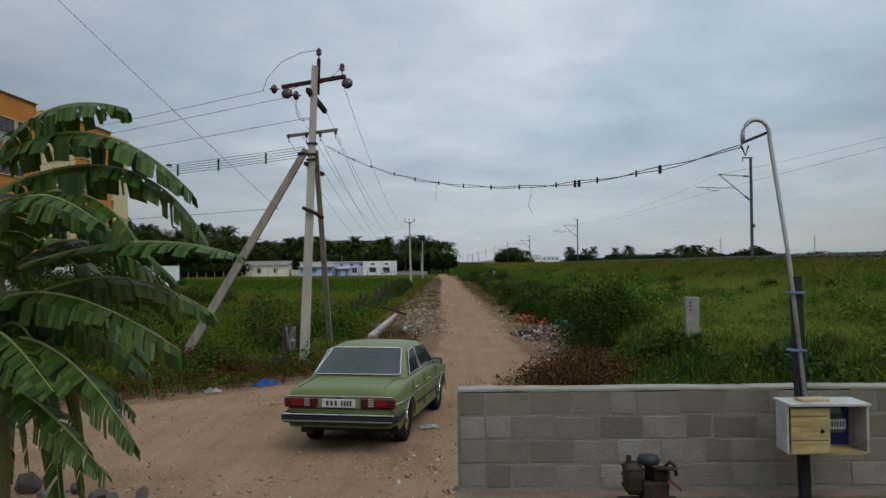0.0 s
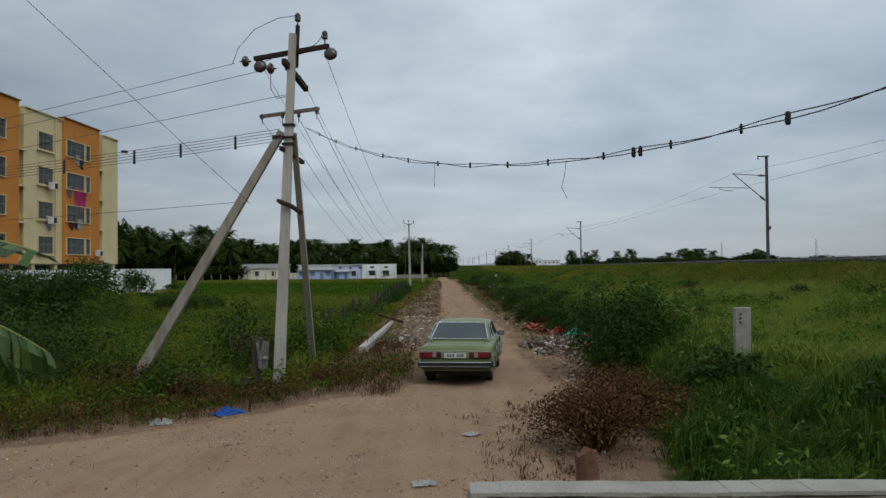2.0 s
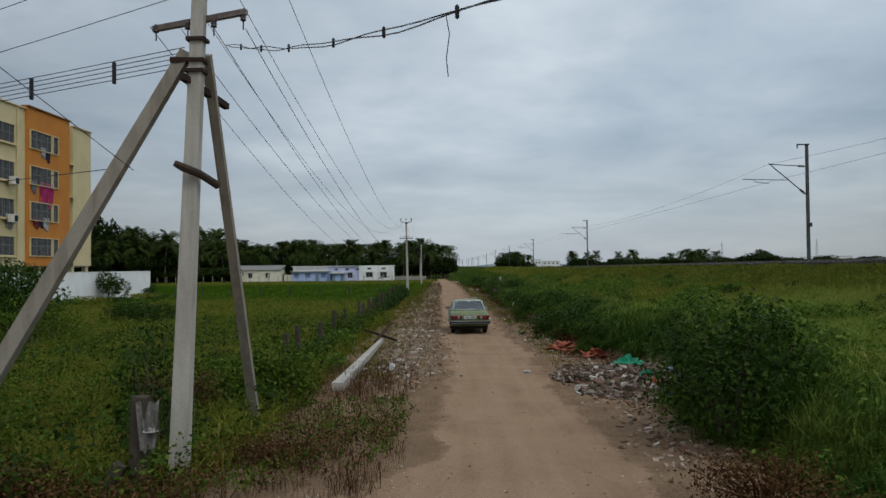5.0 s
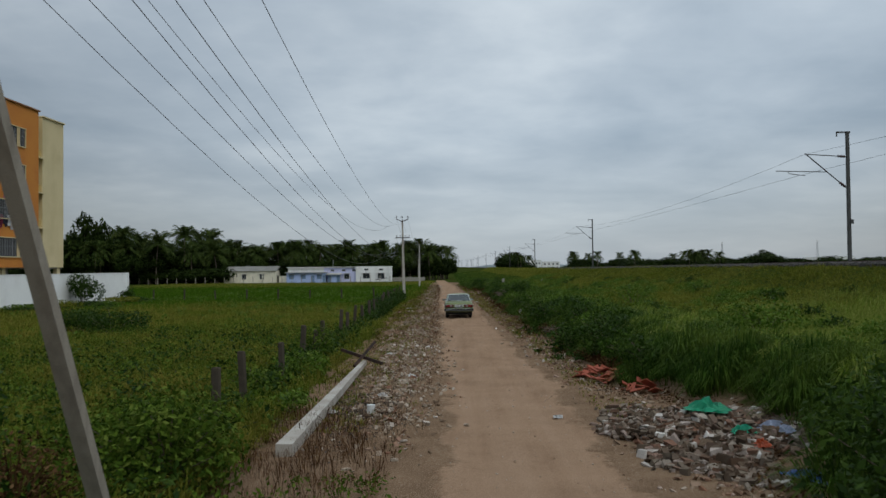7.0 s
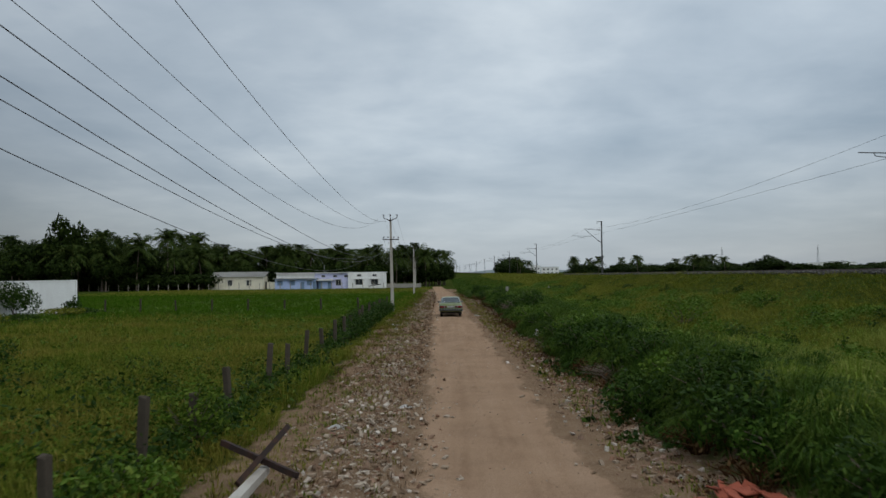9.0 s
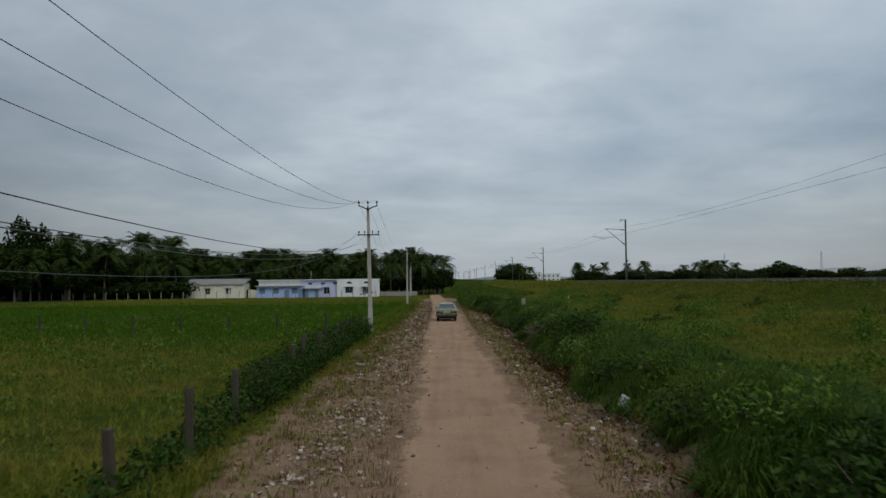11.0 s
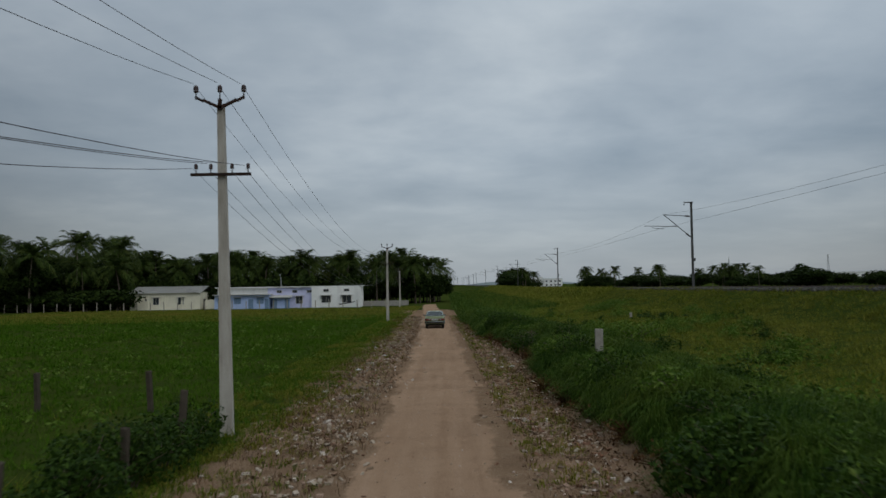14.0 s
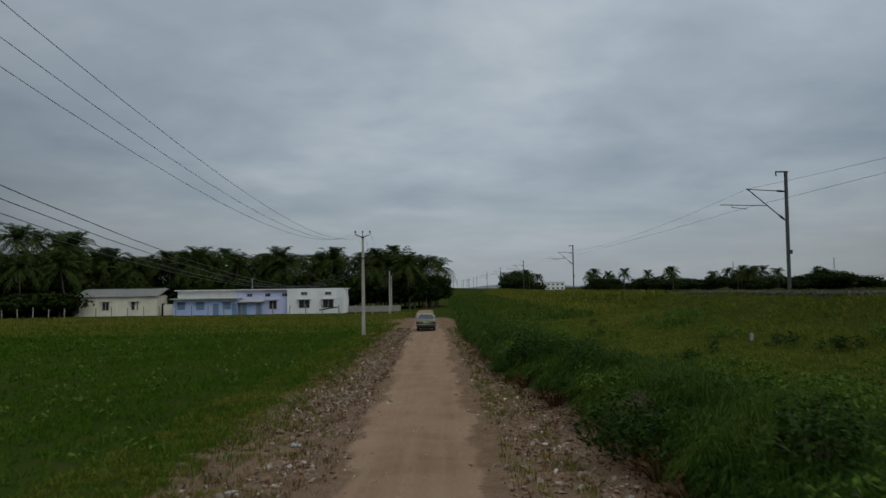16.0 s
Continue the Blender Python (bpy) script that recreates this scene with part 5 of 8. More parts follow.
wood = [(-97.5, 232), (-104, 226), (-112, 236), (-88, 238), (-120, 228), (-83, 246), (-95, 250), (-107, 246), (-118, 250), (-76, 262), (-66, 263), (-58, 264), (-130, 240), (-140, 236),
        (-50, 268), (-42, 268), (-30, 269), (-22, 268), (-15, 266), (-8, 282), (-3, 290), (-37, 274), (-70, 270), (-60, 272), (-150, 230), (-55, 120), (-62, 135)]
wood += [(x + tr.uniform(-1.5, 1.5), 258.0 + tr.uniform(-1, 5) - (3 if x < -66 else 0)) for x in np.arange(-126, -15, 4.0)]
wood += [(x + tr.uniform(-1.0, 1.0), 280 + tr.uniform(-3, 8)) for x in np.arange(-126, 0, 4.6)]
wood += [(-8.5, 271.0), (-5.5, 270.0), (-4.0, 275.0), (-2.5, 279.0), (-1.5, 284.0)]
thick = [(x + tr.uniform(-1.2, 1.2), y0 + tr.uniform(-2, 2)) for y0 in (276.0, 290.0) for x in np.arange(-135, -2.5 - (8 if y0 < 280 else 0), 3.9)]
tall = [(-101.0, 241.0, 1, 1.75), (-97.5, 243.0, 1, 1.6), (-91.0, 243.0, 0, 1.6), (-108.0, 238.0, 1, 1.15), (-96.5, 248.0, 1, 1.2), (-116.0, 244.0, 1, 1.3), (-84.0, 256.0, 0, 1.3), (-124.0, 236.0, 1, 1.35)]
tall += [(x, 267.0 + 3 * math.sin(x), 1, 0.82 + 0.1 * math.sin(x * 2.3)) for x in np.arange(-132, -64, 4.3)]
tall += [(x, 260.0 + 2 * math.sin(x * 1.3), 2, 0.9 + 0.1 * math.sin(x * 1.7)) for x in np.arange(-130, -62, 4.0)]
tall += [(x + 1.2 * math.sin(x), 249.0 + 5 * math.sin(x * 1.9), 3, 0.75) for x in np.arange(-128, -64, 4.4)]
for x, y, k, sc in tall:
    copy_thing(TREES[k], pose(float(x), float(y), at_land(x, y) - 0.5, 0, 0, 47 * float(x) % 360) @ Matrix.Diagonal((1.1, 1.1, float(sc), 1)))
first = [True] * 6
for i, (x, y) in enumerate(wood):
    k = (0, 1, 2, 0)[i % 4] if x < -66 and i < 27 else (2, 3)[i % 2] if x > -66 else (0, 3)[i % 2]
    m = pose(x, y, at_land(x, y), 0, 0, tr.uniform(0, 360))
    if first[k]:
        TREES[k].matrix_basis, first[k] = m, False
    else:
        copy_thing(TREES[k], m)

for i, (x, y) in enumerate(thick):
    copy_thing(TREES[i % 2], pose(x, y, at_land(x, y) - 0.6, 0, 0, tr.uniform(0, 360)) @ Matrix.Diagonal((1.15, 1.15, (0.62 if x > -66 else 1.05) * (1.0 if i % 2 == 0 else 0.72) * tr.uniform(0.85, 1.08), 1)))


# ---- the far side beyond the railway ----
def far_house(x, y, w, h, floors, wing):
    e = empty("far_house", x, y, at_land(x, y))
    part("wall", boxed((0, 0, h / 2), (w, 9, h)), WHITE, e, "white plastered walls")
    if wing:
        part("wing", boxed((-w * 0.3, -1, h / 2 + 1.6), (w * 0.35, 8, h * 0.5 + 3)), WHITE, e)
    part("roof_edge", boxed((0, 0, h + 0.1), (w + 0.8, 10, 0.35)), WHITE, e)
    for f in range(floors):
        for k in range(4):
            part("window", boxed((-w * 0.36 + k * w * 0.24, -4.5, 1.6 + f * h / floors), (w * 0.1, 0.2, h / floors * 0.4)), GLASS_DARK, e)
    return tagged(e, "distant white flat-roofed house", "house", "distant houses")


for x, y, w, h, f, wing in ((103, 1000, 15, 10.5, 2, True), (123, 1003, 21, 8.5, 2, False), (345, 900, 22, 8, 2, False), (392, 880, 30, 9, 2, True), (430, 950, 26, 10, 3, False),
                            (170, 1000, 20, 10, 3, False), (250, 1100, 24, 11, 3, True), (300, 1150, 24, 9, 2, False), (470, 1000, 40, 11, 2, True), (560, 1050, 30, 10, 2, False)):
    far_house(x, y, w, h, f, wing)


def lattice_tower(x, y, h):
    e = empty("lattice_tower", x, y, at_land(x, y))
    bm = bmesh.new()
    w = 2.4
    for sx in (-1, 1):
        for sy in (-1, 1):
            tube(bm, [(sx * w, sy * w, 0), (sx * 0.5, sy * 0.5, h)], 0.16, 4)
    n = 12
    for k in range(n):
        z0, z1 = h * k / n, h * (k + 1) / n
        a, b = w + (0.5 - w) * k / n, w + (0.5 - w) * (k + 1) / n
        for s in (-1, 1):
            tube(bm, [(-a, s * a, z0), (b, s * b, z1)], 0.09, 3)
            tube(bm, [(a, s * a, z0), (-b, s * b, z1)], 0.09, 3)
    part("frame", bm, GALV, e, "grey steel lattice")
    part("antenna", boxed((0, 0, h - 2), (1.6, 1.6, 3.0)), WHITE, e)
    return tagged(e, "tall grey lattice mast far behind the trees", "tower", "distant towers")


lattice_tower(505, 1510, 44)
lattice_tower(672, 1490, 46)
for k in range(190):
    u = k / 190
    x = 36 + 330 * u ** 1.15 + tr.uniform(-9, 9)
    y = 470 + tr.uniform(-40, 110) + 60 * u
    if abs(x / (y - 60) - 0.136) < 0.029:
        continue
    if tr.random() < 0.10:
        continue
    if x < 160 and tr.random() < 0.55:
        copy_thing(PALMS[int(tr.choice([0, 2, 1, 0]))], pose(x, y, at_land(x, y) - 0.3, 0, 0, tr.uniform(0, 360)))
    else:
        copy_thing(TREES[(4, 5, 1, 4)[int(tr.integers(0, 4))]], pose(x, y, at_land(x, y) - 1.0, 0, 0, tr.uniform(0, 360)) @ Matrix.Diagonal((tr.uniform(1.0, 1.8), tr.uniform(0.9, 1.4), tr.uniform(0.5, 0.82) if x < 190 else tr.uniform(0.38, 0.66), 1)))
for k in (4, 5):
    TREES[k].matrix_basis = pose((42, 205)[k - 4], 505 + 8 * k, -2.3)
for k in range(22):
    m = pose(40 + k * 0.9 + tr.uniform(-2, 2), 560 + k * 14, -1.5, 0, 0, tr.uniform(0, 360))
    copy_thing(TREES[(4, 1, 5, 0)[k % 4]], m)
# thin distant posts and a low bridge towards the vanishing point
for k in range(12):
    x, y = -18 + k * 6.0 + tr.uniform(-2, 2), 900 + k * 55
    p = part("distant_post", tube(bmesh.new(), [(0, 0, 0), (0, 0, tr.uniform(13, 22))], 0.22, 5), MAST)
    p.matrix_basis = pose(x, y, -1.2)
    tagged(p, "thin distant steel post against the sky", "post", "distant posts")
# wooded skyline; its blue-grey base colour carries painted distance haze
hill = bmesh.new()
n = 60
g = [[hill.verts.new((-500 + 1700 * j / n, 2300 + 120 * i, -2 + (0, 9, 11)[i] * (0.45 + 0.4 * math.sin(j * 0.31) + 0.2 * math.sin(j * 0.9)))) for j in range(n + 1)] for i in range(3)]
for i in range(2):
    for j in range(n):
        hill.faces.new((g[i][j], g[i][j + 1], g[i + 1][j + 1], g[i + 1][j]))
tagged(part("backdrop_hill", hill, mat("haze_tinted_wood", (0.17, 0.20, 0.20), 1.0, (0.13, 0.16, 0.15), 0.02, 0.0), smooth=True), "low wooded skyline with haze painted into its colour", "hill", kind="structure")


# ---- growth ----
LUSH = mat("lush_grass", (0.061, 0.123, 0.013), 0.6, (0.136, 0.178, 0.028), 0.55, 0.0, spec=0.02,
           island=[(0.010, 0.029, 0.005), (0.025, 0.059, 0.007), (0.043, 0.090, 0.012), (0.086, 0.134, 0.026)], thin_light=0.3, patch=0.55)
OLIVE = mat("field_grass", (0.116, 0.137, 0.022), 0.75, (0.210, 0.191, 0.040), 0.16, 0.0, spec=0,
            island=[(0.055, 0.083, 0.009), (0.097, 0.124, 0.014), (0.148, 0.156, 0.022), (0.205, 0.188, 0.040)], thin_light=0.25, patch=0.6)
MEADOW = mat("meadow_grass", (0.102, 0.126, 0.016), 0.7, (0.233, 0.169, 0.039), 0.2, 0.0, spec=0,
             island=[(0.046, 0.076, 0.007), (0.088, 0.124, 0.013), (0.138, 0.164, 0.022), (0.218, 0.188, 0.042)], thin_light=0.25, patch=0.6)
DRY = mat("dry_stalks", (0.123, 0.072, 0.036), 0.85, (0.076, 0.041, 0.020), 0.8, 0.0, spec=0,
          island=[(0.026, 0.012, 0.006), (0.052, 0.025, 0.012), (0.084, 0.042, 0.019), (0.150, 0.092, 0.042)])
WEED = mat("weed_leaf", (0.084, 0.151, 0.015), 0.6, (0.053, 0.101, 0.010), 1.0, 0.0, spec=0.05,
           island=[(0.032, 0.072, 0.006), (0.056, 0.110, 0.010), (0.092, 0.155, 0.018), (0.165, 0.220, 0.048)], thin_light=0.3)
DEEP = mat("deep_leaf", (0.025, 0.050, 0.007), 0.55, (0.015, 0.031, 0.005), 1.0, 0.0, spec=0.05,
           island=[(0.010, 0.025, 0.004), (0.020, 0.042, 0.006), (0.031, 0.064, 0.008), (0.052, 0.089, 0.013)], thin_light=0.25)
SCRUB = mat("scrub_leaf", (0.055, 0.095, 0.012), 0.65, (0.035, 0.06, 0.009), 0.7, 0.0, spec=0.02,
            island=[(0.024, 0.046, 0.005), (0.046, 0.084, 0.009), (0.078, 0.128, 0.014), (0.140, 0.180, 0.032)], thin_light=0.25)
PALE = mat("pale_grass", (0.150, 0.185, 0.032), 0.7, (0.230, 0.215, 0.055), 0.22, 0.0, spec=0,
           island=[(0.090, 0.140, 0.016), (0.145, 0.205, 0.028), (0.200, 0.255, 0.046), (0.275, 0.285, 0.080)], thin_light=0.3, patch=0.5)
PADDY = mat("deep_meadow", (0.043, 0.112, 0.006), 0.7, (0.027, 0.069, 0.004), 0.14, 0.0, spec=0,
            island=[(0.024, 0.062, 0.003), (0.040, 0.098, 0.006), (0.060, 0.128, 0.010), (0.092, 0.142, 0.018)], thin_light=0.25)
g5 = np.random.default_rng(5)


def dirt_edge(x):
    return np.interp(x, [-40, -8, -6, -3.4, -1.2, 0.2], [19.7, 20.8, 22.0, 24.0, 26.5, 28.7])


def patchy(x, y, s=0.35):
    return 0.5 + 0.5 * np.clip(lumps(x + 3.1, y - 7.7, s) * 1.5, -1, 1)


def scatter(n, x0, x1, y0, y1, keep, thin=0.0):
    x, y = g5.uniform(x0, x1, n), g5.uniform(y0, y1, n)
    ok = keep(x, y) * (1 - thin + thin * patchy(x, y, 0.9)) > g5.random(n)
    x, y = x[ok], y[ok]
    return x, y, land(x, y)


def blades(name, pts, h, w, lean, material, label, category="grass", tris=False, tuft=6, spread=0.09, wind=0.0):
    """Tufts of grass: from each spot a few blades lean outwards."""
    x, y, z = (np.repeat(v, tuft) for v in pts)
    n = len(x)
    a = g5.normal(-0.35, 1.1, n) if wind else g5.uniform(0, 2 * np.pi, n)
    out = spread * np.sqrt(g5.random(n))
    d = np.stack([np.cos(a), np.sin(a), np.zeros(n)], 1)
    tw = a + np.pi / 2 + g5.normal(0, 0.5, n)
    s = np.stack([np.cos(tw), np.sin(tw), np.zeros(n)], 1)
    up = np.array([0, 0, 1.0])
    p = np.stack([x, y, z - 0.03], 1) + d * out[:, None]
    h = (np.repeat(np.asarray(h), tuft) * g5.uniform(0.6, 1.15, n))[:, None]
    w = (np.repeat(np.asarray(w), tuft) * g5.uniform(0.6, 1.2, n))[:, None]
    ln = (lean * g5.uniform(0.15, 1.25, n))[:, None]
    tip = p + d * ln * h + up * h * (1 - 0.45 * ln)
    if tris:
        V = np.stack([p - s * w, p + s * w, tip], 1).reshape(-1, 3)
        faces = (np.arange(n * 3), np.full(n, 3))
    else:
        m = p + d * ln * h * 0.32 + up * h * 0.62
        V = np.stack([p - s * w * 0.6, p + s * w * 0.6, m - s * w, m + s * w, tip], 1).reshape(-1, 3)
        k = np.arange(n)[:, None] * 5
        idx = np.concatenate([k + np.array([[0, 1, 3, 2]]), k + np.array([[2, 3, 4]])], 1).ravel()
        faces = (idx, np.tile([4, 3], n))
    return tagged(soup(name, V, faces, material), label, category, kind="stuff")


def leafy(name, pts, h, r, per, size, material, label, category="weeds"):
    """Low broad-leaved growth: a handful of leaves over each spot."""
    x, y, z = pts
    n = len(x)
    k = np.repeat(np.arange(n), per)
    m = len(k)
    hh, rr = np.asarray(h)[k], np.asarray(r)[k]
    a, q = g5.uniform(0, 2 * np.pi, m), np.sqrt(g5.random(m))
    t = g5.random(m) ** 0.6
    p = np.stack([x[k] + np.cos(a) * q * rr, y[k] + np.sin(a) * q * rr, z[k] + hh * t * (1 - 0.35 * q * q)], 1)
    nrm = np.stack([np.cos(a) * q, np.sin(a) * q, np.full(m, 0.7)], 1) + g5.normal(size=(m, 3)) * 0.45
    nrm /= np.linalg.norm(nrm, axis=1)[:, None]
    u = np.cross(nrm, g5.normal(size=(m, 3)))
    u /= np.linalg.norm(u, axis=1)[:, None]
    v = np.cross(nrm, u)
    s = (size * g5.uniform(0.55, 1.4, m))[:, None]
    V = np.stack([p - u * s, p + v * s * 0.5 - nrm * s * 0.12, p + u * s, p - v * s * 0.5 - nrm * s * 0.12], 1).reshape(-1, 3)
    return tagged(soup(name, V, quads(V), material), label, category, kind="stuff")


def bank_side(x, y):
    """1 on the overgrown strip beside the lane."""
    return (x > bank_edge(y)).astype(float)


def mounds(x, y, cell=1.7):
    """0 between the clumps, 1 in the middle of each."""
    best = np.zeros_like(x)
    ix, iy = np.floor(x / cell), np.floor(y / cell)
    for dx in (-1, 0, 1):
        for dy in (-1, 0, 1):
            cx, cy = ix + dx, iy + dy
            j = np.modf(np.abs(np.sin(cx * 127.1 + cy * 311.7) * 4375.5))[0]
            k = np.modf(np.abs(np.sin(cx * 269.5 + cy * 183.3) * 4375.5))[0]
            d = np.hypot(x - (cx + 0.15 + 0.7 * j) * cell, y - (cy + 0.15 + 0.7 * k) * cell) / cell
            best = np.maximum(best, (1 - (d / (0.65 + 0.35 * j)) ** 2) * (0.6 + 0.4 * k))
    return np.clip(best, 0, 1)


# thick grass beside the lane
P = scatter(46000, 2.2, 10.5, 13.2, 178, lambda x, y: bank_side(x, y) * np.clip(1.5 - (x - bank_edge(y)) * 0.27, 0.0, 1) * np.clip(1.3 - y / 260, 0.3, 1), 0.25)
w_in = P[0] - bank_edge(P[1])
top = (0.24 + 0.75 * mounds(P[0], P[1], 2.3)) * np.clip(0.6 + w_in * 0.6, 0.5, 1) * np.interp(w_in, [0, 2.0, 3.6, 5.0], [1, 1, 0.62, 0.4])
top = top * (1 - 0.6 * np.exp(-((P[0] - 5.9) / 0.9) ** 2 - ((P[1] - 112.3) / 1.8) ** 2)) * (1 - 0.55 * np.exp(-((P[0] - 6.3) / 0.8) ** 2 - ((P[1] - 23.6) / 1.4) ** 2))
top = top * (1 - 0.75 * np.exp(-((P[0] - 4.3) / 1.1) ** 2 - ((P[1] - 26.6) / 1.5) ** 2))
blades("tall_grass", P, top * g5.uniform(0.75, 1.25, len(P[0])), 0.007 + 0.007 * g5.random(len(P[0])), 1.25, LUSH,
       "dense tall green grass in clumps on the bank by the lane", tuft=13, spread=0.17, wind=1.0)


def tussocks(name, spots, material, label, per=420):
    """Dome-shaped clumps: blades rise in the middle and arch over outwards."""
    out = []
    for cx, cy, r, h in spots:
        a, q = g5.uniform(0, 2 * np.pi, per), np.sqrt(g5.random(per))
        d = np.stack([np.cos(a), np.sin(a), np.zeros(per)], 1)
        tw = a + np.pi / 2 + g5.normal(0, 0.4, per)
        sd = np.stack([np.cos(tw), np.sin(tw), np.zeros(per)], 1) * (0.005 + 0.006 * g5.random(per))[:, None]
        bx, by = cx + d[:, 0] * q * r * 0.6, cy + d[:, 1] * q * r * 0.6
        p = np.stack([bx, by, land(bx, by) - 0.03], 1)
        hh = (h * g5.uniform(0.65, 1.1, per) * (1 - 0.35 * q))[:, None]
        ln = ((0.25 + 0.75 * q) * g5.uniform(0.5, 1.2, per) * r)[:, None]
        drift = np.array([0.12, -0.03, 0]) * hh
        m = p + d * ln * 0.4 + drift * 0.4 + np.array([0, 0, 1.0]) * hh * 0.85
        tip = p + d * ln + drift + np.array([0, 0, 1.0]) * hh * (0.95 - 0.75 * np.minimum(ln / r, 1.1) ** 2)
        out.append(np.stack([p - sd * 0.7, p + sd * 0.7, m - sd, m + sd, tip], 1).reshape(-1, 3))
    V = np.concatenate(out)
    k = np.arange(len(V) // 5)[:, None] * 5
    idx = np.concatenate([k + np.array([[0, 1, 3, 2]]), k + np.array([[2, 3, 4]])], 1).ravel()
    return tagged(soup(name, V, (idx, np.tile([4, 3], len(k))), material), label, "grass", kind="stuff")


def clump_spots(n, y0, y1, w0, w1, r0, r1, h0, h1):
    ys = g5.uniform(y0, y1, n)
    xs = bank_edge(ys) + w0 + (w1 - w0) * g5.random(n) ** 1.3
    keep = (np.hypot(xs - 6.3, (ys - 23.4) / 1.6) > 1.0) & (np.hypot(xs - 4.4, ys - 26.6) > 1.7) & (np.hypot(xs - 6.0, (ys - 112) / 1.8) > 1.1)
    return [(float(x), float(y), float(g5.uniform(r0, r1)), float(g5.uniform(h0, h1))) for x, y, ok in zip(xs, ys, keep) if ok]


tussocks("bank_tussocks", clump_spots(330, 24, 176, 0.15, 1.5, 0.55, 0.95, 0.6, 1.05), LUSH, "dome-shaped tussocks of green grass along the bank")
tussocks("pale_tussocks", clump_spots(80, 20, 62, 1.2, 3.8, 0.5, 0.9, 0.45, 0.85), PALE, "pale arching grass tussocks in the near field", 220)
tussocks("rear_tussocks", clump_spots(130, 50, 176, 1.6, 3.6, 0.5, 0.9, 0.4, 0.75), LUSH, "smaller grass tussocks behind the bank", 280)
tussocks("tall_tussocks", [(4.6, 16.2, 0.9, 0.9), (5.6, 17.6, 1.0, 1.05), (6.8, 16.0, 1.0, 0.95), (6.2, 19.6, 1.0, 1.15), (7.6, 18.6, 1.0, 1.0), (5.2, 21.0, 0.9, 0.95), (8.6, 17.0, 1.0, 1.0), (8.0, 21.4, 1.0, 0.9), (4.8, 23.4, 0.8, 0.8)], LUSH, "tall arching grass clumps behind the block wall", 520)
P = scatter(9000, 2.0, 14.0, 176, 420, lambda x, y: (x > road_mid(y) + 2.9) * 1.0, 0.4)
blades("far_bank_grass", P, g5.uniform(0.4, 1.0, len(P[0])), 0.04 + 0.03 * g5.random(len(P[0])), 1.0, LUSH, "tall grass along the far lane", tris=True, tuft=8, spread=0.4)
P = scatter(2600, 3.0, 9.5, 13.2, 175, lambda x, y: bank_side(x, y) * (patchy(x, y, 0.22) > 0.5), 0.9)
leafy("bank_weeds", P, 0.35 + 0.85 * mounds(P[0], P[1], 2.3), np.full(len(P[0]), 0.3), 16, 0.055, WEED, "leafy green weeds among tall grass")
P = scatter(16000, 6.0, 21.5, 180, 420, lambda x, y: np.ones_like(x), 0.4)
blades("far_field_grass", P, g5.uniform(0.25, 0.7, len(P[0])), 0.05 + 0.04 * g5.random(len(P[0])), 1.0, OLIVE, "olive grass of the far field", tris=True, tuft=6, spread=0.5)
# the field up to the railway
P = scatter(110000, 5.6, 22.0, 14, 190, lambda x, y: (x > bank_edge(y) + 1.6) * np.clip(1.25 - y / 230, 0.3, 1), 0.3)
blades("field_grass", P, (0.16 + 0.22 * patchy(P[0], P[1], 0.3)) * g5.uniform(0.6, 1.2, len(P[0])), 0.005 + 0.0008 * P[0] * g5.uniform(0.6, 1.2, len(P[0])), 1.15, OLIVE,
       "olive rough grass of the sloping field", tris=True, tuft=7, spread=0.16)


P = scatter(80000, 4.2, 21.0, 14, 62, lambda x, y: (x > bank_edge(y) + 0.9) * np.clip((62 - y) / 20, 0, 1) * np.clip((21 - x) / 6, 0, 1), 0.3)
blades("pale_field_grass", P, (0.28 + 0.40 * patchy(P[0], P[1], 0.5)) * g5.uniform(0.6, 1.2, len(P[0])), 0.005 + 0.0004 * P[0], 1.2, PALE,
       "pale green feathery grass of the near field", tris=True, tuft=7, spread=0.14, wind=1.0)


def weed_patches(name, n, x0, x1, y0, y1, r0, r1, per, size, material, label, h0=0.35, h1=0.9):
    """Leafy plants standing together in loose patches."""
    X, Y, Hh = [], [], []
    for k in range(n):
        cx, cy, r, hh = g5.uniform(x0, x1), g5.uniform(y0, y1), g5.uniform(r0, r1), g5.uniform(h0, h1)
        m = int(per * r * r)
        a, q = g5.uniform(0, 6.28, m), np.abs(g5.normal(0, 0.5, m))
        X.append(cx + r * q * np.cos(a))
        Y.append(cy + 1.3 * r * q * np.sin(a))
        Hh.append(hh * np.clip(1.15 - 0.6 * q, 0.3, 1) * g5.uniform(0.7, 1.15, m))
    X, Y, Hh = np.concatenate(X), np.concatenate(Y), np.concatenate(Hh)
    ok = X > bank_edge(Y) + 0.2
    X, Y, Hh = X[ok], Y[ok], Hh[ok]
    return leafy(name, (X, Y, land(X, Y)), Hh, np.full(len(X), 0.2), 20, size, material, label)


weed_patches("field_weeds", 60, 8.0, 18.0, 15, 165, 0.8, 2.2, 16, 0.055, WEED, "pale leafy weeds in loose patches in the field")
weed_patches("field_weeds", 16, 8.5, 14.0, 15, 44, 0.8, 2.0, 18, 0.05, WEED, "pale leafy weeds in loose patches in the field")
weed_patches("dark_field_weeds", 46, 7.0, 19.0, 16, 165, 0.5, 1.3, 16, 0.06, DEEP, "dark low weeds dotted over the field", 0.3, 0.7)
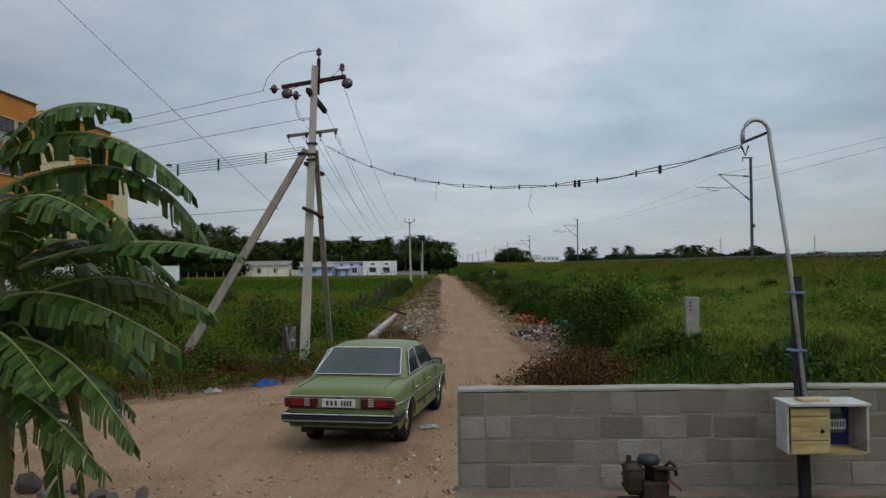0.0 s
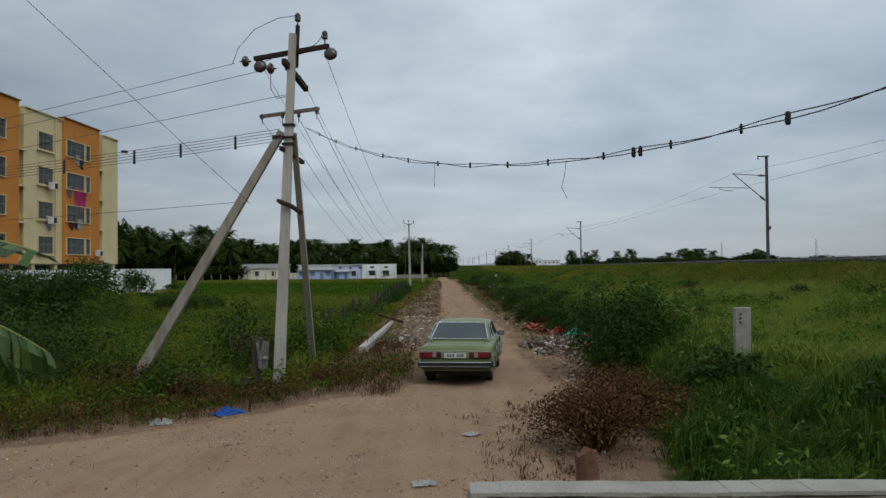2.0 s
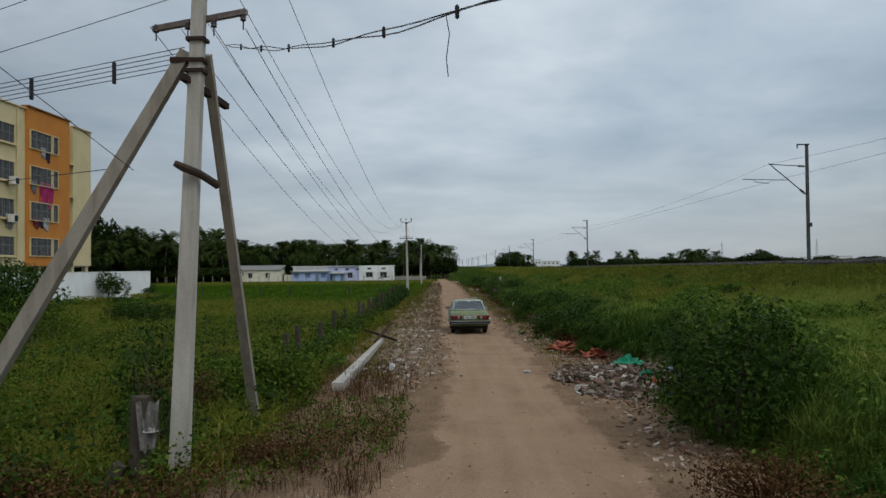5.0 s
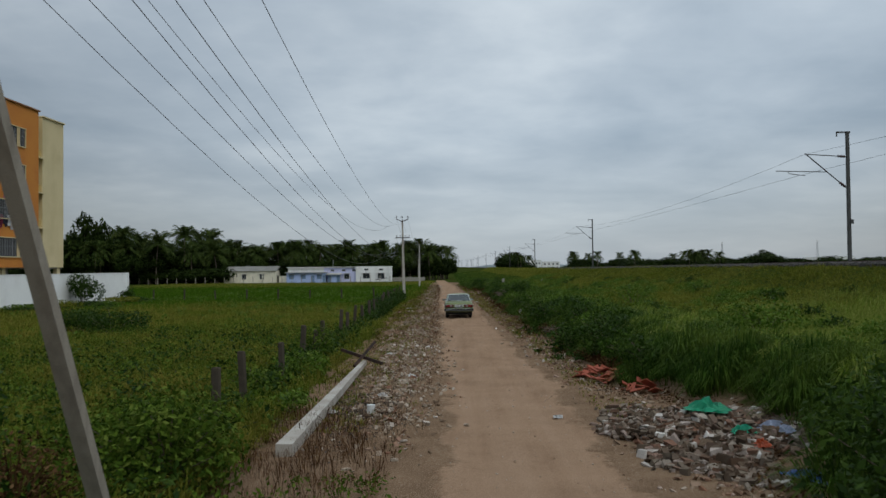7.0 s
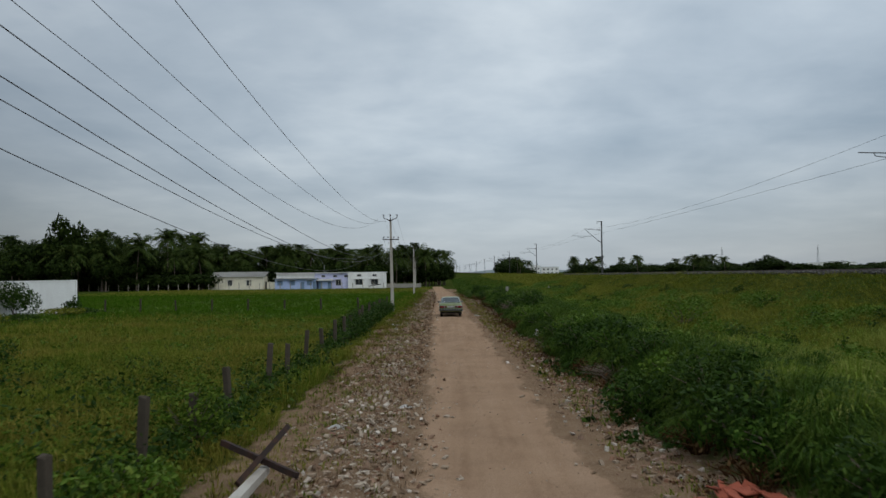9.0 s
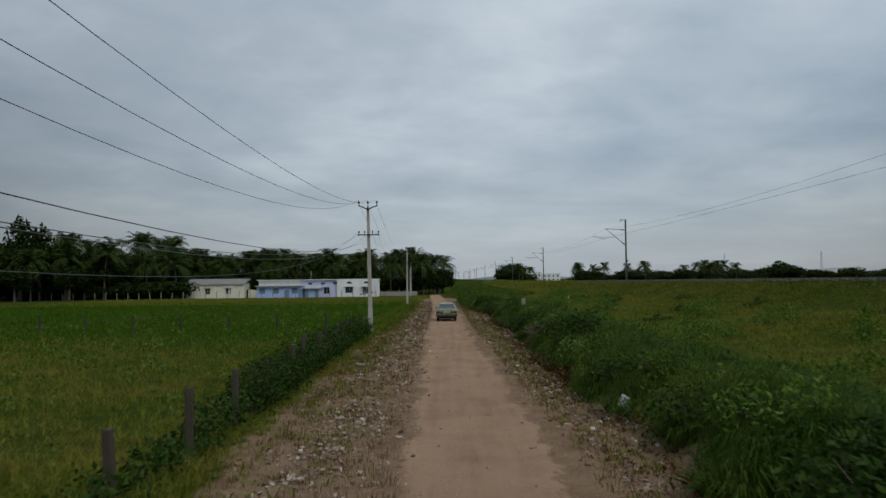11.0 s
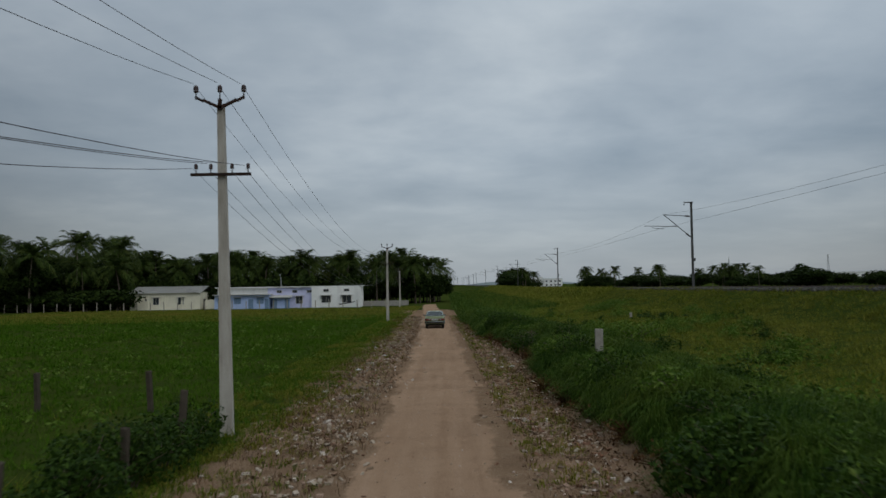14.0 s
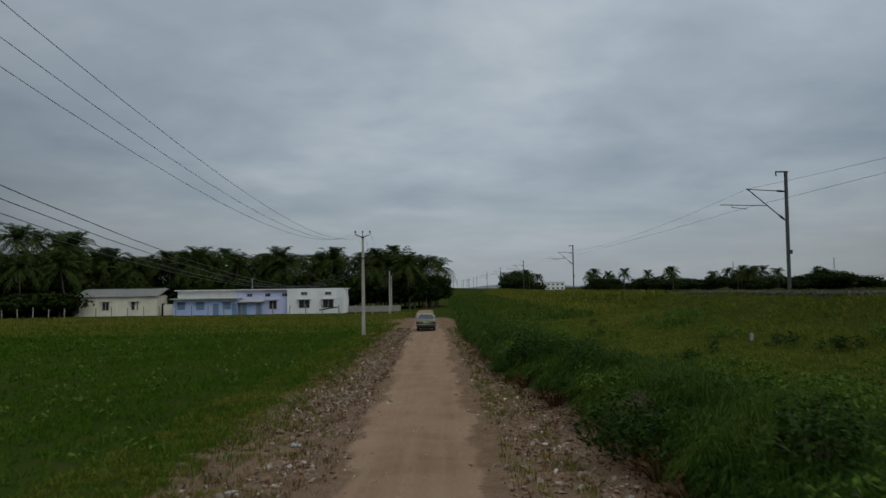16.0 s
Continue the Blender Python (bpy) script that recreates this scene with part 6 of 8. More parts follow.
# dead leaves and stalks at the foot of the bank
P = scatter(19000, 2.0, 6.6, 30, 176, lambda x, y: np.exp(-((x - bank_edge(y) + 0.45) / 0.55) ** 2) * (0.35 + 0.65 * patchy(x, y, 0.7)), 0.4)
leafy("bank_litter", P, g5.uniform(0.04, 0.26, len(P[0])), np.full(len(P[0]), 0.12), 7, 0.035, DRY, "dead brown leaves and stalks at the foot of the bank", "dead leaves")
# broad-leaved creeper sprawling down the bank
X, Y = g5.normal(4.9, 0.55, 420), g5.normal(59.6, 1.5, 420)
leafy("bank_creeper", (X, Y, land(X, Y)), np.clip(0.15 + 0.5 * (X - 4.0), 0.15, 0.95), np.full(420, 0.2), 10, 0.10, DEEP, "large-leaved dark creeper sprawling down the bank")
X, Y = g5.normal(4.8, 0.5, 260), g5.normal(49.5, 1.3, 260)
leafy("bank_creeper", (X, Y, land(X, Y)), np.clip(0.15 + 0.55 * (X - 4.2), 0.15, 1.0), np.full(260, 0.2), 10, 0.09, DEEP, "large-leaved dark creeper sprawling down the bank")


# the other side
def left_side(x, y):
    return ((y > dirt_edge(x) + 0.25 * lumps(x, y, 1.5)) & (x < np.interp(y, [20, 27, 34, 45, 100, 112, 180], [-1.5, -3.2, -3.5, -3.7, -4.2, -3.4, -4.2]) + 0.35 * lumps(x, y, 0.7))).astype(float)


P = scatter(34000, -16, -2.5, 20.5, 66, lambda x, y: left_side(x, y) * np.clip((y - dirt_edge(x) - 0.6 - 0.9 * patchy(x, y, 0.8)) / 0.8, 0, 1), 0.4)
near = np.clip((P[1] - dirt_edge(P[0])) / 2.5, 0.3, 1)
blades("scrub_grass", P, near * (0.35 + 0.5 * patchy(P[0], P[1], 0.6)) * g5.uniform(0.6, 1.2, len(P[0])), 0.006 + 0.006 * g5.random(len(P[0])), 0.95, MEADOW,
       "rough green grass behind the utility pole")
P = scatter(6500, -17, -3.0, 21.5, 62, lambda x, y: left_side(x, y) * (y > dirt_edge(x) + 1.0) * np.clip(1.5 - y / 62, 0.3, 1), 0.85)
leafy("scrub_weeds", P, 0.3 + 0.9 * mounds(P[0], P[1], 2.3), np.full(len(P[0]), 0.3), 20, 0.042, SCRUB, "leafy green weeds behind the pole")
P = scatter(520, -14, -3.0, 22.5, 60, lambda x, y: left_side(x, y) * (y > dirt_edge(x) + 1.2), 0.95)
leafy("scrub_bushes", P, 0.5 + 0.6 * patchy(P[0], P[1], 0.6), np.full(len(P[0]), 0.5), 26, 0.075, DEEP, "dark low scrub behind the pole")
P = scatter(44000, -30, -3.6, 56, 122, lambda x, y: left_side(x, y) * np.clip(1.25 + x / 34, 0.35, 1) * np.clip((104 + 14 * lumps(x, y, 0.18) - y) / 26, 0, 1), 0.4)
blades("meadow_grass", P, (0.22 + 0.32 * patchy(P[0], P[1], 0.3)) * g5.uniform(0.6, 1.2, len(P[0])), 0.006 - 0.0009 * P[0] * g5.uniform(0.6, 1.2, len(P[0])), 1.0, MEADOW,
       "green and straw-coloured meadow grass beside the lane", tris=True)
P = scatter(13000, -75, -4.0, 180, 240, lambda x, y: left_side(x, y), 0.3)
blades("meadow_grass_pale", P, (0.25 + 0.30 * patchy(P[0], P[1], 0.2)) * g5.uniform(0.6, 1.2, len(P[0])), 0.03 - 0.0008 * P[0], 1.0, MEADOW, "paler green grass of the far meadow", tris=True, spread=0.3)
P = scatter(76000, -30, -3.0, 66, 195, lambda x, y: left_side(x, y) * np.clip((y - 80 + 14 * lumps(x, y, 0.18)) / 26, 0, 1) * np.clip(1.5 - y / 220, 0.4, 1) * np.clip(1.2 + x / 26, 0.25, 1), 0.4)
blades("meadow_grass_deep", P, (0.18 + 0.30 * patchy(P[0], P[1], 0.3)) * g5.uniform(0.6, 1.2, len(P[0])), 0.007 - 0.0010 * P[0] * g5.uniform(0.6, 1.2, len(P[0])), 1.0, PADDY,
       "deep green meadow grass beside the lane", tris=True)
P = scatter(23000, -75, -24, 82, 200, lambda x, y: np.clip((y - 84 + 12 * lumps(x, y, 0.15)) / 20, 0, 1) * np.clip(1.3 - y / 300, 0.4, 1), 0.4)
blades("meadow_grass_wide", P, (0.25 + 0.30 * patchy(P[0], P[1], 0.2)) * g5.uniform(0.6, 1.2, len(P[0])), 0.02 - 0.0008 * P[0], 1.0, PADDY, "deep green grass of the wide field", tris=True, spread=0.25)
P = scatter(15000, -40, -14, 24, 112, lambda x, y: left_side(x, y) * np.clip((102 + 12 * lumps(x, y, 0.15) - y) / 20, 0, 1), 0.4)
blades("meadow_grass_far", P, (0.3 + 0.35 * patchy(P[0], P[1], 0.3)) * g5.uniform(0.6, 1.2, len(P[0])), 0.012 - 0.0007 * P[0], 1.1, MEADOW, "green and straw-coloured meadow grass", tris=True)
P = scatter(1100, -34, -5.5, 40, 190, left_side, 0.9)
leafy("meadow_weeds", P, g5.uniform(0.2, 0.6, len(P[0])), g5.uniform(0.2, 0.55, len(P[0])), 18, 0.085, WEED, "leafy weeds scattered in the meadow")
# dry growth on the verges
P = scatter(17000, -9, 0.6, 20.3, 60, lambda x, y: ((y > dirt_edge(x) - 0.2 + 0.5 * lumps(x, y, 0.9)) & (y < dirt_edge(x) + 2.6) & (x < -0.75 + 0.3 * lumps(x, y, 1.2)) | ((x > road_mid(y) - 4.6) & (x < road_mid(y) - 2.1) & (y > 25) & (y < 38))) * 0.75, 0.8)
blades("dry_verge", P, g5.uniform(0.12, 0.40, len(P[0])) * (0.6 + 1.2 * mounds(P[0], P[1], 1.1)), 0.003 + 0.004 * g5.random(len(P[0])), 1.0, DRY, "reddish dry weeds along the dirt edge", "dry grass")
P = scatter(5200, -8.5, -0.6, 21.0, 37, lambda x, y: (y > dirt_edge(x) + 0.25) * (x < road_mid(y) - 2.0) * (y < dirt_edge(x) + 7) * (0.25 + 0.75 * mounds(x, y, 1.5)), 0.6)
leafy("verge_weeds", P, 0.08 + 0.34 * mounds(P[0], P[1], 1.5), np.full(len(P[0]), 0.2), 10, 0.035, SCRUB, "low green weeds among the dry stalks")
P = scatter(3600, -9.5, -0.7, 20.4, 33, lambda x, y: ((y > dirt_edge(x) + 0.1) & (y < dirt_edge(x) + 3.0) & (x < road_mid(y) - 2.1)) * 1.0, 0.8)
leafy("dry_weeds", P, 0.2 + 0.55 * mounds(P[0], P[1], 1.2), np.full(len(P[0]), 0.25), 14, 0.028, DRY, "withered reddish weeds along the dirt edge", "dry weeds")
P = scatter(60000, -6, 5, 34, 185, lambda x, y: np.where(x < road_mid(y), (np.abs(x - road_mid(y) + 3.0) < 1.5) * 0.6, (np.abs(x - road_mid(y) - 2.6) < 0.8) * 0.4) * (mounds(x, y, 1.4) > 0.3) * np.clip((y - 46) / 10, 0.25, 1), 0.6)
blades("verge_stalks", P, g5.uniform(0.06, 0.32, len(P[0])), 0.003 + 0.003 * g5.random(len(P[0])), 1.2, DRY, "sparse brown stalks on the rubble verges", "dry grass")
P = scatter(120000, -7, 4.4, 36, 185, lambda x, y: np.where(x < road_mid(y), np.clip((road_mid(y) - 1.7 - x) / 3.2, 0, 1), (x > road_mid(y) + 1.9) * (x < road_mid(y) + 3.4) * 0.5) * (mounds(x, y, 1.3) > 0.45) * np.interp(y, [60, 90, 110, 150], [0.5, 1, 1, 0.6]), 0.3)
blades("verge_grass", P, g5.uniform(0.05, 0.24, len(P[0])), 0.006 + 0.006 * g5.random(len(P[0])), 0.9, MEADOW, "short green tufts on the rubble verge")
P = scatter(3000, -3, 3.2, 13.0, 24, lambda x, y: np.exp(-((x - 1.3 - 0.05 * (y - 13)) / 0.8) ** 2) * 0.9, 0.8)
blades("straw", P, g5.uniform(0.05, 0.22, len(P[0])), 0.004 + 0.005 * g5.random(len(P[0])), 1.0, DRY, "trampled straw and weeds at the lane corner", "dry grass")
P = scatter(2600, 1.2, 9, 12.1, 14.2, lambda x, y: np.ones_like(x), 0.5)
leafy("wall_weeds", P, g5.uniform(0.25, 0.75, len(P[0])), np.full(len(P[0]), 0.22), 10, 0.06, WEED, "weeds growing behind the block wall")


P = scatter(5200, -5.6, -4.0, 33, 104, lambda x, y: np.exp(-((x + 4.4 + 0.016 * (y - 40)) / 0.4) ** 2) * (0.35 + 0.65 * mounds(x, y, 2.6)), 0.6)
leafy("fence_creeper", P, 0.25 + 0.85 * mounds(P[0], P[1], 2.6), np.full(len(P[0]), 0.25), 10, 0.07, DEEP, "dark creeper and weeds grown over the fence line")
P = scatter(700, -7, 3, 14.5, 24, lambda x, y: (y < dirt_edge(np.minimum(x, 0.1)) - 0.3) * 0.8, 0.9)
blades("twigs", P, g5.uniform(0.06, 0.22, len(P[0])), 0.004 + 0.004 * g5.random(len(P[0])), 2.0, DRY, "dry twigs and straw lying on the dirt", "twigs", tris=True, tuft=3)


# ---- bushes ----
def bush(name, x, y, r, h, n, size, material, label, stems=14, stem_mat=None, hollow=0.55):
    z = at_land(x, y)
    rnd = np.random.default_rng(int(abs(x * 100 + y * 10)))
    e = empty(name, x, y, z)
    bm = bmesh.new()
    V = []
    for k in range(stems):
        a, q = k * 2.4, rnd.uniform(0.3, 0.95)
        tip = (math.cos(a) * r * q, math.sin(a) * r * q, h * rnd.uniform(0.55, 1.0) * (1.1 - 0.5 * q))
        tube(bm, [(0.1 * math.cos(a), 0.1 * math.sin(a), -0.1), (tip[0] * 0.45, tip[1] * 0.45, tip[2] * 0.65), tip], [0.022, 0.014, 0.005], 4)
        V.append(leaf_cloud(np.array(tip) * 0.85, np.array([0.42 * r, 0.42 * r, 0.34 * h]), n // stems, size, rnd, hollow=hollow))
    part("branchwork", bm, stem_mat or BARK, e, "thin brown stems")
    V = np.concatenate(V)
    V[:, 2] = np.maximum(V[:, 2], 0.02)
    f = soup("foliage", V, quads(V), material)
    f.parent = e
    return tagged(e, label, "bush")


bush("bush", 4.5, 28.1, 1.35, 2.2, 6500, 0.05, DEEP, "round dark green bush at the lane edge", 20)
bush("bush", 5.6, 29.3, 1.2, 1.7, 1600, 0.06, WEED, "loose green bush behind the round one", 14)
bush("dry_bush", 2.45, 19.8, 1.15, 1.05, 7500, 0.026, DRY, "withered brown bush with bare twigs", 60, DRY, 0.1)
bush("dry_bush", 3.3, 21.6, 1.3, 1.0, 6000, 0.026, DRY, "withered brown bush with bare twigs", 46, DRY, 0.1)
bush("dry_bush", 3.6, 24.2, 1.0, 0.8, 3200, 0.026, DRY, "withered brown bush with bare twigs", 36, DRY, 0.1)
bush("bush", -9.3, 25.6, 2.0, 2.3, 3600, 0.05, DEEP, "spreading feathery dark green shrub", 18)
bush("bush", -19.8, 49.0, 3.2, 3.6, 14000, 0.085, DEEP, "large feathery dark green shrub in the meadow", 26)
bush("bush", -16.8, 47.0, 1.9, 2.3, 3600, 0.06, SCRUB, "feathery green shrub in the meadow", 18)
bush("bush", -24.0, 52.0, 3.0, 3.0, 10000, 0.085, DEEP, "large feathery dark green shrub in the meadow", 20)
bush("dry_bush", -7.2, 25.5, 1.3, 0.95, 2600, 0.03, DRY, "tangle of dark dead weeds at the strut foot", 46, DRY, 0.2)
bush("dry_bush", -5.5, 24.9, 1.0, 0.7, 1800, 0.028, DRY, "tangle of dark dead weeds by the dirt edge", 40, DRY, 0.2)
bush("dry_bush", -2.6, 26.9, 0.8, 0.5, 1200, 0.026, DRY, "low dead weeds beside the pole foot", 34, DRY, 0.2)
bush("bush", -11.2, 27.8, 2.2, 2.2, 2000, 0.07, DEEP, "spreading feathery dark green shrub", 16)
bush("bush", -3.95, 32.3, 1.0, 1.5, 4200, 0.05, SCRUB, "bright green creeper-covered bush", 16)
bush("dry_bush", -5.3, 30.8, 0.9, 1.3, 1100, 0.035, DRY, "tangled dark brown dead creeper bush", 40, DRY, 0.2)
bush("bush", -4.9, 33.4, 1.1, 1.2, 3000, 0.05, SCRUB, "bright green creeper-covered bush", 14)
bush("bush", -3.5, 38.4, 0.6, 0.5, 900, 0.045, WEED, "bright green weed beside the fallen pole", 12)
bush("bush", -4.2, 43.6, 0.85, 0.95, 1600, 0.05, WEED, "bright green creeper on the fence line", 14)
bush("bush", -4.5, 47.5, 0.7, 1.3, 1500, 0.045, SCRUB, "creeper climbing a stone fence post", 14)
bush("bush", -5.0, 41.0, 0.8, 0.8, 1400, 0.045, SCRUB, "leafy weeds behind the fence", 12)
bush("bush", -4.6, 27.5, 0.8, 1.2, 900, 0.055, DEEP, "dark twiggy bush behind the pole", 14)
bush("bush", -6.2, 31.0, 0.75, 2.3, 700, 0.06, DEEP, "slender leafy sapling in the scrub", 10)
bush("bush", -7.6, 27.0, 1.1, 1.3, 2000, 0.045, SCRUB, "bright green leafy bush in the scrub", 14)
bush("bush", -6.0, 24.9, 0.9, 0.95, 900, 0.05, DEEP, "dark twiggy bush by the dirt edge", 16)
bush("bush", -16.5, 60.0, 1.8, 1.6, 2600, 0.07, DEEP, "dark green bush in the meadow", 12)
bush("bush", -19.5, 63.0, 1.6, 1.3, 2200, 0.07, DEEP, "dark green bush in the meadow", 12)
bush("bush", -36.9, 101.0, 2.0, 3.0, 2200, 0.12, DEEP, "dark bush against the white wall", 12)
for k in range(13):
    bush("bush", -34.6 - 0.11 * 3.4 * k + 0.6 * math.sin(k * 2.3), 108.0 - 3.4 * k, 2.0, 0.6 + 0.25 * math.sin(k * 1.9), 700, 0.11, (DEEP, OLIVE, WEED)[k % 3], "low scrub in front of the white wall", 10)
bush("bush", -35.2, 108.0, 0.9, 1.7, 700, 0.12, DEEP, "small dark bush before the white wall", 8)
for x, y, r, h in ((4.6, 50.5, 1.1, 1.1), (4.7, 60.5, 1.0, 1.1), (4.9, 46.0, 1.0, 1.3), (5.2, 83.0, 1.2, 1.4), (4.6, 96.5, 1.0, 1.3), (4.4, 124.0, 1.1, 1.3), (4.2, 140.0, 1.2, 1.3), (9.5, 46.0, 1.2, 1.3), (11.0, 70.0, 1.4, 1.4), (9.0, 121.0, 1.3, 1.2)):
    bush("bush", x, y, r, h, 1500, 0.065, WEED if x > 8 else DEEP, "leafy green bush on the grass bank", 10)
for x, y, r, h in ((5.3, 22.2, 0.8, 1.0), (6.4, 18.2, 0.9, 1.05)):
    bush("bush", x, y, r, h, 900, 0.075, DEEP, "dark broad-leaved bush in the tall grass", 12)
gb = np.random.default_rng(31)
for k in range(34):
    y = 41 + k * 3.3 + gb.uniform(-1.2, 1.2)
    x = float(bank_edge(y)) + gb.uniform(0.35, 1.3)
    bush("bush", x, y, gb.uniform(0.7, 1.2), gb.uniform(0.7, 1.15), 900, 0.055, (DEEP, LUSH, DEEP, WEED)[k % 4], ("dark green bush overhanging the verge", "grassy green bush overhanging the verge", "dark green bush overhanging the verge", "pale green bush overhanging the verge")[k % 4], 10)
for k in range(25):
    y = 73.0 + k * 1.28
    bush("hedge_bush", -4.95 - 0.016 * (y - 73) + 0.2 * math.sin(k * 2.1), y, 0.8, 1.25 + 0.2 * math.sin(k * 1.3), 1100, 0.055, DEEP, "dark creeper hedge along the fence", 8)
for y in (44.5, 47.0, 53.5, 57.5, 64.0, 68.5, 76.5, 78.5, 81.0, 83.5, 90.0, 99.5, 102.5, 106.0, 109.0, 112.0, 117.5, 120.5, 122.5, 124.5, 126.5, 128.0, 132.0, 137.0):
    bush("dry_bush", float(bank_edge(y)) - 0.15, y, 0.8, 0.6, 160, 0.05, DRY, "tangle of bare brown twigs at the bank foot", 34, DRY, 0.2)
for x, y, r, h in ((4.9, 89.5, 1.5, 0.95), (4.7, 92.0, 1.2, 0.8), (5.3, 125.5, 1.3, 0.7), (4.9, 56.0, 1.2, 0.6)):
    bush("dry_bush", x, y, r, h, 260, 0.04, DRY, "sprawling heap of bare grey-brown brushwood", 90, BARK, 0.2)


# ---- banana plants ----
BANANA = mat("banana_leaf", (0.05, 0.10, 0.02), 0.45, (0.035, 0.07, 0.015), 3, 0.0, spec=0.2,
             island=[(0.018, 0.044, 0.006), (0.034, 0.072, 0.010), (0.052, 0.100, 0.014), (0.090, 0.140, 0.024)], thin_light=0.25)
RIB = mat("banana_rib", (0.20, 0.22, 0.07), 0.5, (0.14, 0.16, 0.05), 4, 0.0)


def banana_leaf(parent, a, b, c, width, seed, torn=0.85):
    rnd = np.random.default_rng(seed)
    a, b, c = (np.array(v, float) for v in (a, b, c))
    n = 46
    t = np.linspace(0, 1, n)[:, None]
    mid = (1 - t) ** 2 * a + 2 * t * (1 - t) * (2 * b - 0.5 * a - 0.5 * c) + t ** 2 * c
    leaf = part("leaf", tube(bmesh.new(), [tuple(p) for p in mid], list(np.linspace(0.022, 0.005, n)), 5), RIB, parent, "long leaf with a pale midrib", True)
    V = []
    for s in (-1, 1):
        left, drop, reach = 0, 0.0, 1.0
        for i in range(2, n - 1):
            if left == 0:
                left = int(rnd.integers(1, 5))
                drop = (0.85 + 0.35 * math.sin(i * 0.3 + seed * 1.7 + s) + rnd.uniform(-0.35, 0.35)) * torn
                reach = rnd.uniform(0.75, 1.1)
            left -= 1
            d = mid[i + 1] - mid[i]
            side = np.cross(d, [0, 0, 1.0])
            side /= np.linalg.norm(side) + 1e-9
            w = 1.12 * width * reach * math.sin(math.pi * min(0.97, 0.10 + 0.86 * i / n)) ** 0.6
            gap = 1.03 if left else rnd.uniform(0.6, 0.95)
            q0, q1 = mid[i], mid[i] + d * gap
            e1 = side * s * w * 0.5 * math.cos(drop * 0.5) + np.array([0, 0, -w * 0.5 * math.sin(drop * 0.5)])
            e2 = e1 + side * s * w * 0.5 * math.cos(drop * 1.3) + np.array([0, 0, -w * 0.55 * math.sin(drop * 1.3)])
            sk = d * 0.5
            V += [q0, q1, q1 + e1 + sk, q0 + e1 + sk, q0 + e1 + sk, q1 + e1 + sk, q1 + e2 + sk * 1.6 - d * (0 if left else 0.25), q0 + e2 + sk * 1.6]
    V = np.array(V)
    bl = soup("blade", V, quads(V), BANANA)
    bl.parent = leaf
    return leaf


def banana(x, y, h, leaves, seed, label):
    z = at_land(x, y)
    e = empty("banana_plant", x, y, z)
    part("stem", tube(bmesh.new(), [(0, 0, -0.1), (0.02, 0, h * 0.5), (-0.03, 0.0, h)], [0.13, 0.11, 0.07], 10), mat("banana_stem", (0.12, 0.13, 0.05), 0.6, (0.09, 0.06, 0.03), 5, 0.1, stretch=(2, 2, 0.3)), e, "smooth fleshy green stem", True)
    for k, (a, b, c, w) in enumerate(leaves):
        o = np.array([x, y, z])
        banana_leaf(e, np.array(a) - o, np.array(b) - o, np.array(c) - o, w, seed + k, 0.3 if k == 3 else 0.95)
    for k in range(5):
        a = k * 1.3 + 2.0
        banana_leaf(e, (0, 0, 2.3), (0.5 * math.cos(a), 0.5 * math.sin(a), 2.2), (0.8 * math.cos(a), 0.8 * math.sin(a), 0.7), 0.2, seed + 40 + k, 1.2)
    return tagged(e, label, "banana plant", "banana plants")


banana(-3.72, 11.0, 3.8, [
    ((-3.74, 11.0, 3.75), (-3.25, 11.05, 4.24), (-2.58, 11.1, 4.25), 0.30),
    ((-3.74, 11.0, 3.75), (-2.85, 11.0, 4.02), (-1.97, 11.0, 3.48), 0.32),
    ((-3.74, 11.0, 3.5), (-2.65, 11.1, 3.72), (-1.90, 11.2, 3.05), 0.33),
    ((-3.45, 10.9, 2.85), (-2.4, 10.8, 3.06), (-1.50, 10.8, 2.93), 0.36),
    ((-3.75, 11.0, 2.5), (-2.95, 10.7, 2.62), (-1.98, 10.7, 2.15), 0.34),
    ((-3.72, 11.0, 2.2), (-2.95, 10.6, 2.15), (-2.28, 10.5, 1.42), 0.30),
    ((-3.72, 11.0, 1.9), (-3.1, 10.6, 1.72), (-2.52, 10.5, 1.18), 0.27),
    ((-3.75, 11.0, 2.7), (-3.3, 11.4, 3.35), (-2.45, 11.9, 2.72), 0.30),
    ((-3.75, 11.0, 2.7), (-4.5, 11.3, 4.1), (-5.3, 11.5, 3.6), 0.32),
    ((-3.75, 11.0, 2.6), (-4.4, 10.2, 3.4), (-5.2, 9.4, 2.6), 0.32),
    ((-3.75, 11.0, 2.6), (-4.2, 12.0, 3.3), (-4.4, 13.0, 2.5), 0.32),
    ((-3.75, 11.0, 2.7), (-3.2, 12.0, 3.1), (-2.7, 12.8, 2.2), 0.30),
    ((-3.75, 11.0, 2.4), (-3.0, 11.7, 2.75), (-2.15, 12.2, 2.35), 0.32),
    ((-3.75, 11.0, 2.3), (-3.2, 11.2, 2.45), (-2.45, 11.3, 1.85), 0.32),
    ((-3.75, 11.0, 2.0), (-3.3, 11.3, 2.05), (-2.7, 11.5, 1.5), 0.30),
    ((-3.74, 11.0, 3.4), (-2.9, 10.9, 3.48), (-2.36, 10.8, 3.0), 0.30),
    ((-3.75, 11.0, 2.75), (-3.2, 10.5, 3.4), (-2.4, 10.1, 3.2), 0.30),
    ((-3.75, 11.0, 2.2), (-3.4, 10.6, 2.3), (-2.8, 10.2, 1.9), 0.30)], 100, "tall banana plant with torn drooping leaves")
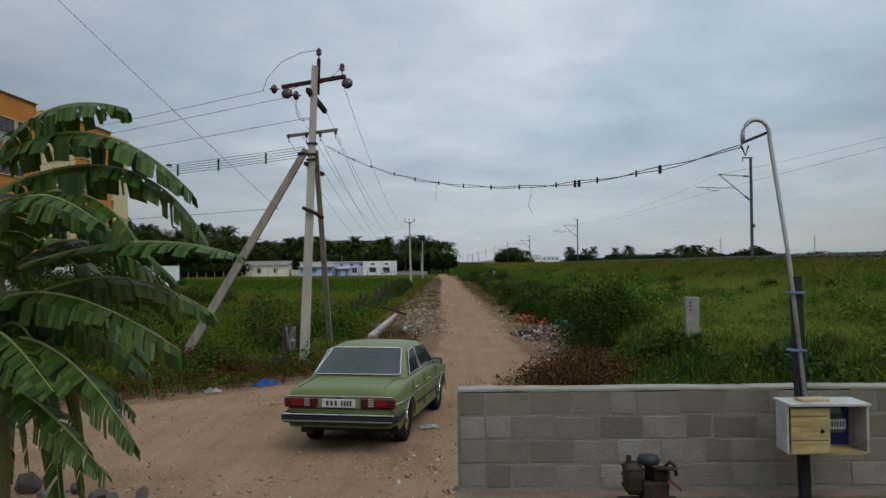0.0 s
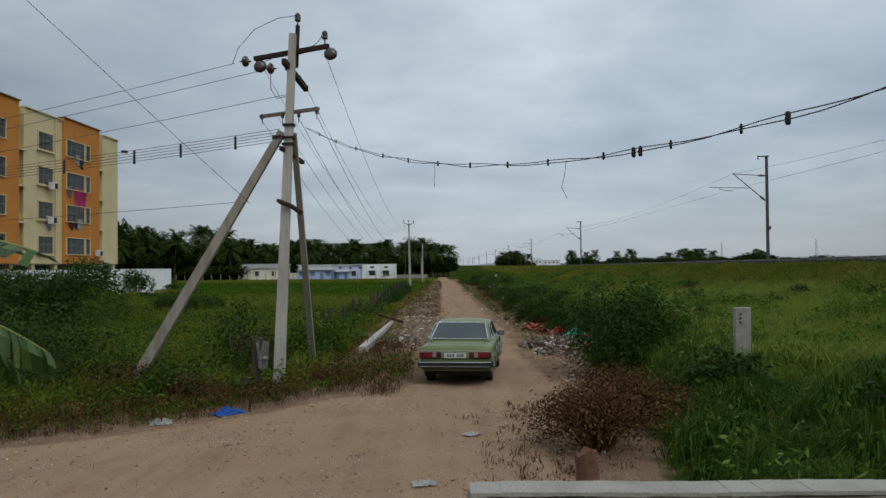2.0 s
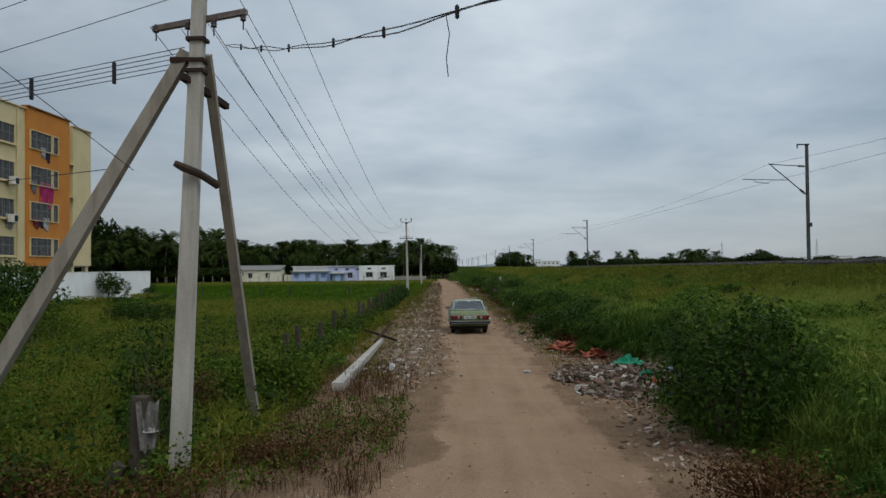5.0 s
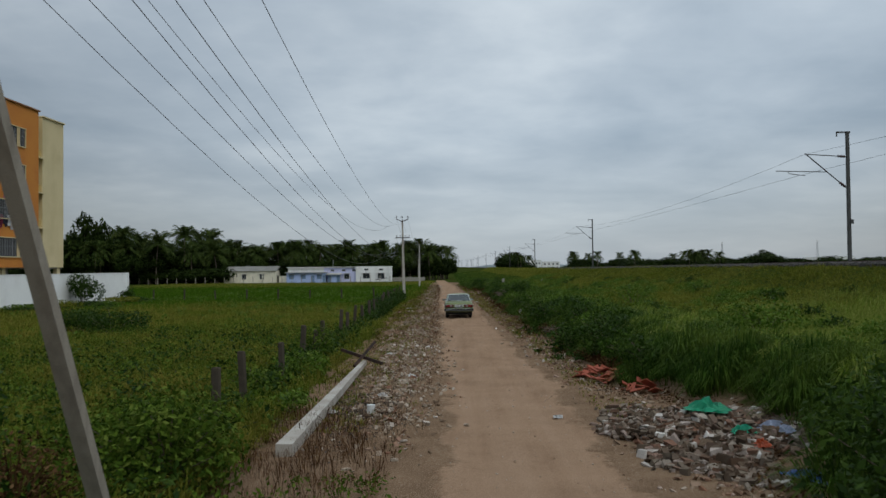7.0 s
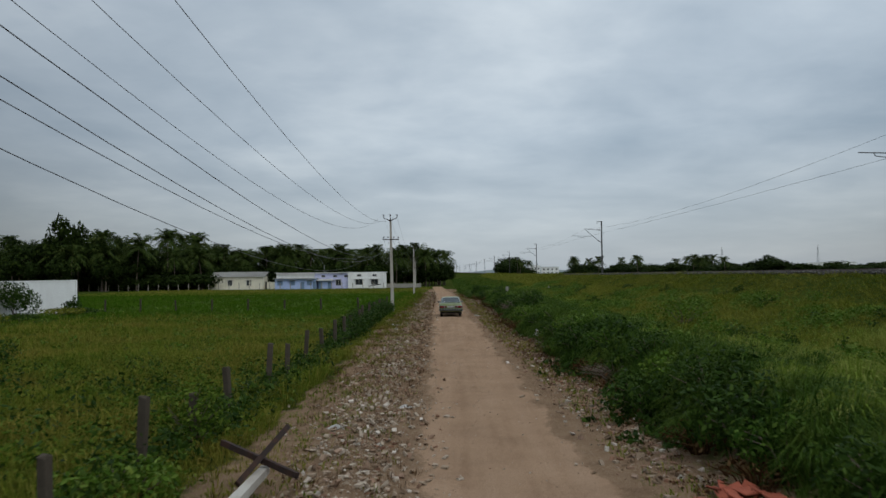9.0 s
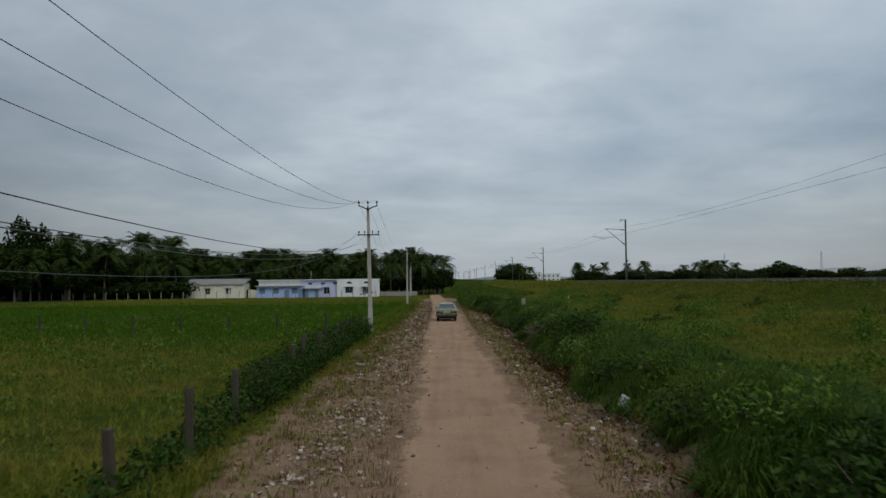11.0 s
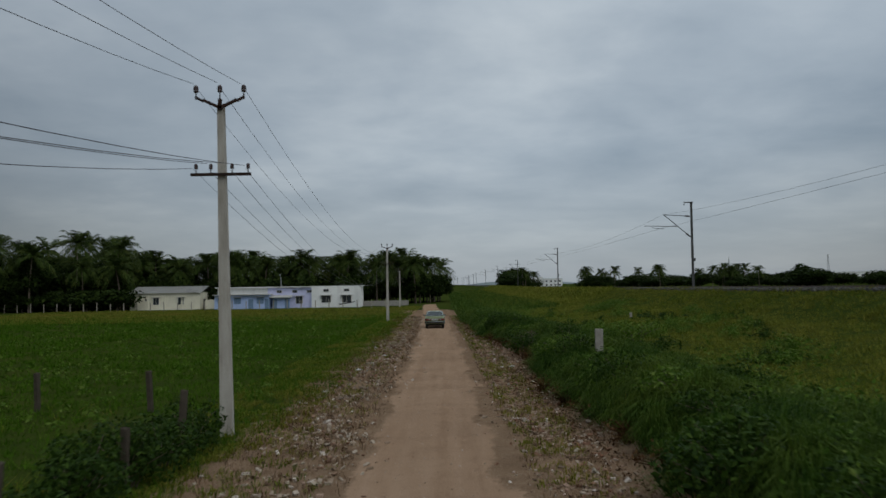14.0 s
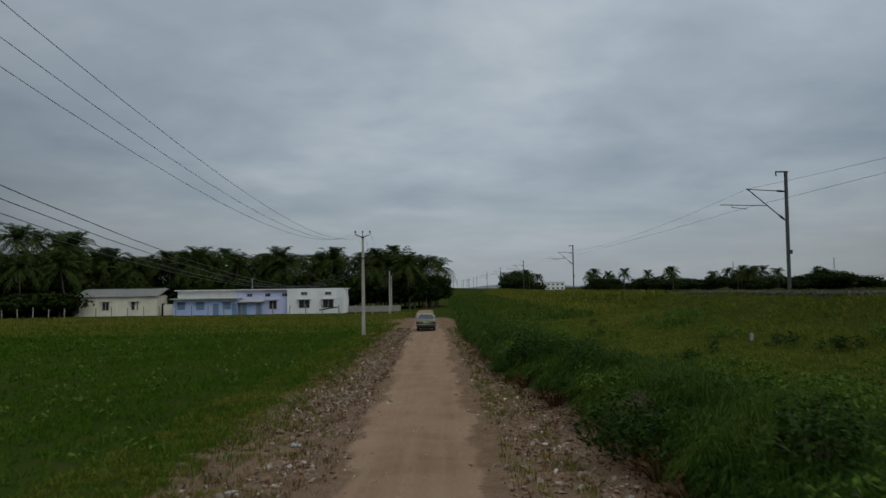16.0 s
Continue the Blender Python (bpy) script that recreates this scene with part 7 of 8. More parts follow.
banana(-5.1, 12.6, 2.3, [
    ((-5.1, 12.6, 2.2), (-4.3, 12.4, 3.2), (-3.3, 12.2, 2.7), 0.3),
    ((-5.1, 12.6, 2.2), (-4.5, 12.0, 2.7), (-3.5, 11.6, 1.9), 0.3),
    ((-5.1, 12.6, 2.2), (-4.3, 13.0, 2.6), (-3.3, 13.4, 1.8), 0.3),
    ((-5.1, 12.6, 2.2), (-5.4, 13.4, 3.1), (-5.6, 14.2, 2.6), 0.28),
    ((-5.1, 12.6, 2.0), (-4.4, 12.3, 1.9), (-3.7, 12.1, 1.2), 0.28),
    ((-5.1, 12.6, 2.2), (-5.9, 12.0, 3.0), (-6.7, 11.5, 2.2), 0.28)], 200, "smaller banana plant with ragged dark leaves")


# ---- stones and rubbish ----
ROCK = mat("field_stone", (0.2, 0.18, 0.16), 0.95, (0.12, 0.10, 0.085), 4, 0.5, rand=[(0.075, 0.064, 0.053), (0.12, 0.105, 0.088), (0.17, 0.15, 0.128)])
RUBBLE = mat("rubble", (0.300, 0.255, 0.202), 0.95, (0.160, 0.108, 0.069), 3, 0.3,
island=[(0.13, 0.085, 0.055), (0.22, 0.155, 0.105), (0.30, 0.23, 0.165), (0.25, 0.13, 0.085), (0.38, 0.31, 0.235), (0.42, 0.355, 0.28), (0.33, 0.26, 0.19), (0.58, 0.52, 0.45)], spec=0)
SHARDS = mat("brown_shards", (0.2, 0.14, 0.10), 0.95, (0.11, 0.07, 0.045), 3, 0.3, spec=0,
             island=[(0.12, 0.076, 0.048), (0.18, 0.122, 0.080), (0.24, 0.175, 0.122), (0.22, 0.112, 0.070), (0.30, 0.23, 0.165), (0.36, 0.29, 0.225), (0.24, 0.12, 0.075), (0.60, 0.54, 0.47)])
HEAP = mat("tipped_rubble", (0.3, 0.28, 0.25), 0.95, (0.10, 0.085, 0.07), 2, 0.3,
           island=[(0.040, 0.027, 0.018), (0.105, 0.073, 0.050), (0.16, 0.130, 0.098), (0.085, 0.045, 0.028), (0.25, 0.215, 0.175), (0.17, 0.085, 0.055), (0.58, 0.55, 0.50)], spec=0)
CHUNK = mat("rubble_chunk", (0.231, 0.204, 0.171), 0.95, (0.154, 0.118, 0.085), 3, 0.5,
            rand=[(0.125, 0.082, 0.056), (0.165, 0.118, 0.080), (0.235, 0.190, 0.142), (0.170, 0.072, 0.044), (0.280, 0.240, 0.190), (0.420, 0.385, 0.330)], spec=0)


def gravel(name, x, y, z, s, flat, material, label, tilt=0.55):
    n = len(x)
    c = np.array([[i, j, k] for i in (-1, 1) for j in (-1, 1) for k in (-1, 1)], float)
    q = c[None] * g5.uniform(0.55, 1.1, (n, 8, 3)) * np.stack([s, s * g5.uniform(0.5, 1, n), s * flat * g5.uniform(0.5, 1.1, n)], 1)[:, None] * 0.5
    a, b = g5.uniform(0, 6.28, n), g5.normal(0, tilt, n)
    ca, sa, cb, sb = np.cos(a)[:, None], np.sin(a)[:, None], np.cos(b)[:, None], np.sin(b)[:, None]
    q = np.stack([q[..., 0] * cb + q[..., 2] * sb, q[..., 1], -q[..., 0] * sb + q[..., 2] * cb], 2)
    q = np.stack([q[..., 0] * ca - q[..., 1] * sa, q[..., 0] * sa + q[..., 1] * ca, q[..., 2]], 2)
    V = (q + np.stack([x, y, z + s * flat * 0.25], 1)[:, None]).reshape(-1, 3)
    f = np.array([[0, 1, 3, 2], [4, 6, 7, 5], [0, 4, 5, 1], [2, 3, 7, 6], [0, 2, 6, 4], [1, 5, 7, 3]])
    idx = (np.arange(n)[:, None, None] * 8 + f[None]).ravel()
    return tagged(soup(name, V, (idx, np.full(n * 6, 4)), material), label, "rubble", kind="stuff")


def left_heap(x, y):
    u = x - road_mid(y)
    return np.exp(-((u + 2.6) / 0.95) ** 2) * np.clip((y - 33) / 6, 0, 1) * np.clip((186 - y) / 8, 0, 1) * (0.15 + 0.85 * np.clip(np.exp(-((y - 46) / 12) ** 2) + np.clip(patchy(x, y, 0.45) * 2 - 0.75, 0, 0.75), 0, 1))


def right_heap(x, y):
    u = x - road_mid(y)
    return np.exp(-((u - 0.5 * (1.9 + bank_edge(y) - road_mid(y))) / (0.30 * (bank_edge(y) - road_mid(y) - 1.2))) ** 2) * np.clip((y - 24) / 3, 0, 1) * np.clip((186 - y) / 8, 0, 1) * (0.34 + 0.66 * np.clip(patchy(x, y, 0.6) * 1.6 - 0.5, 0, 1))


x, y, z = scatter(170000, -6, 0.4, 32, 187, left_heap, 0.2)
s = 0.02 + 0.13 * g5.random(len(x)) ** 4.4
gravel("rubble_left", x, y, z + 0.10 * g5.random(len(x)) * left_heap(x, y), s, 0.42, RUBBLE, "broken brick and concrete rubble along the verge")
x, y, z = scatter(210000, 0.5, 6.2, 23, 187, right_heap, 0.2)
s = 0.02 + 0.14 * g5.random(len(x)) ** 4.4
gravel("rubble_right", x, y, z, s, 0.42, SHARDS, "broken stones along the grassy side of the lane")
x, y, z = scatter(26000, -6, 3, 12, 190, lambda x, y: np.where(y < dirt_edge(np.minimum(x, 0.1)), 0.5, (np.abs(x - road_mid(y)) < 1.4) * 0.7), 0.6)
s = 0.012 + 0.03 * g5.random(len(x)) ** 3
gravel("pebbles", x, y, z, s, 0.6, RUBBLE, "small pebbles on the dirt lane")
x, y, z = scatter(7000, -5, 2.6, 12.5, 22, lambda x, y: np.clip(np.exp(-((x - 0.2) / 0.9) ** 2 - ((y - 14.6) / 1.2) ** 2) + np.exp(-((x + 2.6) / 1.6) ** 2 - ((y - 14.2) / 0.9) ** 2) * 0.6 + np.exp(-((x - 2.0) / 0.5) ** 2) * 0.5, 0, 1), 0.6)
gravel("loose_gravel", x, y, z, 0.015 + 0.06 * g5.random(len(x)) ** 3, 0.6, RUBBLE, "loose dark gravel and chips on the dirt")
x, y, z = scatter(42000, -8, 2.4, 12.5, 27, lambda x, y: (y < dirt_edge(np.minimum(x, 0.1))) * np.clip(patchy(x, y, 0.5) * 1.8 - 0.5, 0.08, 1), 0.5)
gravel("dirt_grit", x, y, z, 0.008 + 0.035 * g5.random(len(x)) ** 4, 0.6, RUBBLE, "scattered grit and small stones on the dirt")
k = 17000
a, q = g5.uniform(0, 6.28, k), np.sqrt(g5.random(k))
q = q * (1 + 0.25 * np.sin(a * 3 + 1) + 0.15 * np.sin(a * 7)) + np.abs(g5.normal(0, 0.08, k))
x, y = 4.35 + 1.5 * q * np.cos(a), 35.4 + 2.4 * q * np.sin(a)
gravel("rubble_heap", x, y, land(x, y) + (0.30 + 0.14 * lumps(x, y, 2.0)) * np.clip(1 - q ** 2, 0, 1) * g5.random(k) ** 0.4, 0.016 + 0.26 * g5.random(k) ** 6.0, 0.35, HEAP, "heap of tipped grey rubble beside the lane", 0.9)
P = (x[:900], y[:900], land(x[:900], y[:900]) + 0.22 * np.clip(1 - q[:900] ** 2, 0, 1))
blades("heap_twigs", P, g5.uniform(0.1, 0.35, 900), 0.004 + 0.004 * g5.random(900), 2.2, DRY, "dry twigs and roots sticking out of the rubble", "twigs", tris=True, tuft=3)
x, y = g5.normal(-2.0, 0.5, 5000), g5.normal(38.6, 1.7, 5000)
gravel("ash_grit", x, y, land(x, y), 0.012 + 0.04 * g5.random(5000) ** 3, 0.5, mat("ash", (0.05, 0.045, 0.04), 0.95, spec=0, island=[(0.018, 0.016, 0.015), (0.04, 0.036, 0.032), (0.075, 0.066, 0.058), (0.16, 0.145, 0.13)]), "dark ash and cinders beside the fallen pole")
yb = g5.uniform(10, 175, 26000)
xb = rail_mid(yb) - 26 + g5.uniform(20.8, 22.5, 26000)
gravel("ballast_stones", xb, yb, land(xb, yb), 0.06 + 0.14 * g5.random(26000), 0.8, mat("ballast", (0.18, 0.17, 0.16), 0.95, island=[(0.04, 0.037, 0.033), (0.075, 0.070, 0.062), (0.12, 0.112, 0.10)]), "grey ballast stones on the railway bank")


def chunk_mesh(seed, name="stone", flat=0.65):
    rnd = np.random.default_rng(seed)
    bm = bmesh.new()
    if name == "stone":
        bmesh.ops.create_cube(bm, size=0.9)
    else:
        bmesh.ops.create_icosphere(bm, subdivisions=1, radius=0.5)
    for v in bm.verts:
        v.co = Vector((v.co.x * rnd.uniform(0.55, 1.25), v.co.y * rnd.uniform(0.5, 1.1), v.co.z * flat * rnd.uniform(0.5, 1.2)))
    if name == "stone":
        bmesh.ops.bevel(bm, geom=bm.edges[:], offset=0.05, segments=1, affect="EDGES")
    me = bpy.data.meshes.new(name)
    bm.to_mesh(me)
    bm.free()
    return me


CHUNKS = [chunk_mesh(s, "stone", (0.35, 0.6, 0.25, 0.5, 0.4, 0.7)[s]) for s in range(6)]
for me in CHUNKS:
    me.materials.append(CHUNK)


def chunk_pile(name, spots, label):
    x0, y0 = spots[0][0], spots[0][1]
    e = empty(name, x0, y0, at_land(x0, y0))
    for i, (x, y, s, lift) in enumerate(spots):
        o = new("stone", CHUNKS[i % 6])
        o.parent = e
        o.matrix_basis = Matrix.LocRotScale((x - x0, y - y0, at_land(x, y) - e.location.z + 0.12 * s + lift), Euler((g5.uniform(-0.8, 0.8), g5.uniform(-0.8, 0.8), g5.uniform(0, 6))), (s, s * g5.uniform(0.6, 1), s * g5.uniform(0.6, 1)))
    return tagged(e, label, "rubble pile", "rubble piles")


def spread(n, x, y, rx, ry, s0, s1, lift=0.0):
    out = []
    for k in range(n):
        a, q = g5.uniform(0, 6.28), math.sqrt(g5.random())
        out.append((x + rx * q * math.cos(a), y + ry * q * math.sin(a), 0.75 * (s0 + (s1 - s0) * g5.random() ** 2.6), lift * (1 - q * q)))
    return out


chunk_pile("rubble_pile", spread(110, 4.35, 35.4, 1.5, 2.4, 0.07, 0.36, 0.30), "tipped pile of pale broken concrete by the lane")
chunk_pile("rubble_pile", spread(110, -1.6, 46.0, 0.9, 5.0, 0.08, 0.24, 0.05), "low spread of pale brick and concrete lumps")
chunk_pile("rubble_pile", spread(60, 3.4, 50.0, 0.8, 5.5, 0.08, 0.30), "scattered pale stones at the foot of the bank")
chunk_pile("rubble_pile", spread(50, 4.2, 70.5, 0.7, 1.2, 0.10, 0.34, 0.1), "small heap of brown and white lumps")
chunk_pile("rubble_pile", spread(60, -3.2, 88.0, 0.8, 7.0, 0.08, 0.28), "flat slabs and stones on the grassy verge")
chunk_pile("rubble_pile", spread(90, -2.9, 116.0, 0.9, 7.0, 0.10, 0.32, 0.08), "reddish broken brick on the verge")
chunk_pile("rubble_pile", spread(70, -3.0, 134.0, 0.8, 8.0, 0.10, 0.30, 0.05), "reddish broken brick on the verge")
chunk_pile("rubble_pile", spread(60, 2.6, 112.0, 0.6, 8.0, 0.07, 0.22), "pale stones on the lane edge")
chunk_pile("rubble_pile", spread(50, 2.4, 132.0, 0.6, 9.0, 0.07, 0.24), "pale stones on the lane edge")
chunk_pile("rubble_pile", spread(70, 3.1, 108.0, 0.9, 9.0, 0.06, 0.26), "pale broken stones on the bare verge")
chunk_pile("rubble_pile", spread(70, 3.0, 126.0, 0.9, 9.0, 0.06, 0.26), "pale broken stones on the bare verge")
chunk_pile("rubble_pile", spread(60, -3.4, 106.0, 0.9, 6.0, 0.06, 0.26), "pale broken stones on the grassy verge")
for i, (x, y, s) in enumerate(((-5.6, 13.9, 0.55), (-5.15, 13.7, 0.5), (-4.8, 14.0, 0.52), (-4.45, 13.7, 0.42), (-4.15, 13.95, 0.46), (-4.6, 14.4, 0.40), (-5.3, 14.5, 0.6), (-3.85, 13.7, 0.36), (-6.0, 14.2, 0.55), (-5.0, 13.2, 0.5), (-3.6, 14.0, 0.3), (-4.3, 13.3, 0.4))):
    st = new("boulder", chunk_mesh(50 + i, "boulder", 0.75))
    st.data.materials.append(ROCK)
    st.matrix_basis = Matrix.LocRotScale((x, y, at_land(x, y) + 0.14 * s), Euler((0.2 * i, 0.1, i)), (0.72 * s, 0.72 * s, 0.68 * s))
    tagged(st, "rough grey building stone in a small heap", "stone", "heap of stones")


def crumple(name, x, y, w, d, h, colour, label, seed, lift=0.0, category="plastic sheet"):
    rnd = np.random.default_rng(seed)
    bm = bmesh.new()
    n = 9
    g = []
    for i in range(n + 1):
        row = []
        for j in range(n + 1):
            px, py = (i / n - 0.5) * w * rnd.uniform(0.85, 1.1), (j / n - 0.5) * d * rnd.uniform(0.85, 1.1)
            row.append(bm.verts.new((px, py, lift + 0.02 + h * rnd.random() * math.sin(math.pi * i / n) * math.sin(math.pi * j / n) + 0.01 * rnd.random())))
        g.append(row)
    for i in range(n):
        for j in range(n):
            bm.faces.new((g[i][j], g[i + 1][j], g[i + 1][j + 1], g[i][j + 1]))
    bmesh.ops.solidify(bm, geom=bm.faces[:], thickness=0.006)
    ob = part(name, bm, mat("plastic_" + str(seed), colour, 0.4, tuple(c * 0.7 for c in colour), 8, 0.1))
    ob.matrix_basis = pose(x, y, at_land(x, y), 0, 0, seed * 37)
    return tagged(ob, label, category, "litter")


crumple("plastic_sheet", -4.2, 23.3, 0.65, 0.45, 0.16, (0.02, 0.13, 0.50), "crumpled bright blue plastic sheet in the dust", 1)
crumple("plastic_bag", -4.45, 23.55, 0.35, 0.3, 0.12, (0.45, 0.06, 0.03), "crumpled red plastic bag beside a blue sheet", 2)
crumple("paper_bag", -5.3, 22.6, 0.5, 0.4, 0.14, (0.50, 0.47, 0.42), "dirty white paper bag in dry weeds", 3)
crumple("plastic_sheet", 4.6, 35.9, 0.8, 0.5, 0.25, (0.02, 0.38, 0.20), "torn green plastic sheet on the rubble", 4, 0.36)
crumple("plastic_sheet", 4.75, 34.5, 0.45, 0.3, 0.16, (0.02, 0.38, 0.22), "scrap of green plastic on the rubble", 5, 0.25)
crumple("plastic_sack", 5.35, 34.6, 0.45, 0.8, 0.2, (0.38, 0.44, 0.58), "pale blue plastic sack on the rubble", 6, 0.12)
crumple("plastic_bag", 4.75, 33.7, 0.3, 0.3, 0.14, (0.48, 0.09, 0.03), "small orange plastic bag on the rubble", 7, 0.2)
crumple("plastic_sheet", 4.9, 32.2, 0.9, 0.5, 0.1, (0.03, 0.12, 0.42), "blue plastic sheet under the bush", 8)
crumple("plastic_bag", 5.0, 104.9, 0.6, 0.5, 0.4, (0.55, 0.42, 0.03), "yellow plastic bag at the grass edge", 9)
crumple("paper_bag", -0.15, 17.9, 0.32, 0.25, 0.06, (0.55, 0.54, 0.50), "flattened white paper scrap on the dirt", 10)
crumple("paper_bag", 0.55, 21.0, 0.3, 0.25, 0.05, (0.52, 0.50, 0.46), "flattened white paper scrap on the dirt", 11)
crumple("plastic_bag", 2.1, 37.5, 0.3, 0.2, 0.04, (0.60, 0.58, 0.55), "white scrap at the lane edge", 12)
for i, (x, y) in enumerate(((-1.2, 44.0), (-2.2, 49.5), (-1.7, 40.5), (-3.4, 84.0), (-3.0, 80.5), (-2.4, 92.0), (-3.3, 120.0), (-2.7, 127.0), (2.3, 95.0), (3.4, 120.5), (-0.9, 52.0), (-2.6, 38.2))):
    crumple("paper_scrap", x, y, 0.35, 0.25, 0.08, (0.62, 0.61, 0.58), "white paper or plastic scrap among rubble", 30 + i)


def tile_heap(x, y, n, r, label):
    e = empty("tile_heap", x, y, at_land(x, y))
    red = mat("red_tile", (0.30, 0.075, 0.04), 0.85, (0.20, 0.05, 0.03), 5, 0.2)
    me = None
    for k in range(n):
        if me is None or k % 10 == 0:
            bm = boxed((0, 0, 0), (0.36, 0.22, 0.025), 0, 0.005)
            me = bpy.data.meshes.new("tile")
            bm.to_mesh(me)
            bm.free()
            me.materials.append(red)
        o = new("tile", me)
        o.parent = e
        q = g5.random() ** 0.5
        a = g5.uniform(0, 6.28)
        o.matrix_basis = pose(r * q * math.cos(a), 1.6 * r * q * math.sin(a), 0.05 + 0.28 * (1 - q) * g5.random() + 0.02, g5.uniform(-30, 30), g5.uniform(-30, 30), g5.uniform(0, 360))
    return tagged(e, label, "tiles", "tile heaps")


tile_heap(4.15, 43.3, 40, 0.72, "heap of broken red clay tiles by the bank")
tile_heap(4.75, 40.9, 16, 0.5, "scatter of broken red clay tiles near the rubble")
blk = part("concrete_lump", boxed((0, 0, 0.22), (0.5, 0.32, 0.3), 0, 0.03, m=Matrix.Translation((0, 0, 0.22)) @ Matrix.Rotation(radians(28), 4, "Y")), mat("white_lump", (0.60, 0.59, 0.56), 0.9, scale=5))
blk.matrix_basis = pose(4.45, 71.0, at_land(4.45, 71.0) - 0.03)
tagged(blk, "tilted whitish concrete lump beside the lane", "concrete block")
tin = part("paint_tin", lathe(bmesh.new(), [(0.10, 0), (0.11, 0.02), (0.11, 0.22), (0.12, 0.24), (0.1, 0.24)], 14), mat("white_tin", (0.6, 0.62, 0.6), 0.5))
tin.matrix_basis = pose(-1.75, 38.2, at_land(-1.75, 38.2)) @ Matrix.Scale(0.75, 4)
tagged(tin, "small white tin standing on the rubble", "tin")


def stump():
    e = empty("tree_stump", 1.88, 17.4, at_land(1.88, 17.4))
    bm = tube(bmesh.new(), [(0, 0, -0.1), (0.02, 0, 0.25), (0.0, 0.02, 0.52)], [0.17, 0.13, 0.14], 9)
    for v in bm.verts:
        v.co.z += random.uniform(-0.05, 0.07) if v.co.z > 0.4 else 0
        v.co.x *= random.uniform(0.85, 1.15)
    part("trunk", bm, mat("stump_wood", (0.16, 0.075, 0.045), 0.95, (0.08, 0.04, 0.025), 8, 0.6), e)
    return tagged(e, "short splintered reddish tree stump", "stump")


stump()


# ---- fence, marker stones, fallen pole ----
def stone_post(x, y, h, w, tilt, name, label, group, material=POST_STONE):
    bm = boxed((0, 0, h / 2 - 0.15), (w, w * 0.75, h + 0.3), 0, 0.015)
    for v in bm.verts:
        v.co += Vector((random.uniform(-0.012, 0.012), random.uniform(-0.012, 0.012), random.uniform(-0.02, 0.02)))
    ob = part(name, bm, material)
    ob.matrix_basis = pose(x, y, at_land(x, y), tilt[0], tilt[1], random.uniform(-15, 15))
    return tagged(ob, label, "post", group)


y = 36.0
while y < 103:
    stone_post(-4.4 - 0.016 * (y - 40) + random.uniform(-0.12, 0.12), y, random.uniform(1.15, 1.5), 0.145, (random.uniform(-4, 4), random.uniform(-5, 5)), "fence_post", "weathered dark stone fence post", "fence posts")
    y += random.uniform(2.3, 4.2)
for k in range(10):
    stone_post(-8.5 - k * 3.6, 109.5 + 0.3 * k, random.uniform(1.0, 1.3), 0.16, (0, random.uniform(-4, 4)), "fence_post", "weathered dark stone fence post", "fence posts")
for k in range(34):
    stone_post(-11 - k * 2.7, 237 + 0.2 * k, random.uniform(1.5, 1.9), 0.16, (0, random.uniform(-3, 3)), "fence_post", "thin pale post in a far field fence", "field fence posts", STRUT)
stone_post(-4.25, 25.7, 1.3, 0.23, (0, 2), "fence_post", "thick blackened stone post wrapped in rags", "fence posts")
stone_post(-4.6, 25.5, 0.5, 0.18, (0, 24), "fence_post", "short blackened stone post leaning over", "fence posts")
crumple("rag", -4.05, 25.62, 0.2, 0.2, 0.1, (0.5, 0.48, 0.44), "pale rag caught on a stone post", 60, 0.8, "rag")
bm = bmesh.new()
g = [[bm.verts.new((0.05 * math.sin(j * 1.9 + i * 0.7) + 0.02 * i, (j / 6 - 0.5) * 0.30 * (1 - 0.05 * i), -0.09 * i + 0.03 * math.sin(j * 2.3))) for j in range(7)] for i in range(8)]
for i in range(7):
    for j in range(6):
        bm.faces.new((g[i][j], g[i][j + 1], g[i + 1][j + 1], g[i + 1][j]))
bmesh.ops.solidify(bm, geom=bm.faces[:], thickness=0.012)
rag = part("rag", bm, mat("rag_cloth", (0.30, 0.285, 0.26), 0.95, (0.20, 0.18, 0.16), 9, 0.2))
rag.matrix_basis = pose(-4.10, 25.66, at_land(-4.1, 25.66) + 1.22, 0, 0, -70)
tagged(rag, "torn pale rag hanging from a stone post", "rag", "litter")
MARK = mat("marker_stone", (0.30, 0.28, 0.25), 0.95, (0.19, 0.165, 0.135), 4, 0.3, spec=0.03)
for x, y, top, w in ((6.42, 24.65, 1.90, 0.34), (6.06, 114.0, 1.56, 0.28), (13.9, 143.0, 1.0, 0.16)):
    z = at_land(x, y)
    e = empty("marker_stone", x, y, z)
    h = top - z
    part("slab", boxed((0, 0, h / 2 - 0.1), (w, w * 0.45, h + 0.2), 0, 0.015), MARK, e, "pale cast concrete slab")
    for k in range(3 if y < 50 else 0):
        part("mark_bar", boxed((-0.05 * w / 0.3, -w * 0.23, h - 0.14 - k * 0.09), (0.05, 0.006, 0.05)), POST_STONE, e)
    tagged(e, "upright pale concrete boundary stone in the grass", "marker stone", "boundary stones")


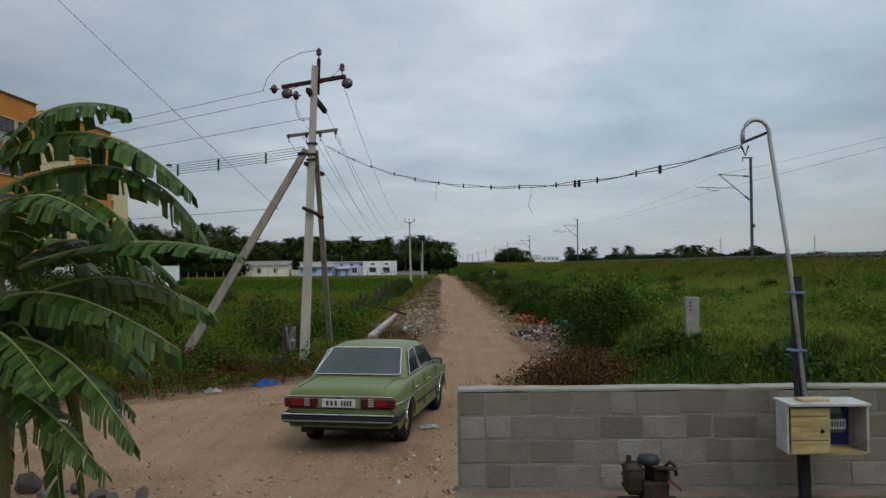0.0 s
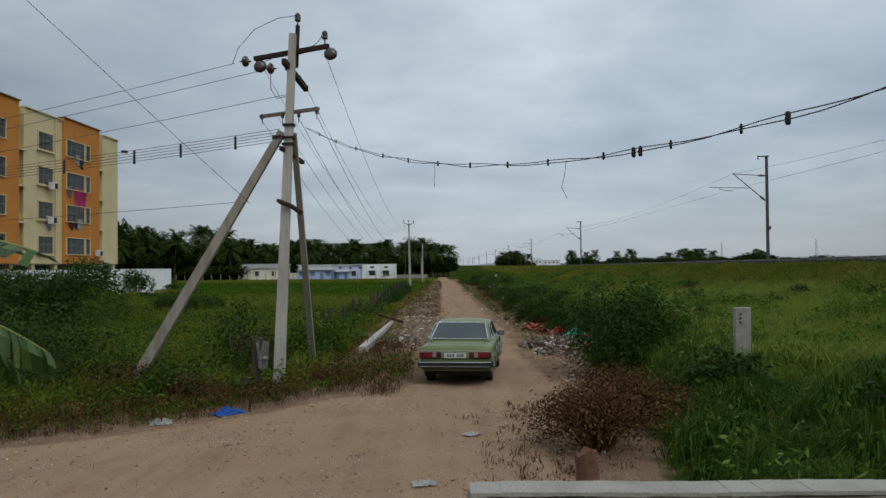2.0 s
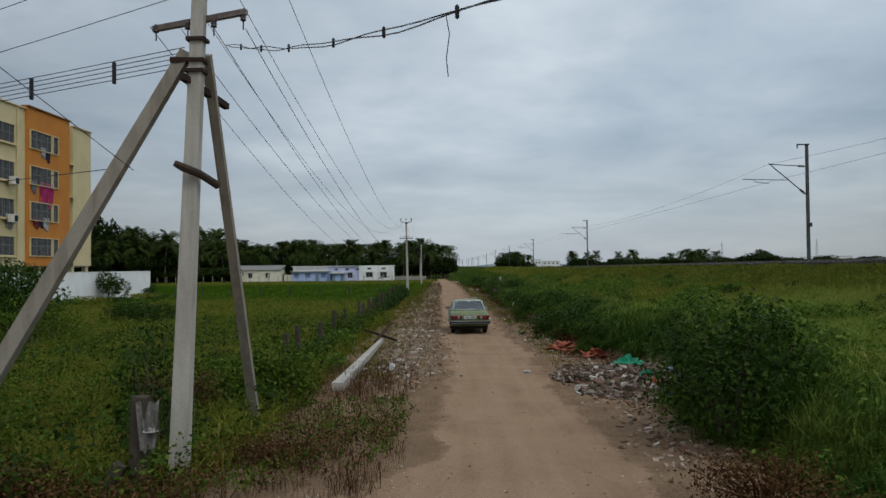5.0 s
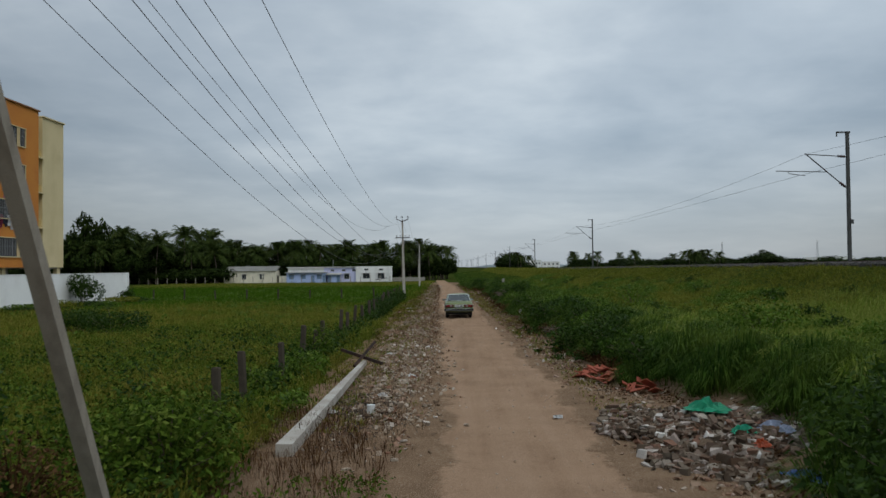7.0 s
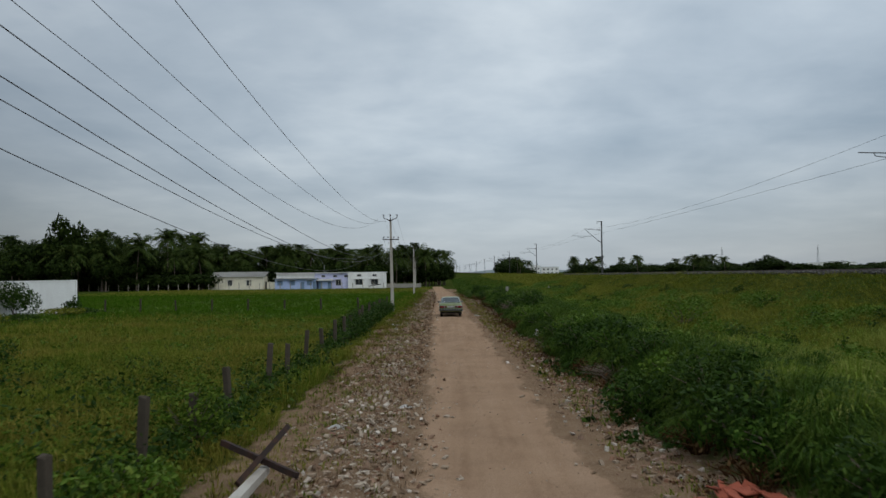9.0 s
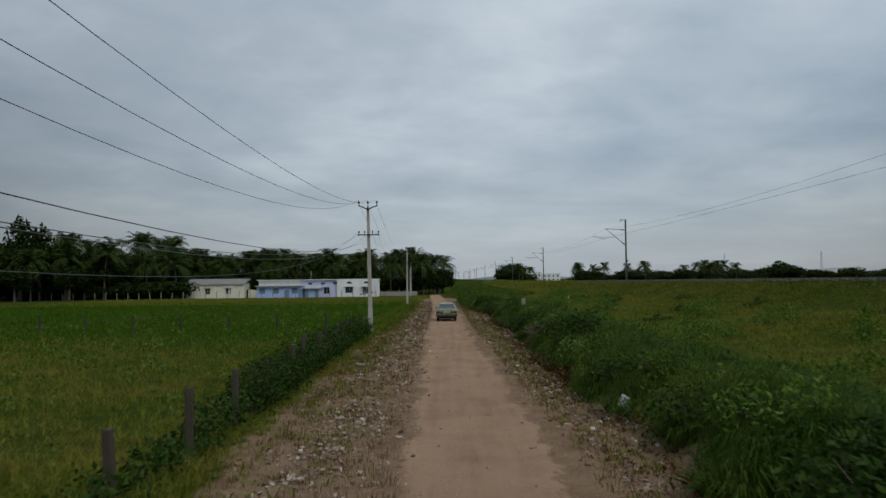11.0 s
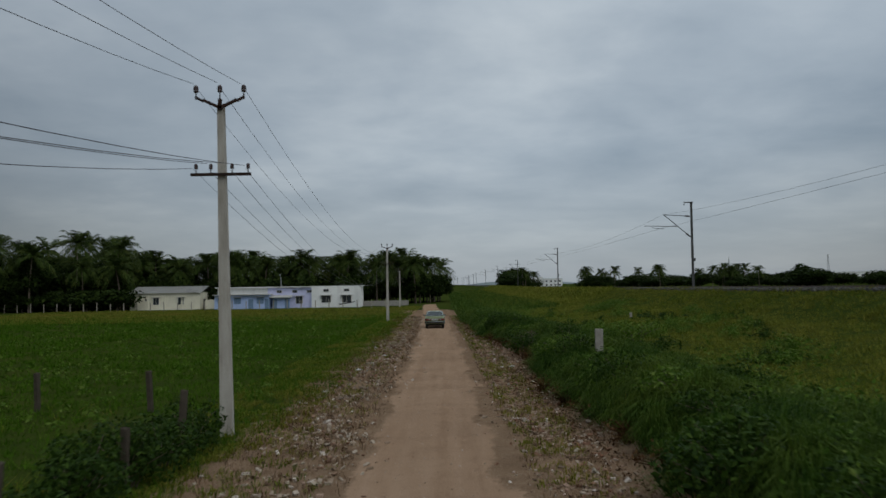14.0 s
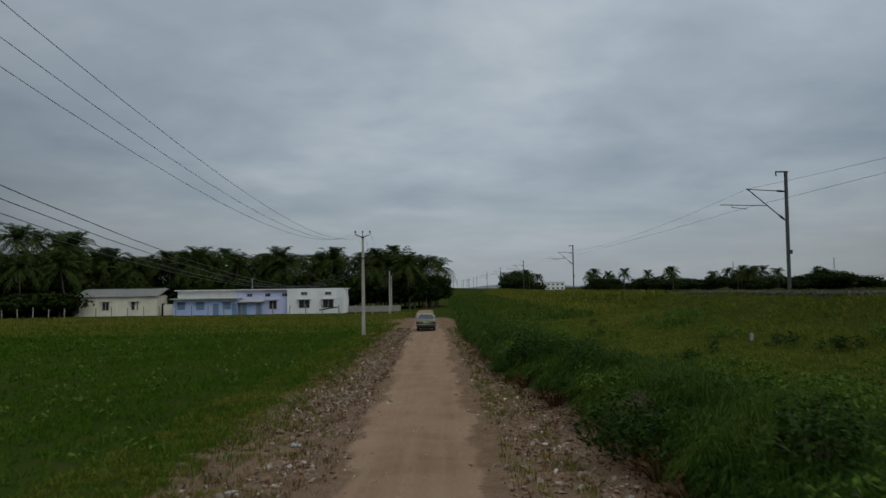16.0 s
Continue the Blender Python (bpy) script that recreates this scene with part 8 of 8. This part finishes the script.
def fallen_pole():
    a, b = Vector((-2.80, 34.4, 0.02)), Vector((-2.60, 44.9, 0.22))
    e = empty("fallen_pole", *a)
    part("shaft", bar((0, 0, 0), b - a, (0.28, 0.23), (0.13, 0.11)), mat("fallen_concrete", (0.42, 0.39, 0.34), 0.95, (0.24, 0.20, 0.16), 1.6, 0.5), e, "pale tapered concrete shaft with broken edges")
    d = b - a
    part("crossarm", bar(d + Vector((-0.72, 0.30, 0.34)), d + Vector((0.55, -0.38, 0.0)), 0.085, 0.085), IRON, e, "rusty crossarm")
    part("crossarm", bar(d + Vector((-0.22, -0.75, -0.02)), d + Vector((0.26, 0.42, 0.55)), 0.08, 0.08), IRON, e, "rusty crossarm")
    return tagged(e, "fallen pale concrete pole with rusty crossarms on rubble", "utility pole")


fallen_pole()


# ---- what moves ----
CAR_WAY = [
    (0.0, -1.27, 17.1), (0.5, -0.90, 19.2), (1.0, -0.47, 21.7), (1.5, -0.01, 24.5), (2.0, 0.41, 27.6), (2.5, 0.72, 30.8),
    (3.0, 0.99, 34.5), (3.5, 1.10, 38.5), (4.0, 1.02, 42.9), (4.5, 0.90, 47.2), (5.0, 0.78, 51.7), (5.5, 0.67, 56.4),
    (6.0, 0.58, 61.3), (6.5, 0.51, 66.4), (7.0, 0.46, 72.0), (7.5, 0.40, 77.4), (8.0, 0.36, 83.0), (8.5, 0.33, 88.7),
    (9.0, 0.30, 95.0), (9.5, 0.21, 101.0), (10.0, 0.15, 107.3), (10.5, 0.12, 113.6), (11.0, 0.08, 119.9), (11.5, 0.04, 126.1),
    (12.0, -0.02, 132.3), (12.5, -0.10, 138.8), (13.0, -0.23, 144.8), (13.5, -0.37, 150.6), (14.0, -0.48, 156.2), (14.5, -0.58, 161.8),
    (15.0, -0.71, 167.6), (15.5, -0.84, 173.8), (16.0, -1.0, 180.3)]


def motions():
    ts, xs, ys = (np.array(c) for c in zip(*CAR_WAY))
    rows, dist = [], np.concatenate([[0], np.cumsum(np.hypot(np.diff(xs), np.diff(ys)))])
    for i, t in enumerate(ts):
        a, b = max(i - 1, 0), min(i + 1, len(ts) - 1)
        turn = math.degrees(math.atan2(-(xs[b] - xs[a]), ys[b] - ys[a]))
        if i < 2:
            turn = (-9.5, -10.0)[i]
        x, y = float(xs[i]), float(ys[i])
        z0, z1 = at_land(x, y), at_land(x, y + 2.8)
        rows.append((float(t), pose(x, y, 0.5 * (z0 + at_land(x, y + 0.6)) - 0.01, math.degrees(math.atan2(z1 - z0, 2.8)) * 0.5, 0, turn)))
    walk(CAR, rows)
    for wheel, s, y in WHEELS:
        walk(wheel, [(k / FPS, pose(s * 0.725, y, 0.315, -math.degrees(float(np.interp(k / FPS, ts, dist)) / 0.315), 0, 0)) for k in range(16 * FPS + 1)])


motions()
